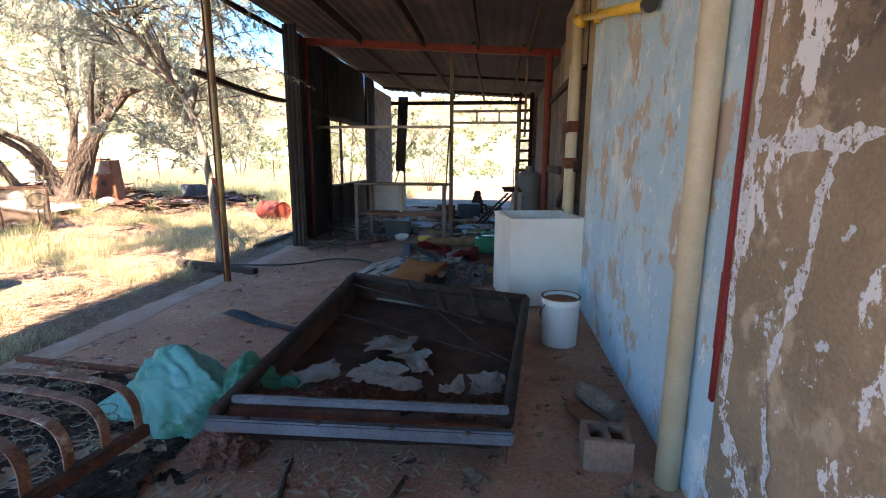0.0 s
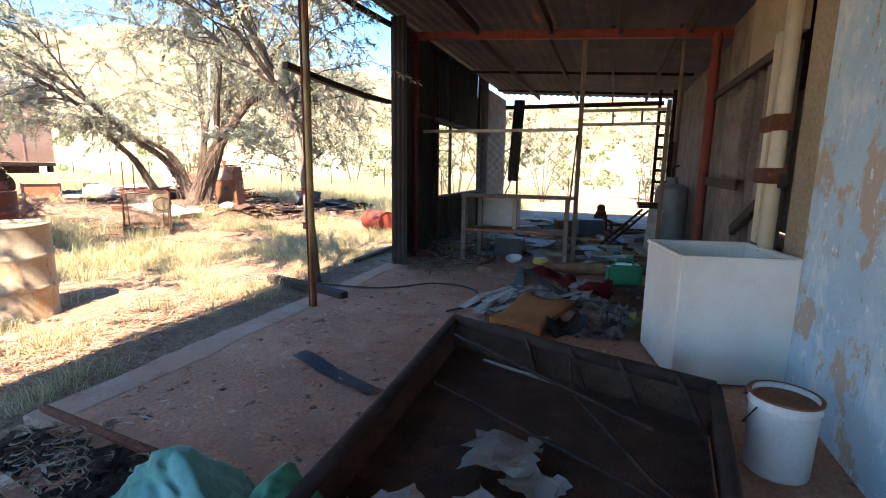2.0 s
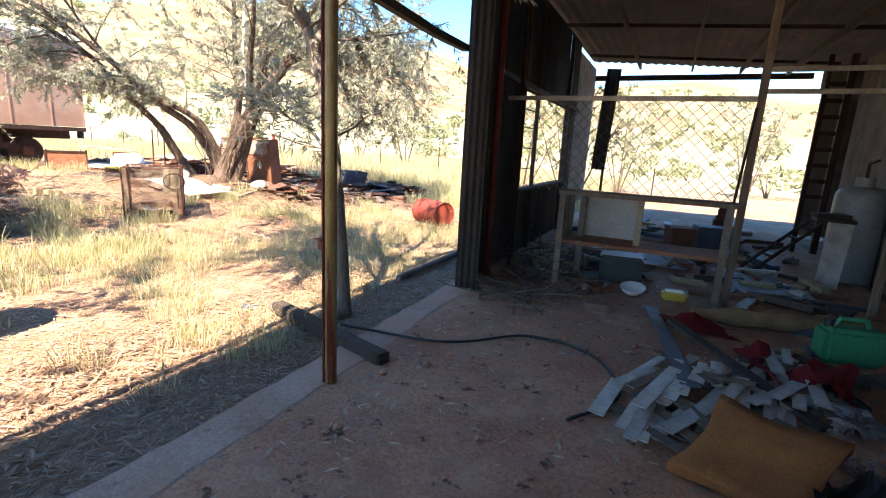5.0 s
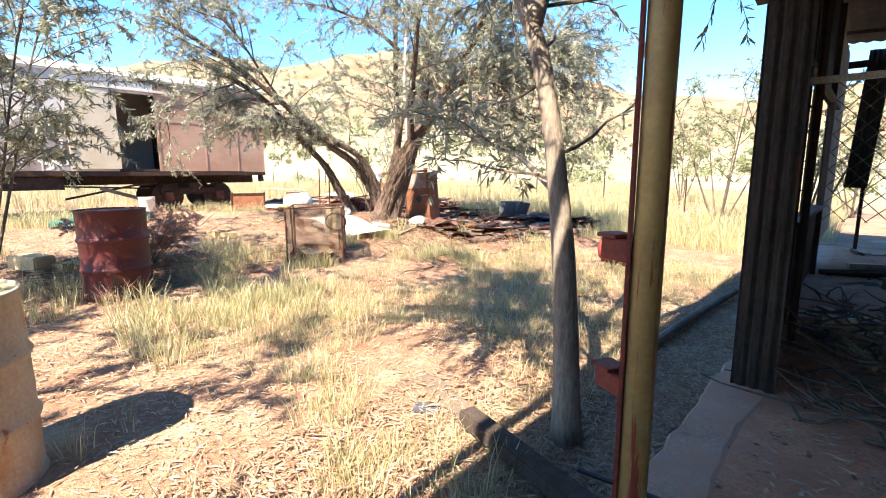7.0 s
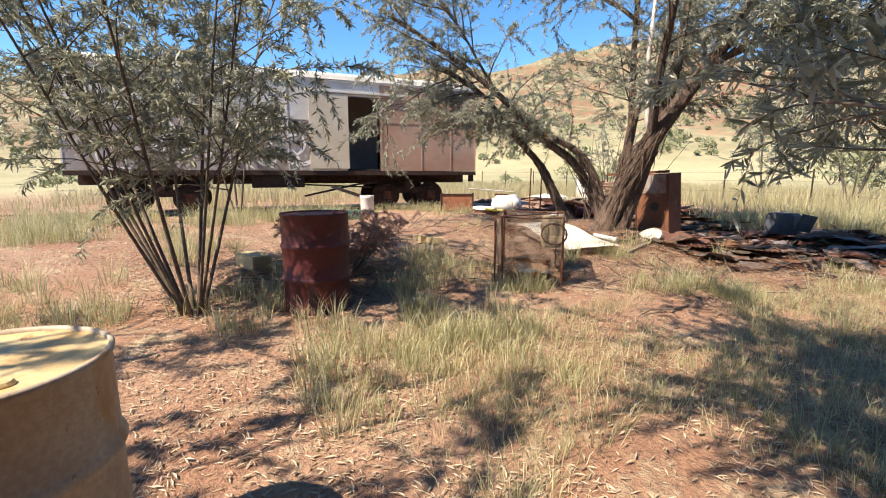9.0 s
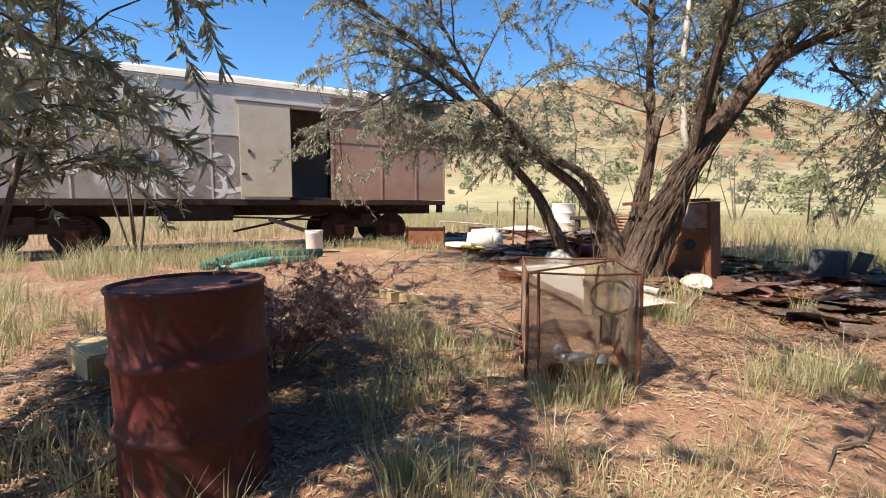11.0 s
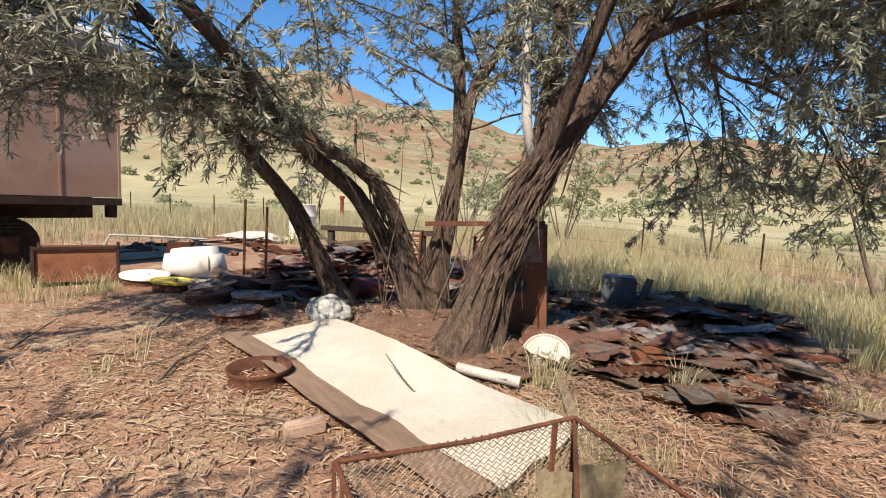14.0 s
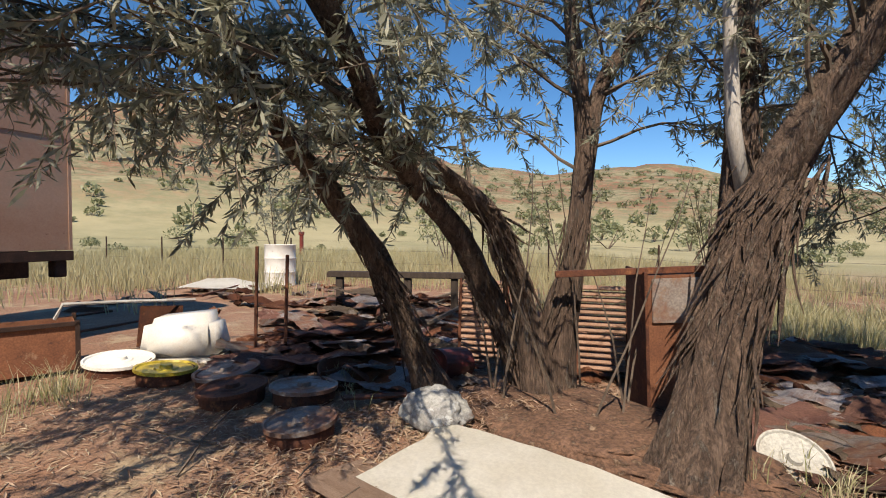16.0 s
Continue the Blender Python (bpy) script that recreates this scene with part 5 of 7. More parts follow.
def raw_quad(a, b, c, d, n=14):
    bm = bmesh.new()
    g = [[bm.verts.new(a.lerp(b, i / n).lerp(d.lerp(c, i / n), j / n) + Vector((0, 0, 0.012 * noise.noise((i * 0.7, j * 0.7, a.x))))) for i in range(n + 1)] for j in range(n + 1)]
    for j in range(n):
        for i in range(n):
            bm.faces.new((g[j][i], g[j][i + 1], g[j + 1][i + 1], g[j + 1][i]))
    bmesh.ops.solidify(bm, geom=bm.faces[:], thickness=0.004)
    return bm


M_DARKMESH = surface("dark_rusted_mesh_sheet", (0.27, 0.145, 0.1), (0.17, 0.095, 0.07), 5, 0.9, 0.2, 160, 0.8, 0.004, [((0.16, 0.08, 0.055), 3, 0.55, 0.7)], fine=0.7)


M_HOOP = surface("pale_rusted_band", (0.4, 0.22, 0.14), (0.25, 0.1, 0.06), 5, 0.85, 0.1, 60, 0.4, 0.002, [((0.6, 0.5, 0.4), 6, 0.55, 0.66), ((0.12, 0.05, 0.03), 8, 0.6, 0.7)])


def band(pts, half, thick):
    """A flat strap bent along points, lying across y."""
    bm = bmesh.new()
    pts = [Vector(p) for p in pts]
    rows = []
    for i, p in enumerate(pts):
        d = (pts[min(i + 1, len(pts) - 1)] - pts[max(i - 1, 0)]).normalized()
        side = (Vector((0, 1, 0)) - d * d.y).normalized()
        up = d.cross(side).normalized()
        rows.append([bm.verts.new(p + side * half * a + up * thick * b) for a, b in ((-1, -0.5), (1, -0.5), (1, 0.5), (-1, 0.5))])
    for p, q in zip(rows, rows[1:]):
        for k in range(4):
            bm.faces.new((p[k], q[k], q[(k + 1) % 4], p[(k + 1) % 4]))
    bm.faces.new(rows[0]), bm.faces.new(rows[-1][::-1])
    bmesh.ops.recalc_face_normals(bm, faces=bm.faces[:])
    return bm


def cloth_bag(size, seed):
    """Stiff sheet thrown over a lump: flat facets between sharp folds, resting on z = 0."""
    rng = random.Random(seed)
    planes = []
    for k in range(17):
        n = Vector((rng.uniform(-1, 1), rng.uniform(-1, 1), rng.uniform(-0.5, 1))).normalized()
        planes.append((n, rng.uniform(0.68, 1.0)))
    bm = bmesh.new()
    bmesh.ops.create_icosphere(bm, subdivisions=5, radius=1)
    for v in bm.verts:
        d = v.co.normalized()
        r = min([1.15] + [h / d.dot(n) for n, h in planes if d.dot(n) > 0.05])
        fold = abs(noise.noise(Vector((d.x * 2.2 + d.z * 1.5, d.y * 2.2, d.z * 0.8)) + Vector((seed, 0, 0))))
        crease = abs(noise.noise(Vector((d.x * 7 - d.z * 4, d.y * 7 + d.z * 5, d.z * 2.5)) + Vector((0, seed, 0))))
        r *= 1.04 - 0.55 * max(0.0, 0.2 - fold) - 0.4 * max(0.0, 0.16 - crease) + 0.012 * noise.noise(d * 14)
        z = d.z * r * size[2] * 0.75 + size[2] * 0.42
        v.co = Vector((d.x * r * size[0], d.y * r * size[1], max(0.004 + 0.012 * abs(noise.noise(d * 9)), z)))
    return bm


def spring_bed():
    ob = base("spring_bed", Matrix.Identity(4), "rusty bent steel bed spring frame on leaf litter", "bed frame")
    part("side_rail", boxed(-0.03, 0.03, -0.5, 0.45, -0.03, 0.03, 0.006, pose(-1.87, 1.65, 0.1, 0, 0, -9)), M_RUST, ob)
    for k in range(4):
        y = 2.06 - 0.17 * k
        x = -1.81 - 0.03 * k
        part("hoop", band(catmull([(x, y, 0.12), (x - 0.03, y + 0.02, 0.25), (x - 0.15, y + 0.05, 0.32), (x - 0.5, y + 0.12, 0.32), (x - 1.3, y + 0.25, 0.27)]), 0.026, 0.007), M_HOOP, ob)
    mat = warped(1.75, 1.75, 40, 40, 0.05, 13, 0.01, 0.12)
    for v in mat.verts:
        v.co.z += 0.03 * noise.noise(v.co * 9) + 0.02 * noise.noise(v.co * 23)
    simple("rotted_litter", mat, M_BLACKLITTER, pose(-2.55, 2.0, SLAB + 0.02), "black rotted leaf litter under the bed springs", "litter")
    random.seed(8)
    for k in range(34):
        cx, cy = rnd(-3.1, -1.95), rnd(1.4, 2.7)
        bm = bmesh.new()
        tube(bm, [(cx + 0.045 * math.cos(t * 0.9), cy + 0.045 * math.sin(t * 0.9), -0.02 + 0.008 * t) for t in range(26)], 0.004, 3, False)
        part("spring", bm, M_STEEL, ob)
    part("end_rail", tubed([(-3.5, 2.95, 0.02), (-2.6, 2.85, 0.03), (-1.5, 2.75, 0.02)], 0.025, 6), M_RUST, ob)


def verandah_things():
    mesh_tray()
    spring_bed()
    b = base("tarpaulin", pose(-1.8, 2.44, SLAB), "crumpled teal and pale blue plastic tarpaulin bundle", "tarpaulin")
    part("cloth", cloth_bag((0.32, 0.22, 0.37), 5), M_TARP, b, smooth=True)
    m = cloth_bag((0.2, 0.22, 0.32), 9)
    bmesh.ops.transform(m, matrix=Matrix.Translation((0.27, 0.1, 0)), verts=m.verts)
    part("fold", m, M_TARPGREEN, b, "dark green hanging fold", True)
    m = cloth_bag((0.2, 0.14, 0.2), 14)
    bmesh.ops.transform(m, matrix=Matrix.Translation((0.5, 0.2, 0)), verts=m.verts)
    part("fold", m, M_TARPGREEN, b, "dark green hanging fold", True)
    m = cloth_bag((0.26, 0.17, 0.22), 21)
    bmesh.ops.transform(m, matrix=Matrix.Translation((-0.3, 0.05, 0)), verts=m.verts)
    part("fold", m, M_TARP, b, smooth=True)
    rough_sheet("rag", (-1.35, 2.75, SLAB + 0.05), (0.45, 0.2), M_PAPER, "dirty white rag beside the tarpaulin", "rag", 20, (8, 0), 5, 0.1, 0.3)
    # white open-topped chest
    ob = base("laundry_chest", pose(0.448, 5.37, SLAB, 0, 0, 12), "white enamelled open-topped chest with dirty sides", "chest")
    h, s, t = 0.93, 0.4, 0.045
    for x0, x1, y0, y1 in ((-s, s, -s, -s + t), (-s, s, s - t, s), (-s, -s + t, -s + t, s - t), (s - t, s, -s + t, s - t)):
        part("side", boxed(x0, x1, y0, y1, 0.02, h, 0.006), M_CREAM, ob)
    part("bottom", boxed(-s + t, s - t, -s + t, s - t, 0.02, 0.3), M_BLUE_SHEET, ob)
    for x0, x1, y0, y1 in ((-s - 0.012, s + 0.012, -s - 0.012, -s + t), (-s - 0.012, s + 0.012, s - t, s + 0.012), (-s - 0.012, -s + t, -s + t, s - t), (s - t, s + 0.012, -s + t, s - t)):
        part("rim", boxed(x0, x1, y0, y1, h, h + 0.03, 0.008), M_CREAM, ob)
    pail((0.55, 3.98, SLAB), M_WHITE, M_RUSTORANGE, "white paint pail with rusty rim and contents beside the chest")
    simple("concrete_block", hollow_block(0.24, 0.19, 0.17), M_BLOCK, pose(0.58, 2.35, SLAB, 0, 0, -3), "pinkish concrete block on the floor", "block")
    simple("board", boxed(-0.06, 0.06, -0.28, 0.28, 0, 0.025, 0.004), M_RUSTORANGE, pose(0.56, 2.62, SLAB + 0.06, -10, 0, 12), "short reddish board leaning on the block", "board")
    simple("rolled_paper", tubed([(0, -0.17, 0.07), (0, 0.0, 0.07), (0, 0.17, 0.07)], [0.06, 0.07, 0.065], 12), M_LITTERPALE, pose(0.65, 2.85, SLAB, 0, 0, 25), "brown roll lying by the wall", "roll")
    # cushion
    bm = bmesh.new()
    box(bm, -0.3, 0.3, -0.34, 0.34, 0, 0.06)
    bmesh.ops.subdivide_edges(bm, edges=bm.edges[:], cuts=7, use_grid_fill=True)
    for v in bm.verts:
        v.co += Vector((0.03 * noise.noise(v.co * 5), 0.03 * noise.noise(v.co * 5 + Vector((3, 0, 0))), 0.03 * noise.noise(v.co * 3)))
        v.co.y *= 1 - 0.16 * (1 - (v.co.x / 0.36) ** 2)
        v.co.x *= 1 - 0.12 * (1 - (v.co.y / 0.36) ** 2)
    simple("foam_cushion", bm, M_FOAM, pose(-1.02, 5.86, SLAB + 0.1, 14, 0, -24), "torn orange foam cushion on the dirty floor", "cushion", smooth=True)
    # slats in a heap
    random.seed(41)
    for k in range(76):
        u = rnd(0, 1)
        x, y = -1.72 + 1.15 * u + rnd(-0.1, 0.1), 6.15 + 0.95 * u + rnd(-0.3, 0.55)
        ob = simple("slat", boxed(-0.24, 0.24, -0.038, 0.038, 0, 0.008, 0.002), M_SLAT if k % 5 else M_WOOD, pose(x, y, SLAB + 0.01 + 0.007 * (k % 14), rnd(-5, 5), rnd(-7, 5), rnd(58, 88) if k % 5 else rnd(-60, 0)), "loose pale painted slat on the floor heap", "slat", "heap of slats")
        ob.scale = (rnd(0.5, 1.5), rnd(0.7, 1.3), 1)
    simple("plank", boxed(-0.75, 0.75, -0.045, 0.045, 0, 0.03, 0.004), M_DARKWOOD, pose(-1.0, 7.15, SLAB + 0.08, 0, 4, -56), "dark long timber lying over the slat heap", "plank")
    simple("metal_strip", boxed(-0.95, 0.95, -0.06, 0.06, 0, 0.012, 0.003), M_BLUEBAR, pose(-1.45, 7.5, SLAB + 0.07, 0, 2, 99), "grey metal strip lying in the heap", "strip")
    ob = base("metal_strip", pose(-2.25, 4.15, SLAB, 0, 0, -22), "bent blue-grey metal flashing strip on the floor", "strip")
    part("strip", warped(0.95, 0.13, 12, 3, 0.06, 4, 0.005, 0.05), M_BLUEBAR, ob).location.z = 0.035
    rough_sheet("rag", (-0.6, 7.3, SLAB + 0.06), (0.55, 0.7), M_CLOTH, "red cloth crumpled on the floor", "cloth", 20, (0, 0), 9, 0.3, 0.25, 0.012)
    rough_sheet("rag", (-1.15, 8.1, SLAB + 0.05), (0.7, 0.35), M_CLOTH, "dark red cloth on the floor under the partition", "cloth", 5, (0, 0), 12, 0.2, 0.25, 0.012)
    jerry = base("jerry_can", pose(-0.12, 7.95, SLAB, 0, 0, 12), "green plastic jerry can on the floor", "jerry can")
    bm = boxed(-0.22, 0.22, -0.12, 0.12, 0, 0.3, 0.04)
    part("body", bm, M_GREEN, jerry, smooth=False)
    part("handle", tubed([(-0.14, 0, 0.29), (-0.1, 0, 0.36), (0.08, 0, 0.36), (0.12, 0, 0.29)], 0.02, 8), M_GREEN, jerry)
    part("cap", lathe([(0, 0.35), (0.035, 0.35), (0.035, 0.29)], 14, m=Matrix.Translation((-0.17, 0, 0))), M_BLACK, jerry)
    simple("bowl", lathe([(0, 0.01), (0.06, 0.0), (0.11, 0.04), (0.14, 0.09), (0.133, 0.09), (0.1, 0.05), (0.05, 0.02), (0, 0.02)], 24), M_WHITE, pose(-1.8, 8.9, SLAB + 0.02, 12, 0, 0), "white plastic bowl tipped on the floor", "bowl", smooth=True)
    simple("crate", boxed(-0.12, 0.12, -0.08, 0.08, 0, 0.1, 0.02), M_YELLOW, pose(-1.38, 9.0, SLAB, 0, 0, 8), "yellow plastic box on the floor", "box")
    rough_sheet("sheet", (-0.4, 10.35, SLAB + 0.04), (0.75, 1.2), M_BLUE_SHEET, "bluish white sheet lying on the shed floor", "sheet", 14, (0, 0), 3, 0.06, 0.03)
    rough_sheet("sheet", (-1.9, 11.0, SLAB + 0.04), (1.5, 0.9), M_BLUE_SHEET, "bluish white sheet lying behind the bench", "sheet", -10, (0, 0), 5, 0.06, 0.05)
    simple("crate", boxed(-0.3, 0.3, -0.22, 0.22, 0, 0.38, 0.02), M_BLUEBAR, pose(-0.75, 13.0, SLAB, 0, 0, 10), "blue-grey metal box on the shed floor", "box")
    simple("cardboard_box", boxed(-0.2, 0.2, -0.18, 0.18, 0, 0.4, 0.01), M_RUSTORANGE, pose(-1.3, 12.3, SLAB, 0, 0, 20), "brown cardboard box on the shed floor", "box")
    # engine block
    e = base("engine_part", pose(-0.55, 13.85, SLAB), "rusty engine part standing on the shed floor", "engine part")
    part("block", boxed(-0.16, 0.16, -0.15, 0.15, 0, 0.45, 0.03), M_RUST, e)
    part("cylinder", lathe([(0, 0.44), (0.13, 0.44), (0.13, 0.5), (0.1, 0.52), (0.1, 0.62), (0.06, 0.68), (0, 0.68)], 16), M_RUST, e)
    part("arm", tubed([(0.1, 0, 0.3), (0.25, 0, 0.25), (0.28, 0, 0.05)], 0.04, 8), M_RUST, e)
    tank = base("water_tank", pose(0.75, 11.4, SLAB), "tall grey hot water cylinder standing by the shed wall", "tank")
    part("body", lathe([(0, 0.02), (0.28, 0.02), (0.29, 0.05), (0.29, 1.16), (0.27, 1.23), (0.18, 1.29), (0.1, 1.3), (0, 1.3)], 32), M_BEIGE, tank, smooth=True)
    part("collar", lathe([(0.1, 1.29), (0.1, 1.42), (0.08, 1.42), (0.08, 1.3)], 20), M_BEIGE, tank)
    part("pipe", tubed([(0.0, 0, 1.3), (0.0, 0, 1.6), (0.1, 0, 1.65)], 0.02, 8), M_DARKRUST, tank)
    w = base("board_heap", pose(0.25, 10.6, SLAB), "leaning pale board and timber offcuts by the tank", "timber")
    part("board", boxed(-0.12, 0.12, -0.02, 0.02, 0, 0.85, 0.004, pose(0.15, 0.15, 0, -6, 4, 0)), M_SLAT, w)
    part("board", boxed(-0.2, 0.2, -0.15, 0.15, 0.86, 0.9, 0.004, pose(0.1, 0.2, 0)), M_DARKWOOD, w)
    part("board", boxed(-0.18, 0.18, -0.12, 0.12, 0.91, 0.96, 0.004, pose(0.06, 0.2, 0, 0, 0, 8)), M_DARKWOOD, w)
    ladder = base("rack_frame", pose(-0.1, 11.3, SLAB + 0.02, 0, 0, 20), "dark steel rack frame fallen at an angle", "rack")
    for y in (-0.14, 0.14):
        part("rail", tubed([(-0.35, y, 0.02), (0.45, y, 0.75)], 0.025, 6), M_DARKRUST, ladder)
    for k in range(5):
        part("rung", tubed([(-0.25 + 0.15 * k, -0.14, 0.11 + 0.137 * k), (-0.25 + 0.15 * k, 0.14, 0.11 + 0.137 * k)], 0.018, 6), M_DARKRUST, ladder)
    # bench with shelf
    bench = base("workbench", Matrix.Identity(4), "rough timber workbench with a shelf and pale back board", "workbench")
    part("top", boxed(-2.73, -0.9, 8.86, 9.24, 1.0, 1.045, 0.005), M_WOOD, bench)
    for x, y in ((-2.68, 8.91), (-0.99, 8.93), (-2.5, 9.3), (-1.84, 9.05)):
        part("leg", boxed(x - 0.035, x + 0.035, y - 0.035, y + 0.035, SLAB if x != -1.84 else 0.48, 1.0, 0.004), M_GREYBOARD if x != -1.84 else M_BOARD, bench)
    part("shelf", boxed(-2.72, -0.98, 8.9, 9.45, 0.43, 0.47, 0.004), M_RUSTORANGE, bench)
    part("back_board", boxed(-2.54, -1.82, 9.42, 9.45, 0.47, 1.0, 0.003), M_PANEL, bench, "stained white back board")
    part("end_board", boxed(-2.66, -2.63, 8.95, 9.45, 0.47, 1.0, 0.003), M_GREYBOARD, bench)
    simple("plastic_tub", boxed(-0.25, 0.25, -0.18, 0.18, 0, 0.34, 0.02), M_BLACK, pose(-2.0, 9.5, SLAB, 0, 0, 5), "black tub under the bench", "tub")
    # junk over the shed floor
    random.seed(77)
    kinds = ((M_WOOD, "offcut", "timber offcut"), (M_RUSTORANGE, "tin_scrap", "rusty tin scrap"), (M_SLAT, "board_scrap", "pale board scrap"), (M_DARKWOOD, "offcut", "dark timber offcut"), (M_BLUEBAR, "tin_scrap", "grey tin scrap"), (M_BRICK, "brick", "broken brick"))
    for k in range(190):
        mat, n, lab = kinds[k % 6]
        if k < 60 or k > 100:
            x, y = rnd(-3.2, 0.5), rnd(9.2, 15.8)
        elif k < 78:
            x, y = rnd(-3.3, -2.0), rnd(8.6, 10.5)
        else:
            x, y = rnd(-0.6, 0.6), rnd(5.9, 8.6)
        w, d = rnd(0.05, 0.4), rnd(0.03, 0.18)
        simple(n, boxed(-w, w, -d / 2, d / 2, 0, rnd(0.012, 0.09), 0.004), mat, pose(x, y, SLAB, rnd(-3, 3) if k % 3 else rnd(5, 25), rnd(-4, 4), rnd(0, 180)), lab + " among junk on the shed floor", "scrap", "scrap on the shed floor")
    for k in range(12):
        rough_sheet("paper_scrap", (rnd(-0.55, 0.2), rnd(5.7, 7.0), SLAB + 0.03), (rnd(0.12, 0.32), rnd(0.1, 0.25)), M_PAPER if k % 2 else M_PINK, "crumpled printed paper scrap on the floor", "paper", rnd(0, 180), (rnd(-15, 15), rnd(-15, 15)), k, 0.12, 0.3, 0.003, "paper scraps")
    roll = [(-1.25, 8.3, SLAB + 0.09), (-0.7, 8.42, SLAB + 0.1), (-0.1, 8.6, SLAB + 0.1), (0.3, 8.75, SLAB + 0.11), (0.6, 8.85, SLAB + 0.08)]
    simple("carpet_roll", tubed(catmull(roll), [0.05 + 0.04 * math.sin(0.4 + 2.2 * k / 24) + 0.012 * math.sin(k * 1.7) for k in range(25)], 12), M_CARPET, Matrix.Identity(4), "brown rolled carpet lying behind the jerry can", "carpet", smooth=True)
    simple("board", boxed(-0.42, 0.42, -0.11, 0.11, 0, 0.018, 0.004), M_BOARD, pose(-0.35, 4.98, SLAB + 0.004, 0, 0, 9), "tan board lying on the floor before the chest", "board")
    rough_sheet("tin_sheet", (0.1, 6.85, SLAB + 0.08), (0.75, 0.42), M_RUSTORANGE, "rusty sheet leaning on floor junk behind the chest", "sheet", -12, (10, 4), 8, 0.05, 0.05)
    simple("plank", boxed(-0.45, 0.45, -0.03, 0.03, 0, 0.025, 0.004), M_WOOD, pose(-0.15, 6.62, SLAB + 0.02, 0, 3, -20), "thin weathered plank among the paper", "plank")
    rough_sheet("rag", (-0.72, 5.75, SLAB + 0.06), (0.4, 0.35), M_BLACK, "black cloth bundled beside the foam cushion", "cloth", 30, (0, 0), 33, 0.25, 0.25, 0.012)
    for k in range(46):
        rough_sheet("paper_scrap", (random.gauss(-0.32, 0.17), random.gauss(6.2, 0.22), SLAB + 0.02 + 0.05 * rnd(0, 1)), (rnd(0.05, 0.16), rnd(0.015, 0.05)), M_PAPER if k % 3 else M_PINK, "curled shred of printed paper on the floor", "paper", rnd(0, 180), (rnd(-25, 25), rnd(-25, 25)), k + 70, 0.05, 0.3, 0.003, "paper shreds", rnd(0, 0.03))
    rough_sheet("rag", (0.1, 6.05, SLAB + 0.05), (0.35, 0.4), M_YELLOWRAG, "yellow rag by the chest", "rag", 20, (0, 0), 15, 0.2, 0.3)
    # scraps round the near end of the bed base and under the springs
    for k in range(34):
        x, y = (rnd(-1.7, 0.7), rnd(0.9, 2.1)) if k % 3 else (rnd(-3.2, -1.9), rnd(1.3, 2.8))
        rough_sheet("paper_scrap", (x, y, SLAB + 0.035), (rnd(0.05, 0.2), rnd(0.03, 0.09)), (M_PAPER, M_LITTERPALE, M_DARKWOOD, M_LITTERPALE)[k % 4], "curled scrap of bark and paper on the littered floor", "scrap", rnd(0, 180), (rnd(-20, 20), rnd(-20, 20)), k + 40, 0.06, 0.3, 0.003, "curled scraps", rnd(0, 0.03))
    for x, y, rz in ((-0.5, 1.55, 80), (-0.95, 1.7, 100), (-1.5, 1.9, 60)):
        simple("stick", tubed(wander((x, y, SLAB + 0.03), (math.cos(radians(rz)), math.sin(radians(rz)), 0.05), 0.55, 5, 0.12), 0.014, 6), M_TWIG, Matrix.Identity(4), "brown stick on the littered floor", "stick")
    # dark tangle of sticks and roots behind the bench and along the tin wall
    bm = bmesh.new()
    for k in range(150):
        if k % 2:
            x, y, hh = rnd(-3.3, -2.2), rnd(9.0, 10.6), 0.28
        else:
            x, y, hh = rnd(-3.2, -2.4), rnd(7.7, 9.2), 0.05
        tube(bm, wander((x, y, SLAB + rnd(0.01, hh)), (rnd(-1, 1), rnd(-1, 1), rnd(-0.15, 0.15)), rnd(0.25, 0.75), 5, 0.25), [0.012, 0.011, 0.01, 0.008, 0.006, 0.004], 4, False)
    tagged(link("stick_tangle", bm, M_TWIG), "dark tangle of sticks and roots on the dirt floor", "sticks", kind="stuff")
    # cable, beams and planks at the slab edge
    cable = [(-3.95, 6.4), (-3.61, 6.44), (-3.18, 6.49), (-2.88, 6.65), (-2.5, 7.02), (-2.0, 6.95), (-1.7, 6.4), (-1.95, 5.9)]
    simple("cable", tubed([(x, y, SLAB + 0.022) for x, y in catmull(cable)], 0.012, 6), M_BLACK, Matrix.Identity(4), "black cable trailing across the dirt floor", "cable", smooth=True)
    simple("beam_offcut", boxed(-0.75, 0.75, -0.06, 0.06, 0, 0.1, 0.012), M_DARKWOOD, pose(-3.98, 6.22, ground_z(-3.98, 6.22) + 0.04, 0, 0, -17), "dark charred timber beside the tree and pole", "timber")
    simple("plank", boxed(-0.5, 0.5, -0.075, 0.075, 0, 0.03, 0.004), M_WOOD, pose(-4.93, 6.59, ground_z(-4.93, 6.59), 2, -2, -23), "weathered plank lying on leaf litter", "plank")
    simple("tin_scrap", boxed(-0.08, 0.08, -0.06, 0.06, 0, 0.006), M_BLUEBAR, pose(-5.03, 6.43, ground_z(-5.03, 6.43) + 0.012, 0, 2, 30), "small pale metal square on the litter", "scrap")
    simple("pipe", tubed([(-4.33, 8.0, -0.08), (-4.25, 9.4, -0.05), (-4.15, 11.0, -0.06)], 0.04, 10), M_GREYBOARD, Matrix.Identity(4), "grey pipe lying along the tin wall", "pipe")
    simple("brick", boxed(-0.115, 0.115, -0.055, 0.055, 0, 0.076, 0.006), M_BLOCK, pose(-2.09, 8.12, SLAB, 0, 0, 10), "single brick on the dirt floor", "brick")
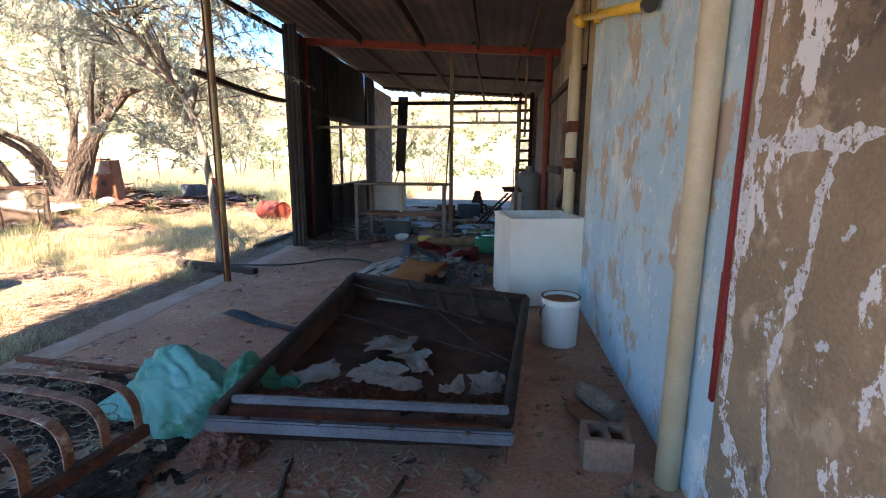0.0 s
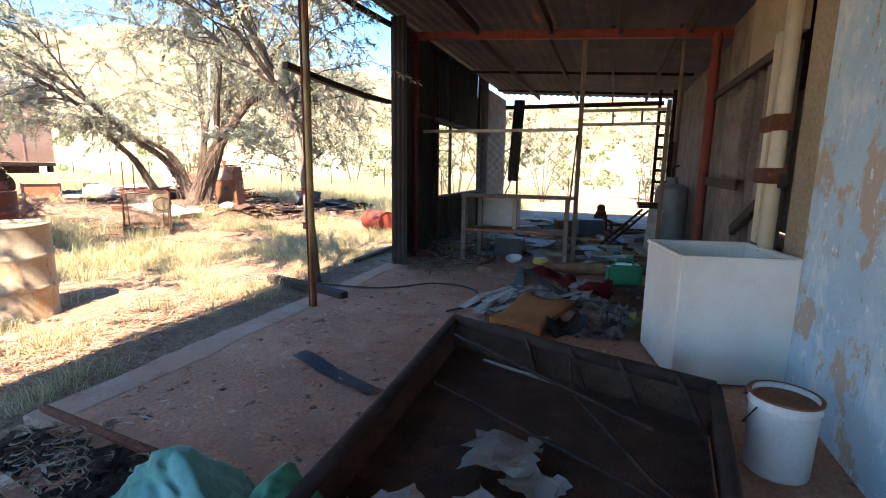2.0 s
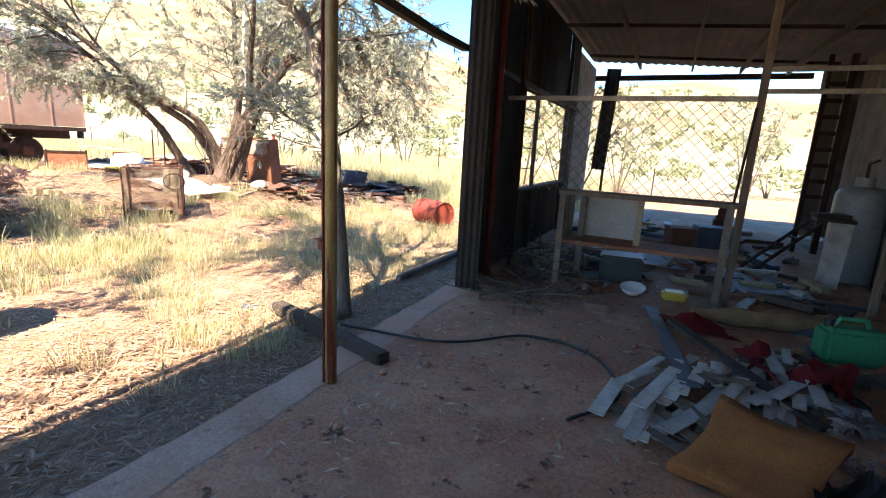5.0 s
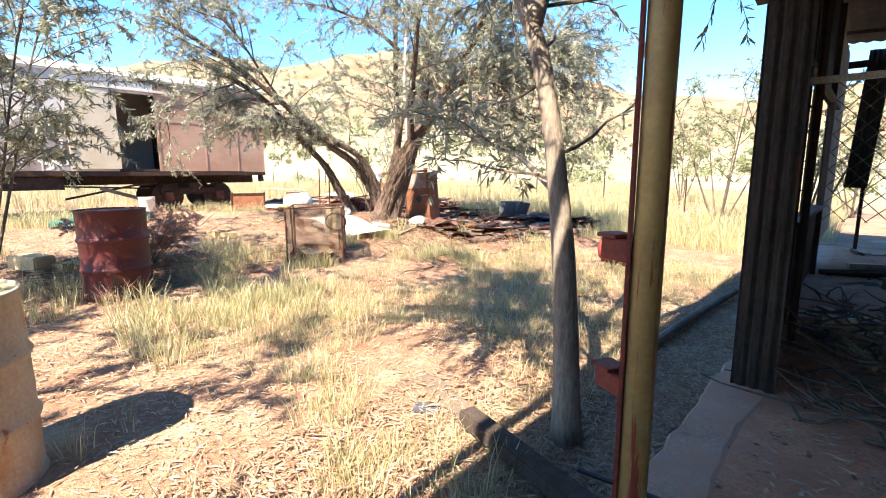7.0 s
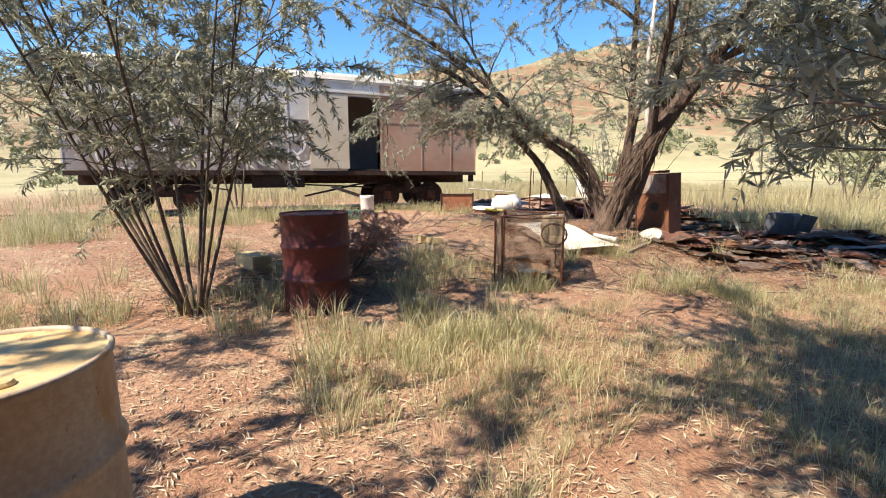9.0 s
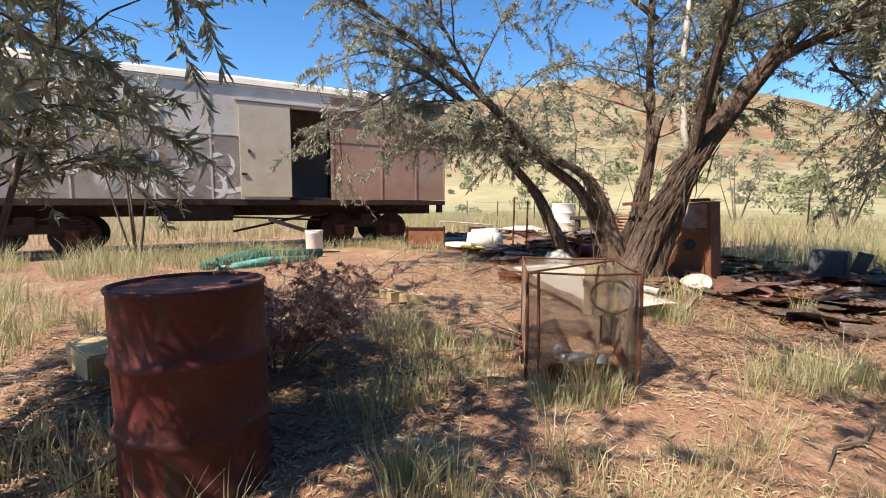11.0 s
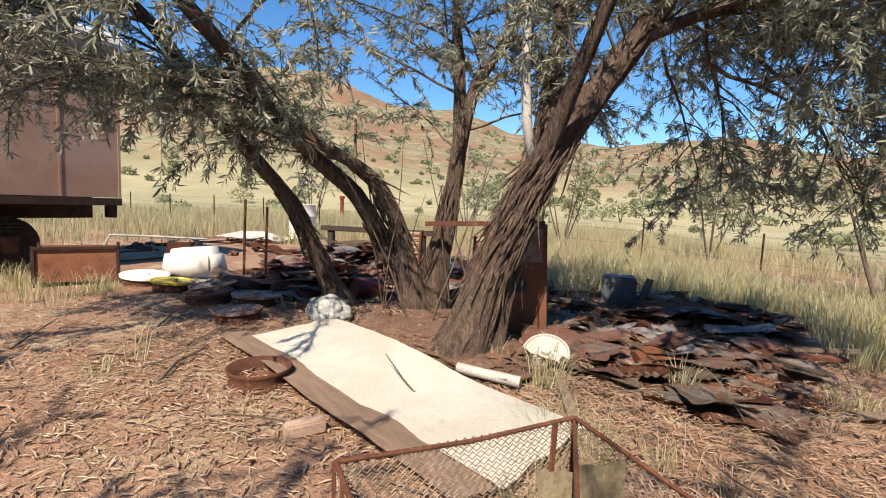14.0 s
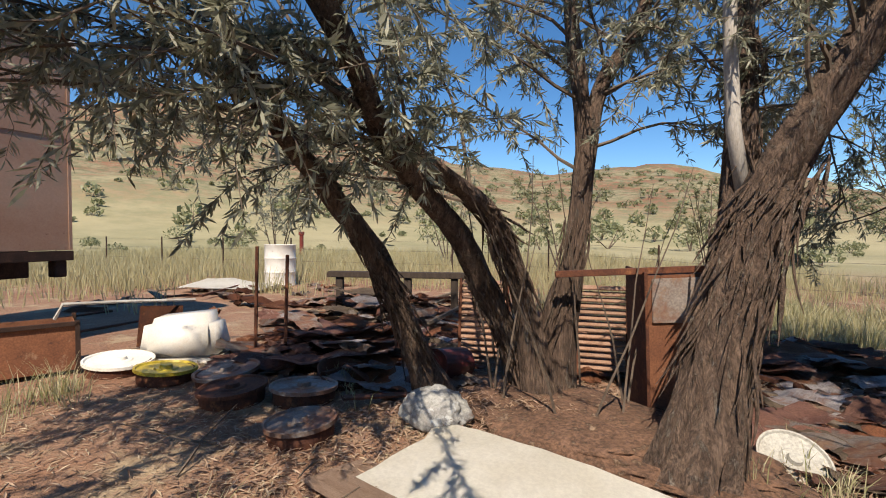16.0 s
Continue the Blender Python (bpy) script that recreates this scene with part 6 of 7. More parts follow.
    # stones and clods on the floor
    random.seed(9)
    for k in range(46):
        r = rnd(0.012, 0.035)
        bm = bmesh.new()
        bmesh.ops.create_icosphere(bm, subdivisions=1, radius=r)
        for v in bm.verts:
            v.co *= 1 + 0.4 * noise.noise(v.co * 60 + Vector((k, 0, 0)))
            v.co.z *= 0.6
        simple("clod", bm, M_FLOOR, pose(rnd(-3.2, -0.6), rnd(3.2, 8.5), SLAB + r * 0.3), "small clod of dry red dirt", "clod", "clods on the floor")


def catmull(pts, n=6):
    out = []
    for i in range(len(pts) - 1):
        a, b, c, d = [Vector(pts[max(0, min(len(pts) - 1, j))]) for j in (i - 1, i, i + 1, i + 2)]
        for k in range(n):
            t = k / n
            out.append(tuple(0.5 * ((2 * b) + (c - a) * t + (2 * a - 5 * b + 4 * c - d) * t * t + (3 * b - a - 3 * c + d) * t ** 3)))
    return out + [tuple(pts[-1])]


def pail(at, mat, fill, label, r=0.155, h=0.42, tip=0):
    ob = base("bucket", pose(*at, tip, 0, 30), label, "bucket")
    part("body", lathe([(0, 0.005), (r * 0.93, 0.005), (r * 0.95, 0.02), (r, h - 0.06), (r + 0.008, h - 0.05), (r, h - 0.04), (r + 0.008, h), (r - 0.004, h), (r - 0.012, h - 0.08), (r * 0.9, 0.05)], 30), mat, ob, smooth=True)
    part("rim", lathe([(r - 0.006, h - 0.002), (r + 0.011, h - 0.004), (r + 0.012, h + 0.006), (r - 0.008, h + 0.006)], 30), fill, ob, "worn rim")
    part("contents", lathe([(0, h - 0.03), (r * 0.5, h - 0.02), (r - 0.01, h - 0.025)], 20), fill, ob, "rust-brown contents")
    part("handle", tubed([(r + 0.005, 0, h - 0.05), (r + 0.02, 0.05, h - 0.14), (r * 0.6, r * 0.95, h - 0.22), (-r * 0.6, r * 0.95, h - 0.22), (-r - 0.02, 0.05, h - 0.14), (-r - 0.005, 0, h - 0.05)], 0.004, 5), M_DARKRUST, ob)
    return ob


M_LITTERPALE = surface("curled_bark", (0.4, 0.3, 0.22), (0.28, 0.18, 0.12), 9, 0.9, 0, 60, 0.4, 0.002, vary=0.3)
M_PANEL = surface("stained_white_panel", (0.5, 0.49, 0.45), (0.4, 0.38, 0.34), 3, 0.7, 0, 50, 0.2, 0.002, [((0.22, 0.13, 0.08), 3, 0.58, 0.7)])
M_PINK = surface("faded_printed_paper", (0.42, 0.3, 0.32), (0.35, 0.33, 0.33), 9, 0.9, 0, 50, 0.2, 0.002, [((0.3, 0.08, 0.1), 14, 0.56, 0.62)])
M_CARPET = surface("brown_carpet", (0.3, 0.16, 0.075), (0.2, 0.1, 0.05), 6, 0.95, 0, 120, 0.5, 0.003, [((0.36, 0.25, 0.16), 9, 0.58, 0.68)])
M_YELLOWRAG = surface("yellow_rag", (0.45, 0.33, 0.1), (0.35, 0.25, 0.08), 5, 0.95, 0, 80, 0.3, 0.003)
verandah_things()


# ---- yard things ----
def gpose(x, y, dz=0.0, rx=0, ry=0, rz=0):
    return pose(x, y, ground_z(x, y) + dz, rx, ry, rz)


def wire_cage():
    z0 = ground_z(-9.7, 8.7) - 0.02
    zt = 0.88
    c = [Vector(p) for p in ((-9.55, 8.03, 0), (-9.08, 8.72, 0), (-9.86, 9.33, 0), (-10.38, 8.66, 0))]
    ob = base("wire_cage", Matrix.Identity(4), "rusty steel-framed cage of sagging wire netting on the ground", "cage")
    for i, p in enumerate(c):
        q = c[(i + 1) % 4]
        part("post", tubed([p + Vector((0, 0, z0)), p + Vector((0.01, 0, 0.5)), p + Vector((0, 0, zt))], 0.013, 7), M_RUST, ob)
        part("rail", tubed([p + Vector((0, 0, zt)), p.lerp(q, 0.5) + Vector((0, 0, zt - 0.015)), q + Vector((0, 0, zt))], 0.008, 7), M_RUST, ob)
        bm = mesh_panel(bmesh.new(), (p + Vector((0, 0, z0 + 0.02)), q + Vector((0, 0, z0 + 0.02)), q + Vector((0, 0, zt)), p + Vector((0, 0, zt))), 28, 32, 0.0028)
        part("netting", bm, M_MESH, ob, "rusty wire netting")
        part("post", tubed([p.lerp(q, 0.12) + Vector((0, 0, z0)), p.lerp(q, 0.1) + Vector((0, 0, zt))], 0.012, 6), M_RUST, ob)
        bm = warped(0.5, 0.16, 8, 4, 0.08, i, 0.004, 0.2)
        d = q - p
        bmesh.ops.transform(bm, matrix=Matrix.Translation(p.lerp(q, 0.5) + Vector((0, 0, z0 + 0.07))) @ Matrix.Rotation(math.atan2(d.y, d.x), 4, "Z") @ Matrix.Rotation(radians(80), 4, "X"), verts=bm.verts)
        part("skirt", bm, M_RUSTORANGE, ob, "brown fibrous skirt at the foot")
    part("diagonal", tubed([c[0] + Vector((0, 0, zt)), c[2] + Vector((0, 0, zt - 0.02))], 0.008, 6), M_RUST, ob)
    part("ring", tubed([(-9.5 + 0.14 * math.cos(t * 0.4), 8.9 + 0.1 * math.cos(t * 0.4), 0.62 + 0.14 * math.sin(t * 0.4)) for t in range(17)], 0.012, 6), M_DARKRUST, ob)
    for x, y, w in ((-9.6, 8.6, 0.14), (-9.45, 8.75, 0.1), (-9.75, 8.55, 0.08)):
        simple("bottle", tubed([(-w, 0, 0.035), (w * 0.6, 0, 0.035), (w * 0.8, 0, 0.02), (w, 0, 0.02)], [0.035, 0.035, 0.014, 0.014], 12), M_WHITE, gpose(x, y, 0.06, 0, 0, rnd(0, 180)), "white plastic bottle inside the cage", "bottle", "bottles in the cage", True)
    rough_sheet("board_scrap", (-9.75, 9.05, 0.62), (0.3, 0.45), M_BOARD, "pale board leaning in the cage", "board", 40, (78, 0), 3, 0.03, 0.1)


def disc(at, r, mat, label, tip=(0, 0), name="round_plate", hub=True, turn=None):
    ob = base(name, pose(*at, tip[0], tip[1], rnd(0, 180) if turn is None else turn), label, "lid", "round lids on the ground")
    part("plate", lathe([(0, 0.02), (r * 0.35, 0.022), (r * 0.4, 0.012), (r * 0.9, 0.014), (r * 0.94, 0.03), (r, 0.03), (r, 0.0), (0, 0.0)], 32), mat, ob, smooth=False)
    if hub:
        part("hub", lathe([(0, 0.05), (r * 0.18, 0.05), (r * 0.22, 0.021)], 16), mat, ob)
    return ob


def wheel_rim(at, r, mat, label, tip=(0, 0)):
    ob = base("wheel_rim", pose(*at, tip[0], tip[1], rnd(0, 180)), label, "wheel rim")
    part("rim", lathe([(r * 0.75, 0.02), (r * 0.8, 0.06), (r * 0.85, 0.07), (r, 0.13), (r + 0.012, 0.13), (r, 0.1), (r * 0.92, 0.06), (r, 0.02), (r + 0.012, 0), (r * 0.75, 0.0)], 32), mat, ob, smooth=True)
    part("plate", lathe([(r * 0.12, 0.03), (r * 0.3, 0.05), (r * 0.78, 0.03)], 24), mat, ob)
    return ob


M_PINKBOARD = surface("bare_pinkish_board", (0.5, 0.36, 0.27), (0.4, 0.27, 0.2), 3, 0.85, 0, 60, 0.3, 0.002, [((0.28, 0.17, 0.11), 4, 0.58, 0.7, (1, 5, 1))], (1, 6, 1))


def yard_things():
    wire_cage()
    # white boards before the tree
    b = base("board_stack", Matrix.Identity(4), "long white painted boards lying askew under the tree", "board")
    bm = warped(2.9, 0.85, 20, 6, 0.05, 3, 0.02, 0.02)
    part("board", bm, M_WSHEET, b, "white board with a yellow stain").matrix_basis = pose(-11.52, 10.58, 0.32, 3, 2.5, -17)
    bm = warped(3.0, 0.5, 20, 4, 0.05, 6, 0.02, 0.03)
    part("board", bm, M_PINKBOARD, b, "bare pinkish brown board").matrix_basis = pose(-11.75, 10.2, 0.275, -8, 2.5, -17)
    simple("post_offcut", boxed(-0.12, 0.12, -0.05, 0.05, 0, 0.08, 0.01), M_PINKBOARD, gpose(-11.5, 9.7, 0, 0, 0, 60), "short pale timber block on the ground", "timber")
    wheel_rim((-12.26, 10.02, ground_z(-12.26, 10.02) - 0.02), 0.22, M_RUST, "rusty wheel rim on a pale block before the boards")
    simple("stone", crumple(None, (0.27, 0.2, 0.17), 5.5, 0.2, 4), M_ROCK, gpose(-12.92, 11.5, 0.03), "large pale grey rock under the tree", "rock", smooth=True)
    # lids and rims left of the tree
    disc((-10.64, 11.86, ground_z(-10.64, 11.86) + 0.1), 0.21, M_PANEL, "round pale grey lid leaning at the trunk", (34, 0), turn=12)
    for x, y, r, mat, lab in ((-16.35, 11.55, 0.31, M_WSHEET, "round white enamel lid on the ground"), (-15.7, 11.55, 0.27, M_YELLOWLID, "round yellow lid on the ground"), (-15.15, 11.75, 0.3, M_OLDTIN, "round grey lid on the ground"),
                              (-14.15, 11.6, 0.28, M_OLDTIN, "grey wheel disc on the ground"), (-14.68, 11.35, 0.28, M_RUST, "rusty wheel disc on the ground"), (-13.72, 11.0, 0.25, M_OLDTIN, "grey wheel disc on the ground")):
        disc((x, y, ground_z(x, y) + 0.1), r, mat, lab, (rnd(-5, 5), rnd(-5, 5)))
        simple("drum_stub", lathe([(r * 0.9, 0), (r * 0.92, 0.05), (r * 0.9, 0.1), (r * 0.86, 0.1), (r * 0.86, 0.0)], 24), M_RUST, gpose(x, y, 0.0), "low rusty ring under a lid", "ring")
    wheel_rim((-14.1, 12.1, ground_z(-14.1, 12.1)), 0.25, M_RUST, "rusty wheel rim by the junk heap", (20, 0))
    simple("oil_tin", lathe([(0, 0), (0.15, 0), (0.15, 0.4), (0.135, 0.4), (0.13, 0.36), (0, 0.36)], 24), M_DRUM_RED, gpose(-13.1, 12.65, 0.16, 82, 0, -20), "red rusty tin lying by the trunk", "tin", smooth=False)
    # rust bin, white tub, small plates
    bn = base("steel_bin", pose(-17.15, 11.1, ground_z(-17.1, 11.1), 0, 0, 62), "open rusty steel bin with angle-iron corners", "bin")
    for x0, x1, y0, y1 in ((-0.45, 0.45, -0.28, -0.27), (-0.45, 0.45, 0.27, 0.28), (-0.45, -0.44, -0.27, 0.27), (0.44, 0.45, -0.27, 0.27)):
        part("side", boxed(x0, x1, y0, y1, 0.05, 0.5, 0.002), M_RUSTORANGE, bn)
    for x, y in ((-0.46, -0.29), (0.46, -0.29), (0.46, 0.29), (-0.46, 0.29)):
        part("corner_post", boxed(x - 0.02, x + 0.02, y - 0.02, y + 0.02, 0, 0.54, 0.003), M_DARKRUST, bn)
    part("rim", boxed(-0.48, 0.48, -0.31, -0.27, 0.49, 0.53, 0.003), M_DARKRUST, bn)
    part("bottom", boxed(-0.44, 0.44, -0.27, 0.27, 0.05, 0.06), M_RUST, bn)
    part("handle", tubed([(0.3, 0.2, 0.5), (0.36, 0.1, 0.66), (0.9, 0.3, 0.62), (1.7, 0.5, 0.55)], 0.02, 6), M_SLAT, bn)
    tub = base("plastic_tub", pose(-16.25, 12.25, ground_z(-16.2, 12.2), 0, 0, 30), "white moulded plastic tub tipped upside down", "tub")
    bm = boxed(-0.42, 0.42, -0.32, 0.32, 0, 0.5, 0.1)
    for v in bm.verts:
        k = 1 - 0.18 * v.co.z / 0.5
        v.co = Vector((v.co.x * k + 0.03 * noise.noise(v.co * 4), v.co.y * k, v.co.z + 0.05 * noise.noise(v.co * 3)))
    part("shell", bm, M_WHITE, tub, smooth=True)
    part("rim", boxed(-0.45, 0.45, -0.35, 0.35, -0.01, 0.05, 0.02), M_WHITE, tub)
    rough_sheet("tin_sheet", (-17.0, 12.5, 0.55), (0.5, 0.5), M_RUST, "rusty tin plate leaning by the tub", "sheet", 30, (75, 0), 3, 0.03)
    rough_sheet("tin_sheet", (-20.6, 17.2, 0.45), (1.9, 1.3), M_WSHEET, "pale sheet lying on the far heap", "sheet", 20, (3, 4), 3, 0.08)
    drum("oil_drum", (-20.3, 18.6, 0.3), 10, M_WHITE, M_WHITE, "white plastic drum standing at the far heap", 1.1, 0.4)
    # stakes
    for x, y, h in ((-15.6, 12.6, 1.25), (-15.3, 12.75, 1.15)):
        simple("stake", tubed([(0, 0, -0.05), (0.04, 0, h)], 0.02, 6), M_RUST, gpose(x, y), "thin rusty stake in the junk heap", "stake", "stakes")
    # bricks, blocks
    for x, y, rz, rx in ((-12.0, 7.95, 8, 0), (-11.78, 8.13, 65, 0), (-10.6, 5.45, 30, 0)):
        simple("hollow_block", hollow_block(0.28, 0.13, 0.11), M_BRICK, gpose(x, y, 0, rx, 0, rz), "yellow hollow clay block on the earth", "block", "clay blocks")
    simple("timber_block", boxed(-0.3, 0.3, -0.12, 0.12, 0, 0.2, 0.015), M_BRICK, gpose(-10.85, 5.22, 0, 0, 0, 20), "pale timber block behind the red drum", "timber")
    simple("timber_block", boxed(-0.25, 0.25, -0.1, 0.1, 0, 0.06, 0.01), M_BRICK, gpose(-8.6, 10.55, 0, 0, 0, -25), "pale flat block in the grass", "timber")
    pail((-17.3, 8.4, ground_z(-17.3, 8.4)), M_WHITE, M_WHITE, "white plastic bucket beside the railway van", 0.19, 0.5)
    roll = base("shade_cloth", Matrix.Identity(4), "long dark green roll of shade cloth on the ground", "cloth roll")
    part("roll", tubed([(-15.4, 6.1, 0.36), (-15.8, 6.9, 0.42), (-16.1, 7.6, 0.38), (-16.4, 8.3, 0.4)], [0.1, 0.16, 0.13, 0.08], 12), M_GREENROLL, roll, smooth=True)
    part("edge", tubed([(-15.2, 6.3, 0.33), (-15.6, 7.1, 0.36), (-16.0, 8.0, 0.34)], [0.05, 0.09, 0.05], 8), M_TARP, roll, smooth=True)
    # upright rusty box and radiator grilles by the trunk
    rb = base("rusty_locker", pose(-11.2, 12.7, ground_z(-11.2, 12.7), 2, -3, 15), "tall rusty steel locker leaning behind the trunk", "locker")
    part("body", boxed(-0.32, 0.32, -0.25, 0.25, 0, 1.22, 0.01), M_RUSTORANGE, rb)
    part("panel", boxed(-0.28, 0.28, -0.27, -0.253, 0.85, 1.2, 0.005), M_OLDTIN, rb, "pale tin upper panel")
    # no opening cut: a black disc gives the hole's dark inside by colour
    part("hole", lathe([(0, 0), (0.07, 0), (0.08, 0.006)], 16, m=pose(0.05, -0.256, 0.6, 90)), M_BLACK, rb)
    part("edge", boxed(-0.335, -0.31, -0.27, 0.26, 0, 1.25, 0.004), M_RUST, rb)
    part("bar", boxed(-1.0, 0.3, -0.22, -0.17, 1.23, 1.28, 0.004), M_RUST, rb)
    for x, y, rz in ((-13.0, 13.0, 10), (-11.85, 13.35, 5)):
        g = base("grille", pose(x, y, ground_z(x, y), -8, 0, rz), "rusty slatted metal grille standing by the trunk", "grille", "slatted grilles")
        part("frame", boxed(-0.26, -0.23, -0.04, 0.04, 0, 0.95, 0.004), M_RUST, g)
        part("frame", boxed(0.23, 0.26, -0.04, 0.04, 0, 0.95, 0.004), M_RUST, g)
        for k in range(14):
            part("slat", boxed(-0.23, 0.23, -0.035, 0.035, -0.004, 0.012, 0.002, pose(0, 0, 0.1 + 0.062 * k, 35)), M_OLDRUSTPALE, g)
    # flattened tin and board heap round the tree
    random.seed(52)
    mats = (M_OLDTIN, M_RUSTORANGE, M_RUST, M_OLDTIN, M_WOOD, M_RUST)
    names = (("tin_sheet", "flattened pale tin sheet"), ("tin_sheet", "flattened rusty tin sheet"), ("tin_sheet", "dark rusty iron sheet"), ("tin_sheet", "flattened pale tin sheet"), ("board", "grey weathered board"), ("iron_bar", "rusty iron strip"))
    zones = ((-10.3, -8.3, 12.3, 16.5, 60, 0.06), (-16.3, -13.2, 12.6, 17.5, 70, 0.45), (-15.0, -13.0, 11.8, 13.2, 14, 0.1), (-22, -16.5, 13.5, 19, 34, 0.15), (-13, -10.6, 13.2, 17, 40, 0.25), (-10.7, -9.3, 11.6, 12.6, 8, 0.02))
    for x0, x1, y0, y1, n, hh in zones:
        cx, cy = (x0 + x1) / 2, (y0 + y1) / 2
        for k in range(n):
            x, y = rnd(x0, x1), rnd(y0, y1)
            j = int(rnd(0, 6))
            fall = max(0, 1 - math.hypot((x - cx) / (x1 - x0) * 1.9, (y - cy) / (y1 - y0) * 1.9))
            z = ground_z(x, y) + 0.02 + hh * fall * rnd(0.2, 1)
            if names[j][0] == "tin_sheet":
                if k % 4 == 0:
                    bm = corrugated(rnd(0.3, 0.75), rnd(0.4, 0.95), 0.076, 0.009, 0.03, k, 6)
                    ob = simple("corrugated_sheet", bm, mats[j], pose(x, y, z, 90 + rnd(-7, 7), rnd(-6, 6), rnd(0, 180)), names[j][1].replace("sheet", "corrugated sheet") + " in the junk heap", "sheet", "sheets in the junk heap")
                else:
                    rough_sheet("tin_sheet", (x, y, z), (rnd(0.2, 0.75), rnd(0.15, 0.5)), mats[j], names[j][1] + " in the junk heap", "sheet", rnd(0, 180), (rnd(-9, 9), rnd(-9, 9)), k, 0.12, 0.12, 0.004, "sheets in the junk heap")
            else:
                w = rnd(0.35, 1.0)
                simple(names[j][0], boxed(-w, w, -rnd(0.02, 0.07), rnd(0.02, 0.07), 0, rnd(0.015, 0.05), 0.003), mats[j], pose(x, y, z, rnd(-5, 5), rnd(-6, 6), rnd(0, 180)), names[j][1] + " in the junk heap", "scrap", "bars and boards in the junk heap")
    # broad layered sheets lying over one another
    shades = (M_OLDTIN, M_RUSTPINK, M_RUST, M_LAVENDER, M_RUSTORANGE, M_WOOD, M_RUSTPINK)
    words = ("pale grey tin", "pinkish rusted tin", "brown rusty iron", "pale lilac grey tin", "orange rusted tin", "split grey board", "pinkish rusted tin")
    for x0, x1, y0, y1, n, hh in ((-10.6, -9.2, 11.8, 13.4, 28, 0.1), (-10.2, -8.5, 13.0, 17.2, 50, 0.16), (-15.6, -13.4, 12.1, 14.0, 44, 0.3), (-17.0, -14.0, 13.8, 16.5, 50, 0.5), (-13.4, -11.4, 13.4, 16.0, 26, 0.35)):
        for k in range(n):
            x, y, j = rnd(x0, x1), rnd(y0, y1), int(rnd(0, 7))
            lift = max(0, 1 - math.hypot(2 * (x - x0) / (x1 - x0) - 1, 2 * (y - y0) / (y1 - y0) - 1) * 0.8)
            at = (x, y, ground_z(x, y) + 0.06 + hh * lift * rnd(0.3, 1))
            w = rnd(0.45, 1.15)
            rough_sheet("tin_sheet" if j != 5 else "board", at, (w, w * rnd(0.25, 0.55)), shades[j], words[j] + " sheet piled in the junk heap" if j != 5 else "split grey board piled in the junk heap", "sheet", rnd(-70, 50), (rnd(-11, 11), rnd(-9, 9)), k + int(x0 * 7), 0.09, 0.1, 0.006 if j != 5 else 0.02, "sheets piled in the junk heap", rnd(-0.02, 0.05))
    simple("can_pipe", tubed([(-11.14, 11.03, 0.3), (-10.62, 11.08, 0.27)], [0.04, 0.045], 14), M_PANEL, Matrix.Identity(4), "short white pipe lying at the board end", "pipe")
    trestle = base("old_trestle", pose(-15.3, 15.6, 0.45, 0, 0, 15), "dark timber trestle standing in the junk heap", "trestle")
    part("top", boxed(-1.2, 1.2, -0.1, 0.1, 0.5, 0.6, 0.01), M_DARKWOOD, trestle)
    for x in (-1.0, 0.2, 1.0):
        part("leg", boxed(x - 0.06, x + 0.06, -0.06, 0.06, -0.2, 0.5, 0.01), M_DARKWOOD, trestle)
    box_ = base("fuel_box", pose(-10.5, 15.4, ground_z(-10.5, 15.4), 0, 0, 10), "dented blue-grey metal box beyond the tree", "box")
    part("body", boxed(-0.25, 0.25, -0.2, 0.2, 0, 0.45, 0.03), M_BLUEBAR, box_)
    part("flap", boxed(-0.2, 0.2, -0.01, 0.01, 0, 0.35, 0.005, pose(0.35, 0, 0.1, 15, 10, 70)), M_BLUEBAR, box_)
    # dead sticks and branches on the earth
    random.seed(61)
    for k in range(26):
        x, y = (rnd(-14, -9.5), rnd(6.2, 9.6)) if k < 15 else (rnd(-10, -7.8), rnd(9, 13))
        z = ground_z(x, y) + 0.012
        a = rnd(0, math.tau)
        l = rnd(0.2, 0.9)
        bm = tubed([(0, 0, 0), (l * 0.4, 0.05 * l, 0.02), (l * 0.7, -0.03 * l, 0.03), (l, 0.02, 0.0)], [0.014, 0.012, 0.009, 0.004], 5)
        if k % 3 == 0:
            tube(bm, [(l * 0.4, 0.05 * l, 0.02), (l * 0.6, 0.25 * l, 0.06)], [0.008, 0.003], 4)
        simple("stick", bm, M_TWIG, pose(x, y, z, 0, 0, math.degrees(a)), "dead stick lying on the earth", "stick", "dead sticks")
    br = base("fallen_branch", Matrix.Identity(4), "forked dead branch lying on the earth", "branch")
    part("branch", tubed([(-13.9, 7.0, 0.36), (-13.2, 7.35, 0.36), (-12.6, 7.7, 0.3), (-12.25, 8.0, 0.3)], [0.012, 0.02, 0.028, 0.03], 6), M_TWIG, br)
    part("branch", tubed([(-12.9, 7.5, 0.33), (-12.5, 7.3, 0.4), (-12.1, 7.25, 0.3)], [0.015, 0.012, 0.006], 6), M_TWIG, br)
    # bark and root litter mound at the trunks
    bm = crumple(None, (1.5, 0.75, 0.16), 2.2, 0.12, 5)
    simple("litter_mound", bm, M_LITTERMOUND, pose(-12.0, 11.9, 0.2, 0, 0, -25), "low mound of bark litter round the trunks", "litter", smooth=True)


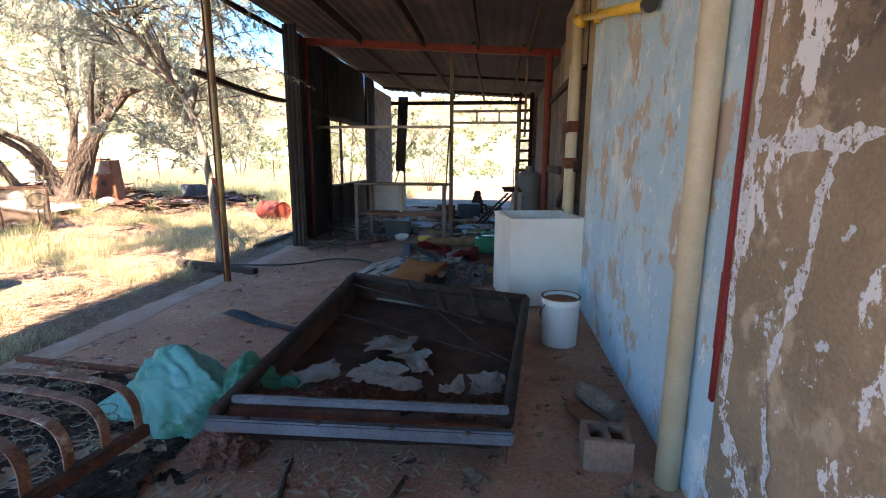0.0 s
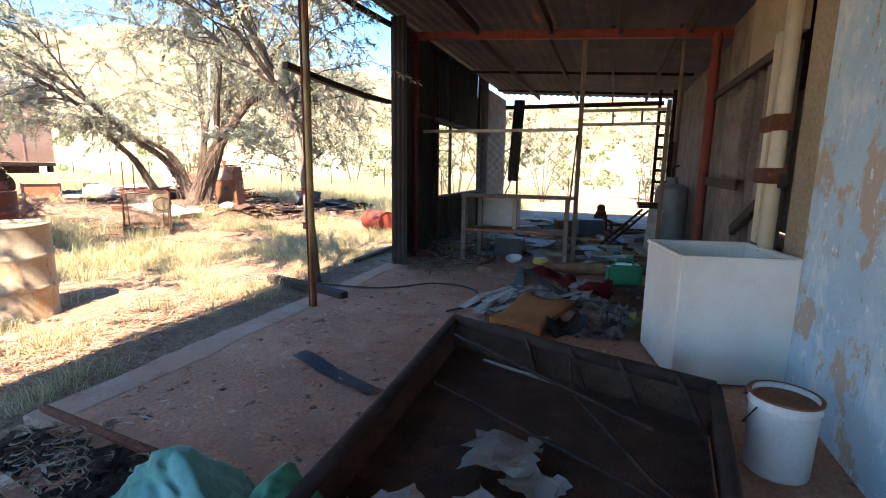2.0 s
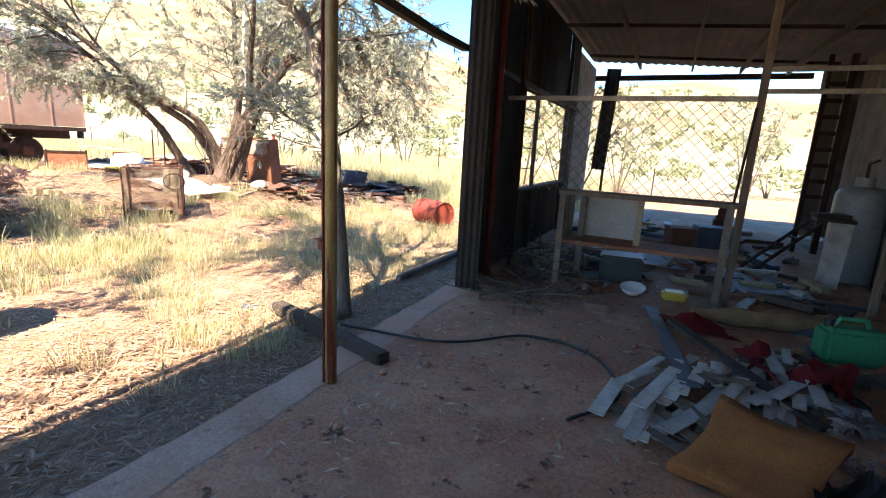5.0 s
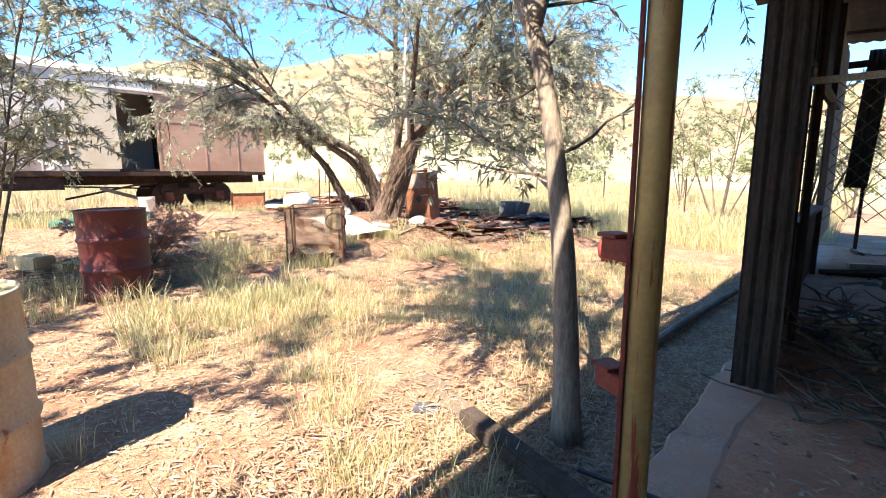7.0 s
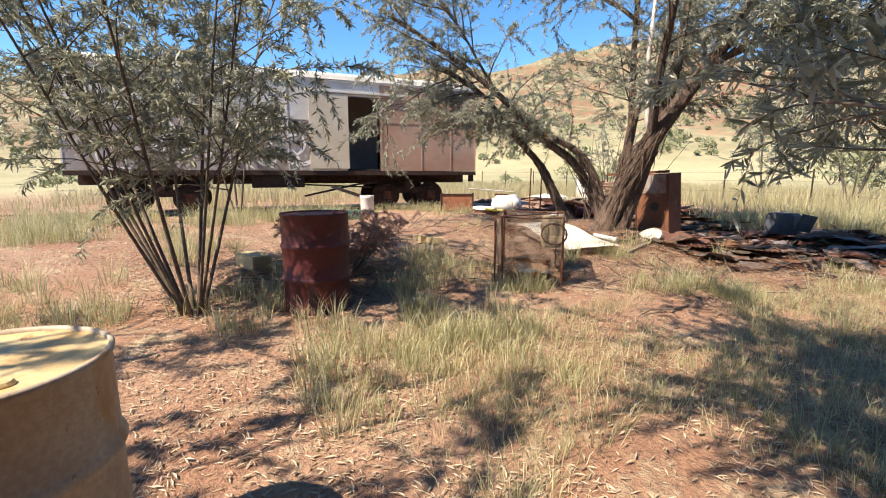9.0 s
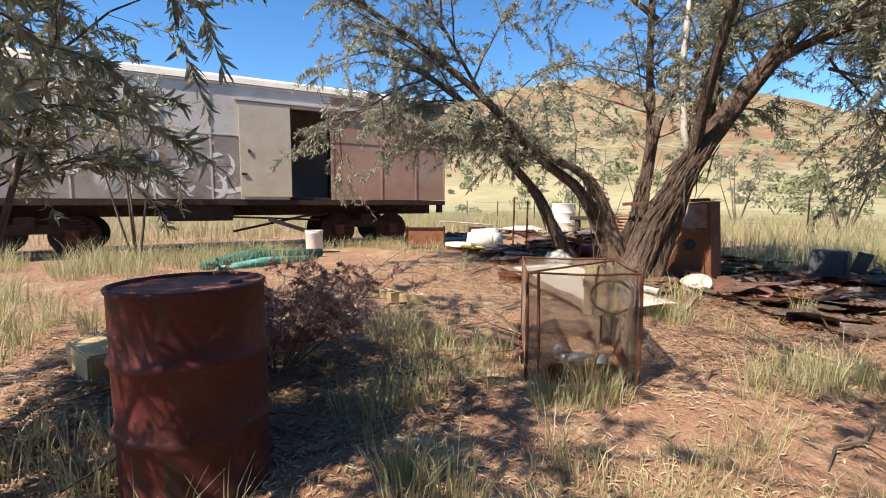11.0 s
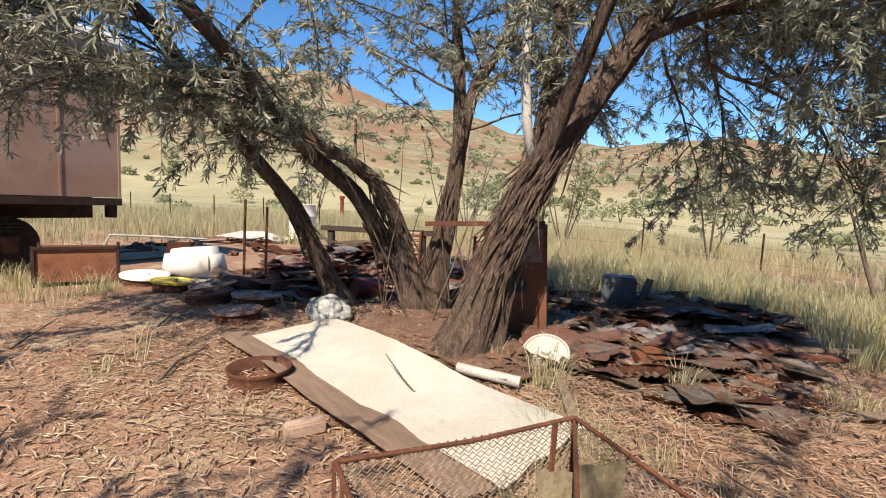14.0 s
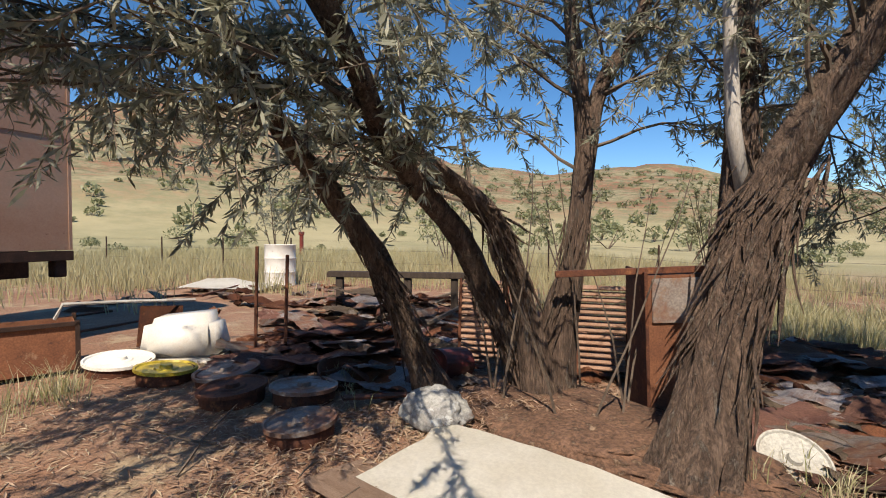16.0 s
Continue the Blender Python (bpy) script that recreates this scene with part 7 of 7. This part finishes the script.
M_RUSTPINK = surface("pinkish_rust", (0.33, 0.17, 0.13), (0.22, 0.1, 0.075), 2.5, 0.85, 0.1, 60, 0.3, 0.003, [((0.45, 0.36, 0.32), 3, 0.56, 0.68), ((0.12, 0.055, 0.04), 7, 0.58, 0.68)], vary=0.3)
M_LAVENDER = surface("pale_lilac_tin", (0.5, 0.46, 0.46), (0.36, 0.32, 0.32), 3, 0.7, 0.1, 60, 0.25, 0.003, [((0.28, 0.16, 0.12), 3, 0.54, 0.66)], vary=0.25)
M_ROCK = surface("grey_rock", (0.4, 0.4, 0.38), (0.3, 0.29, 0.28), 6, 0.9, 0, 50, 0.6, 0.006, [((0.52, 0.53, 0.52), 5, 0.54, 0.62), ((0.2, 0.15, 0.12), 8, 0.58, 0.66)])
M_OLDRUSTPALE = surface("pale_pink_rust", (0.4, 0.25, 0.18), (0.32, 0.18, 0.12), 6, 0.85, 0.1, 60, 0.3, 0.002, vary=0.15)
M_LITTERMOUND = surface("bark_litter", (0.23, 0.125, 0.08), (0.15, 0.08, 0.05), 6, 0.95, 0, 35, 1.0, 0.02, [((0.36, 0.24, 0.16), 12, 0.55, 0.66)], fine=0.6)
yard_things()


# ---- fence, far trees and bushes ----
def fence():
    f = base("wire_fence", Matrix.Identity(4), "low paddock fence of steel posts and wire", "fence")
    pts = [(-34 + 2.9 * k, 21 + 0.16 * k, 0) for k in range(14)]
    last = None
    for x, y, _ in pts:
        z = ground_z(x, y)
        part("post", tubed([(x, y, z - 0.05), (x, y, z + 1.25)], 0.025, 6), M_DARKRUST, f)
        if last:
            for h in (0.45, 0.85, 1.15):
                part("wire", tubed([(last[0], last[1], last[2] + h), (x, y, z + h)], 0.004, 3), M_WIRE, f)
        last = (x, y, z)
    p = base("bore_post", gpose(-30, 32), "short red steel post in the far grass", "post")
    part("post", tubed([(0, 0, -0.05), (0, 0, 1.3)], 0.12, 10), M_REDSTEEL, p)
    part("top", tubed([(0, 0, 1.3), (0, 0, 1.5)], 0.17, 10), M_REDSTEEL, p)


fence()


def far_bushes():
    """Scrub on the plain and the hill, joined as one."""
    rng = np.random.default_rng(5)
    v, f = [], []
    tv, tf = [], []
    for k in range(1150):
        az = radians(rng.uniform(-75, 110))
        d = 24 + 210 * rng.random() ** 1.1
        x, y = -8 - d * math.sin(az), 7 + d * math.cos(az)
        if -26 < x < -16 and y < 16 or (x > -4.5 and y < 18) or (d < 75 and rng.random() < 0.72):
            continue
        z = ground_z(x, y)
        h = rng.uniform(0.5, 1.6) if rng.random() < 0.7 else rng.uniform(1.8, 3.8)
        w = h * rng.uniform(0.5, 0.9)
        n = 230 if d < 70 else 64
        s = 0.075 * h ** 0.5 * (1 if d < 70 else 2.4)
        for _ in range(n):
            a, r = rng.uniform(0, math.tau), w * math.sqrt(rng.random())
            hh = h * (0.3 + 0.7 * rng.random()) * (1 - 0.45 * (r / w) ** 2)
            p = np.array((x + r * math.cos(a), y + r * math.sin(a), z + hh))
            e1, e2 = rng.normal(size=3) * s, rng.normal(size=3) * s * 0.6
            i = len(v)
            v += [tuple(p - e1), tuple(p + e2), tuple(p + e1), tuple(p - e2)]
            f.append((i, i + 1, i + 2, i + 3))
        for _ in range(3):
            i = len(tv)
            q = (x + rng.normal() * w * 0.4, y + rng.normal() * w * 0.4, z + h * 0.75)
            t = 0.03 * h
            tv += [(x - t, y, z - 0.1), (x + t, y, z - 0.1), q]
            tf.append((i, i + 1, i + 2))
    tagged(raw("scrub", v, f, M_BUSH), "scattered olive green scrub over the plain and hillside", "scrub", kind="stuff")
    tagged(raw("scrub_stems", tv, tf, M_TWIG), "thin stems of the far scrub", "scrub", kind="stuff")


far_bushes()
random.seed(19)
for i, (x, y, h) in enumerate(((-9.0, 26.0, 3.4), (-3.5, 25.0, 3.6), (-13.5, 24, 3.2), (1.5, 28, 3.8), (-6.2, 19.5, 4.2), (-19, 28, 3.2), (-4.2, 17.5, 3.4), (-25, 24, 3.4))):
    shrub("tree", (x, y), 5, h, h * 0.42, 34, "small grey-green wattle on the grass plain", M_LEAF if i % 2 else M_BUSH, 0.1, 100 + i, 0.035, 0.12, "tree", 6, 0.4)


# ---- grass and litter ----
def blades(rng, xs, ys, per, h0, h1, width, spread, lean):
    v, f = [], []
    for x, y in zip(xs, ys):
        z = ground_z(x, y) - 0.01
        hh = rng.uniform(h0, h1)
        for _ in range(per):
            a = rng.uniform(0, math.tau)
            r = spread * math.sqrt(rng.random())
            px, py = x + r * math.cos(a), y + r * math.sin(a)
            h = hh * rng.uniform(0.5, 1.1)
            ln = h * lean * rng.uniform(0.2, 1.0)
            b = rng.uniform(0, math.tau)
            wx, wy = width * math.cos(b), width * math.sin(b)
            dx, dy = ln * math.cos(a), ln * math.sin(a)
            i = len(v)
            v += [(px - wx, py - wy, z), (px + wx, py + wy, z), (px + dx * 0.35 + wx * 0.7, py + dy * 0.35 + wy * 0.7, z + h * 0.62), (px + dx * 0.35 - wx * 0.7, py + dy * 0.35 - wy * 0.7, z + h * 0.62), (px + dx, py + dy, z + h * 0.95)]
            f += [(i, i + 1, i + 2, i + 3), (i + 3, i + 2, i + 4)]
    return v, f


def free(x, y):
    """Open earth where grass may stand."""
    if x > -3.72 and y > -4:
        return False
    if x > -4.3 and 7.9 < y < 16.5:
        return False
    if -15.5 < x < -10.2 and 6.0 < y < 12.6:
        return noise.noise((x * 0.7, y * 0.7, 40.0)) > 0.35
    if -10.9 < x < -7.9 and 10.8 < y < 16.8 or -22 < x < -13.2 and 12.3 < y < 19:
        return noise.noise((x * 0.9, y * 0.9, 44.0)) > 0.4
    if -21.5 < x < -18.5 and y < 12.6:
        return False
    if math.hypot(x + 6.2, y - 4.33) < 0.42 or math.hypot(x + 9.38, y - 5.87) < 0.42 or math.hypot(x + 9.7, y - 8.7) < 0.6:
        return False
    return True


def grass():
    rng = np.random.default_rng(3)

    def pick(n, x0, x1, y0, y1, bias, sc=0.45):
        xs, ys = [], []
        while len(xs) < n:
            x, y = rng.uniform(x0, x1), rng.uniform(y0, y1)
            if free(x, y) and noise.noise((x * sc, y * sc, 9.0)) + 0.5 * noise.noise((x * 1.7, y * 1.7, 4.0)) > bias:
                xs.append(x), ys.append(y)
        return xs, ys

    xs, ys = pick(2100, -8.3, -4.4, 6.0, 12.5, -0.25)
    tagged(raw("grass", *blades(rng, xs, ys, 10, 0.05, 0.23, 0.0026, 0.17, 0.9), M_GRASS), "half-dry yellow green grass tufts in the yard", "grass", kind="stuff")
    xs, ys = pick(190, -10.5, -4.2, 2.0, 7.5, 0.28)
    tagged(raw("grass", *blades(rng, xs, ys, 16, 0.1, 0.34, 0.0035, 0.1, 0.8), M_GRASS), "scattered green grass tufts on bare earth", "grass", kind="stuff")
    xs, ys = pick(260, -10.6, -7.8, 6.6, 11.5, 0.18, 0.9)
    tagged(raw("grass", *blades(rng, xs, ys, 13, 0.12, 0.42, 0.003, 0.09, 0.75), M_GRASS), "loose grass tufts round the wire cage", "grass", kind="stuff")
    xs, ys = pick(300, -6.2, -3.85, 1.6, 6.0, 0.34, 0.9)
    tagged(raw("grass", *blades(rng, xs, ys, 10, 0.05, 0.2, 0.003, 0.09, 0.8), M_GRASS), "short green tufts beside the verandah edge", "grass", kind="stuff")
    xs, ys = pick(650, -18.3, -7.5, 1.5, 13, 0.2)
    tagged(raw("grass", *blades(rng, xs, ys, 14, 0.12, 0.4, 0.004, 0.1, 0.7), M_GRASS), "sparse yellow grass tufts in the yard", "grass", kind="stuff")
    xs, ys = pick(5200, -40, 8, 15.5, 36, -0.5, 0.2)
    tagged(raw("dry_grass", *blades(rng, xs, ys, 9, 0.35, 0.8, 0.009, 0.32, 0.5), M_STRAW), "tall dry grass over the plain", "grass", kind="stuff")
    xs, ys = pick(2600, -48, -19, -2, 26, -0.5, 0.2)
    tagged(raw("dry_grass", *blades(rng, xs, ys, 9, 0.35, 0.75, 0.009, 0.3, 0.5), M_STRAW), "tall dry grass beyond the van", "grass", kind="stuff")
    xs, ys = pick(1300, -12, -3.8, 14.5, 21, -0.2, 0.4)
    tagged(raw("grass", *blades(rng, xs, ys, 14, 0.3, 0.6, 0.005, 0.2, 0.6), M_GRASS), "green grass beyond the junk heap", "grass", kind="stuff")
    xs, ys = pick(520, -18.2, -13.5, 0.5, 7.6, -0.15)
    tagged(raw("grass", *blades(rng, xs, ys, 16, 0.2, 0.55, 0.004, 0.16, 0.6), M_GRASS), "tall grass tufts before the railway van", "grass", kind="stuff")
    # fallen leaves and straw
    v, f = [], []
    n = 0
    while n < 100000:
        x, y = (rng.uniform(-16, -3.7), rng.uniform(1.5, 14)) if n % 3 else (rng.uniform(-4.8, -3.7), rng.uniform(6.0, 12.0)) if n % 2 else (rng.uniform(-13.5, -3.7), rng.uniform(3.5, 10.5))
        n += 1
        if x > -3.72 or (noise.noise((x * 0.8, y * 0.8, 21.0)) < -0.15 and rng.random() < 0.7):
            continue
        z = ground_z(x, y) + rng.uniform(0.004, 0.02)
        a, l = rng.uniform(0, math.tau), rng.uniform(0.012, 0.042)
        w = l * rng.uniform(0.1, 0.22)
        c, s, t = math.cos(a), math.sin(a), rng.uniform(-0.25, 0.25) * l
        i = len(v)
        v += [(x - c * l, y - s * l, z - t), (x - s * w, y + c * w, z + 0.004), (x + c * l, y + s * l, z + t), (x + s * w, y - c * w, z + 0.004)]
        f.append((i, i + 1, i + 2, i + 3))
    tagged(raw("leaf_litter", v, f, M_LITTER), "fallen dry leaves and straw over the earth", "leaf litter", kind="stuff")
    v, f = [], []
    for _ in range(70000):
        x, y = rng.normal(-11.6, 1.7), rng.normal(11.6, 1.5)
        if _ % 3 == 0:
            x, y = rng.uniform(-11.5, -9.3), rng.uniform(4.8, 7.6)
        elif _ % 3 == 1:
            x, y = (rng.uniform(-11.3, -7.6), rng.uniform(9.6, 15.5)) if _ % 2 else (rng.uniform(-5.4, -3.76), rng.uniform(1.8, 8.0))
        z = ground_z(x, y) + rng.uniform(0.005, 0.03) + (rng.uniform(0, 0.05) if x > -10.8 and y > 11.5 else 0) + 0.16 * max(0, 1 - math.hypot((x + 12) / 1.5, (y - 11.9) / 0.8))
        a, l = rng.uniform(0, math.tau), rng.uniform(0.015, 0.06)
        w = l * rng.uniform(0.08, 0.2)
        c, s, t = math.cos(a), math.sin(a), rng.uniform(-0.35, 0.35) * l
        i = len(v)
        v += [(x - c * l, y - s * l, z - t), (x - s * w, y + c * w, z + 0.006), (x + c * l, y + s * l, z + t), (x + s * w, y - c * w, z + 0.006)]
        f.append((i, i + 1, i + 2, i + 3))
    tagged(raw("bark_litter", v, f, M_DRYLEAF), "brown bark and dead leaf litter under the tree", "leaf litter", kind="stuff")
    bm = bmesh.new()
    random.seed(61)
    for k in range(170):
        x, y = (rnd(-11.2, -7.8), rnd(9.8, 14)) if k % 2 else (rnd(-14.5, -10.0), rnd(6.5, 11.5)) if k % 4 else (rnd(-11.2, -9.4), rnd(4.6, 7.4))
        w = wander((x, y, ground_z(x, y) + 0.012), (rnd(-1, 1), rnd(-1, 1), 0.06), rnd(0.2, 0.9), 5, 0.2)
        tube(bm, w, [0.009, 0.008, 0.007, 0.006, 0.005, 0.003], 4, False)
    tagged(link("fallen_twigs", bm, M_TWIG), "thin fallen twigs over the leaf litter", "twigs", kind="stuff")
    v, f = [], []
    for _ in range(2600):
        x, y = rng.uniform(-15, -3.7), rng.uniform(2, 13)
        if not (x < -3.75):
            continue
        z, r = ground_z(x, y), rng.uniform(0.006, 0.022)
        i = len(v)
        v += [(x + r * rng.uniform(0.6, 1.2), y, z), (x, y + r * rng.uniform(0.6, 1.2), z), (x - r * rng.uniform(0.6, 1.2), y, z), (x, y - r, z), (x + 0.3 * r, y, z + r * rng.uniform(0.5, 0.9))]
        f += [(i, i + 1, i + 4), (i + 1, i + 2, i + 4), (i + 2, i + 3, i + 4), (i + 3, i, i + 4)]
    tagged(raw("gravel", v, f, M_SOIL), "small red stones scattered over the earth", "gravel", kind="stuff")
    v, f = [], []
    for _ in range(7000):
        if rng.random() < 0.55:
            x, y = rng.uniform(-3.6, -0.2), rng.uniform(0.3, 3.0)
        else:
            x, y = rng.uniform(-3.3, 0.8), rng.uniform(3, 10) if _ % 3 else rng.uniform(6.8, 10.5)
            if rng.random() < 0.7 and x > -2.6 and y < 5.5:
                continue
        z = SLAB + rng.uniform(0.003, 0.012)
        a, l = rng.uniform(0, math.tau), rng.uniform(0.012, 0.05)
        w = l * rng.uniform(0.1, 0.35)
        c, s = math.cos(a), math.sin(a)
        i = len(v)
        v += [(x - c * l, y - s * l, z), (x - s * w, y + c * w, z + 0.004), (x + c * l, y + s * l, z + rng.uniform(0, 0.01)), (x + s * w, y - c * w, z + 0.004)]
        f.append((i, i + 1, i + 2, i + 3))
    tagged(raw("floor_litter", v, f, M_LITTER), "dry leaves and chaff on the verandah floor", "leaf litter", kind="stuff")


grass()


# ---- true size ----
# The plan above is laid out in paces of 0.88 m; bring it to metres.
PACE = Matrix.Diagonal((0.88, 0.88, 0.88, 1))
for ob in scene.objects:
    if ob.parent is None and ob.type in {"MESH", "EMPTY"}:
        ob.matrix_basis = PACE @ ob.matrix_basis
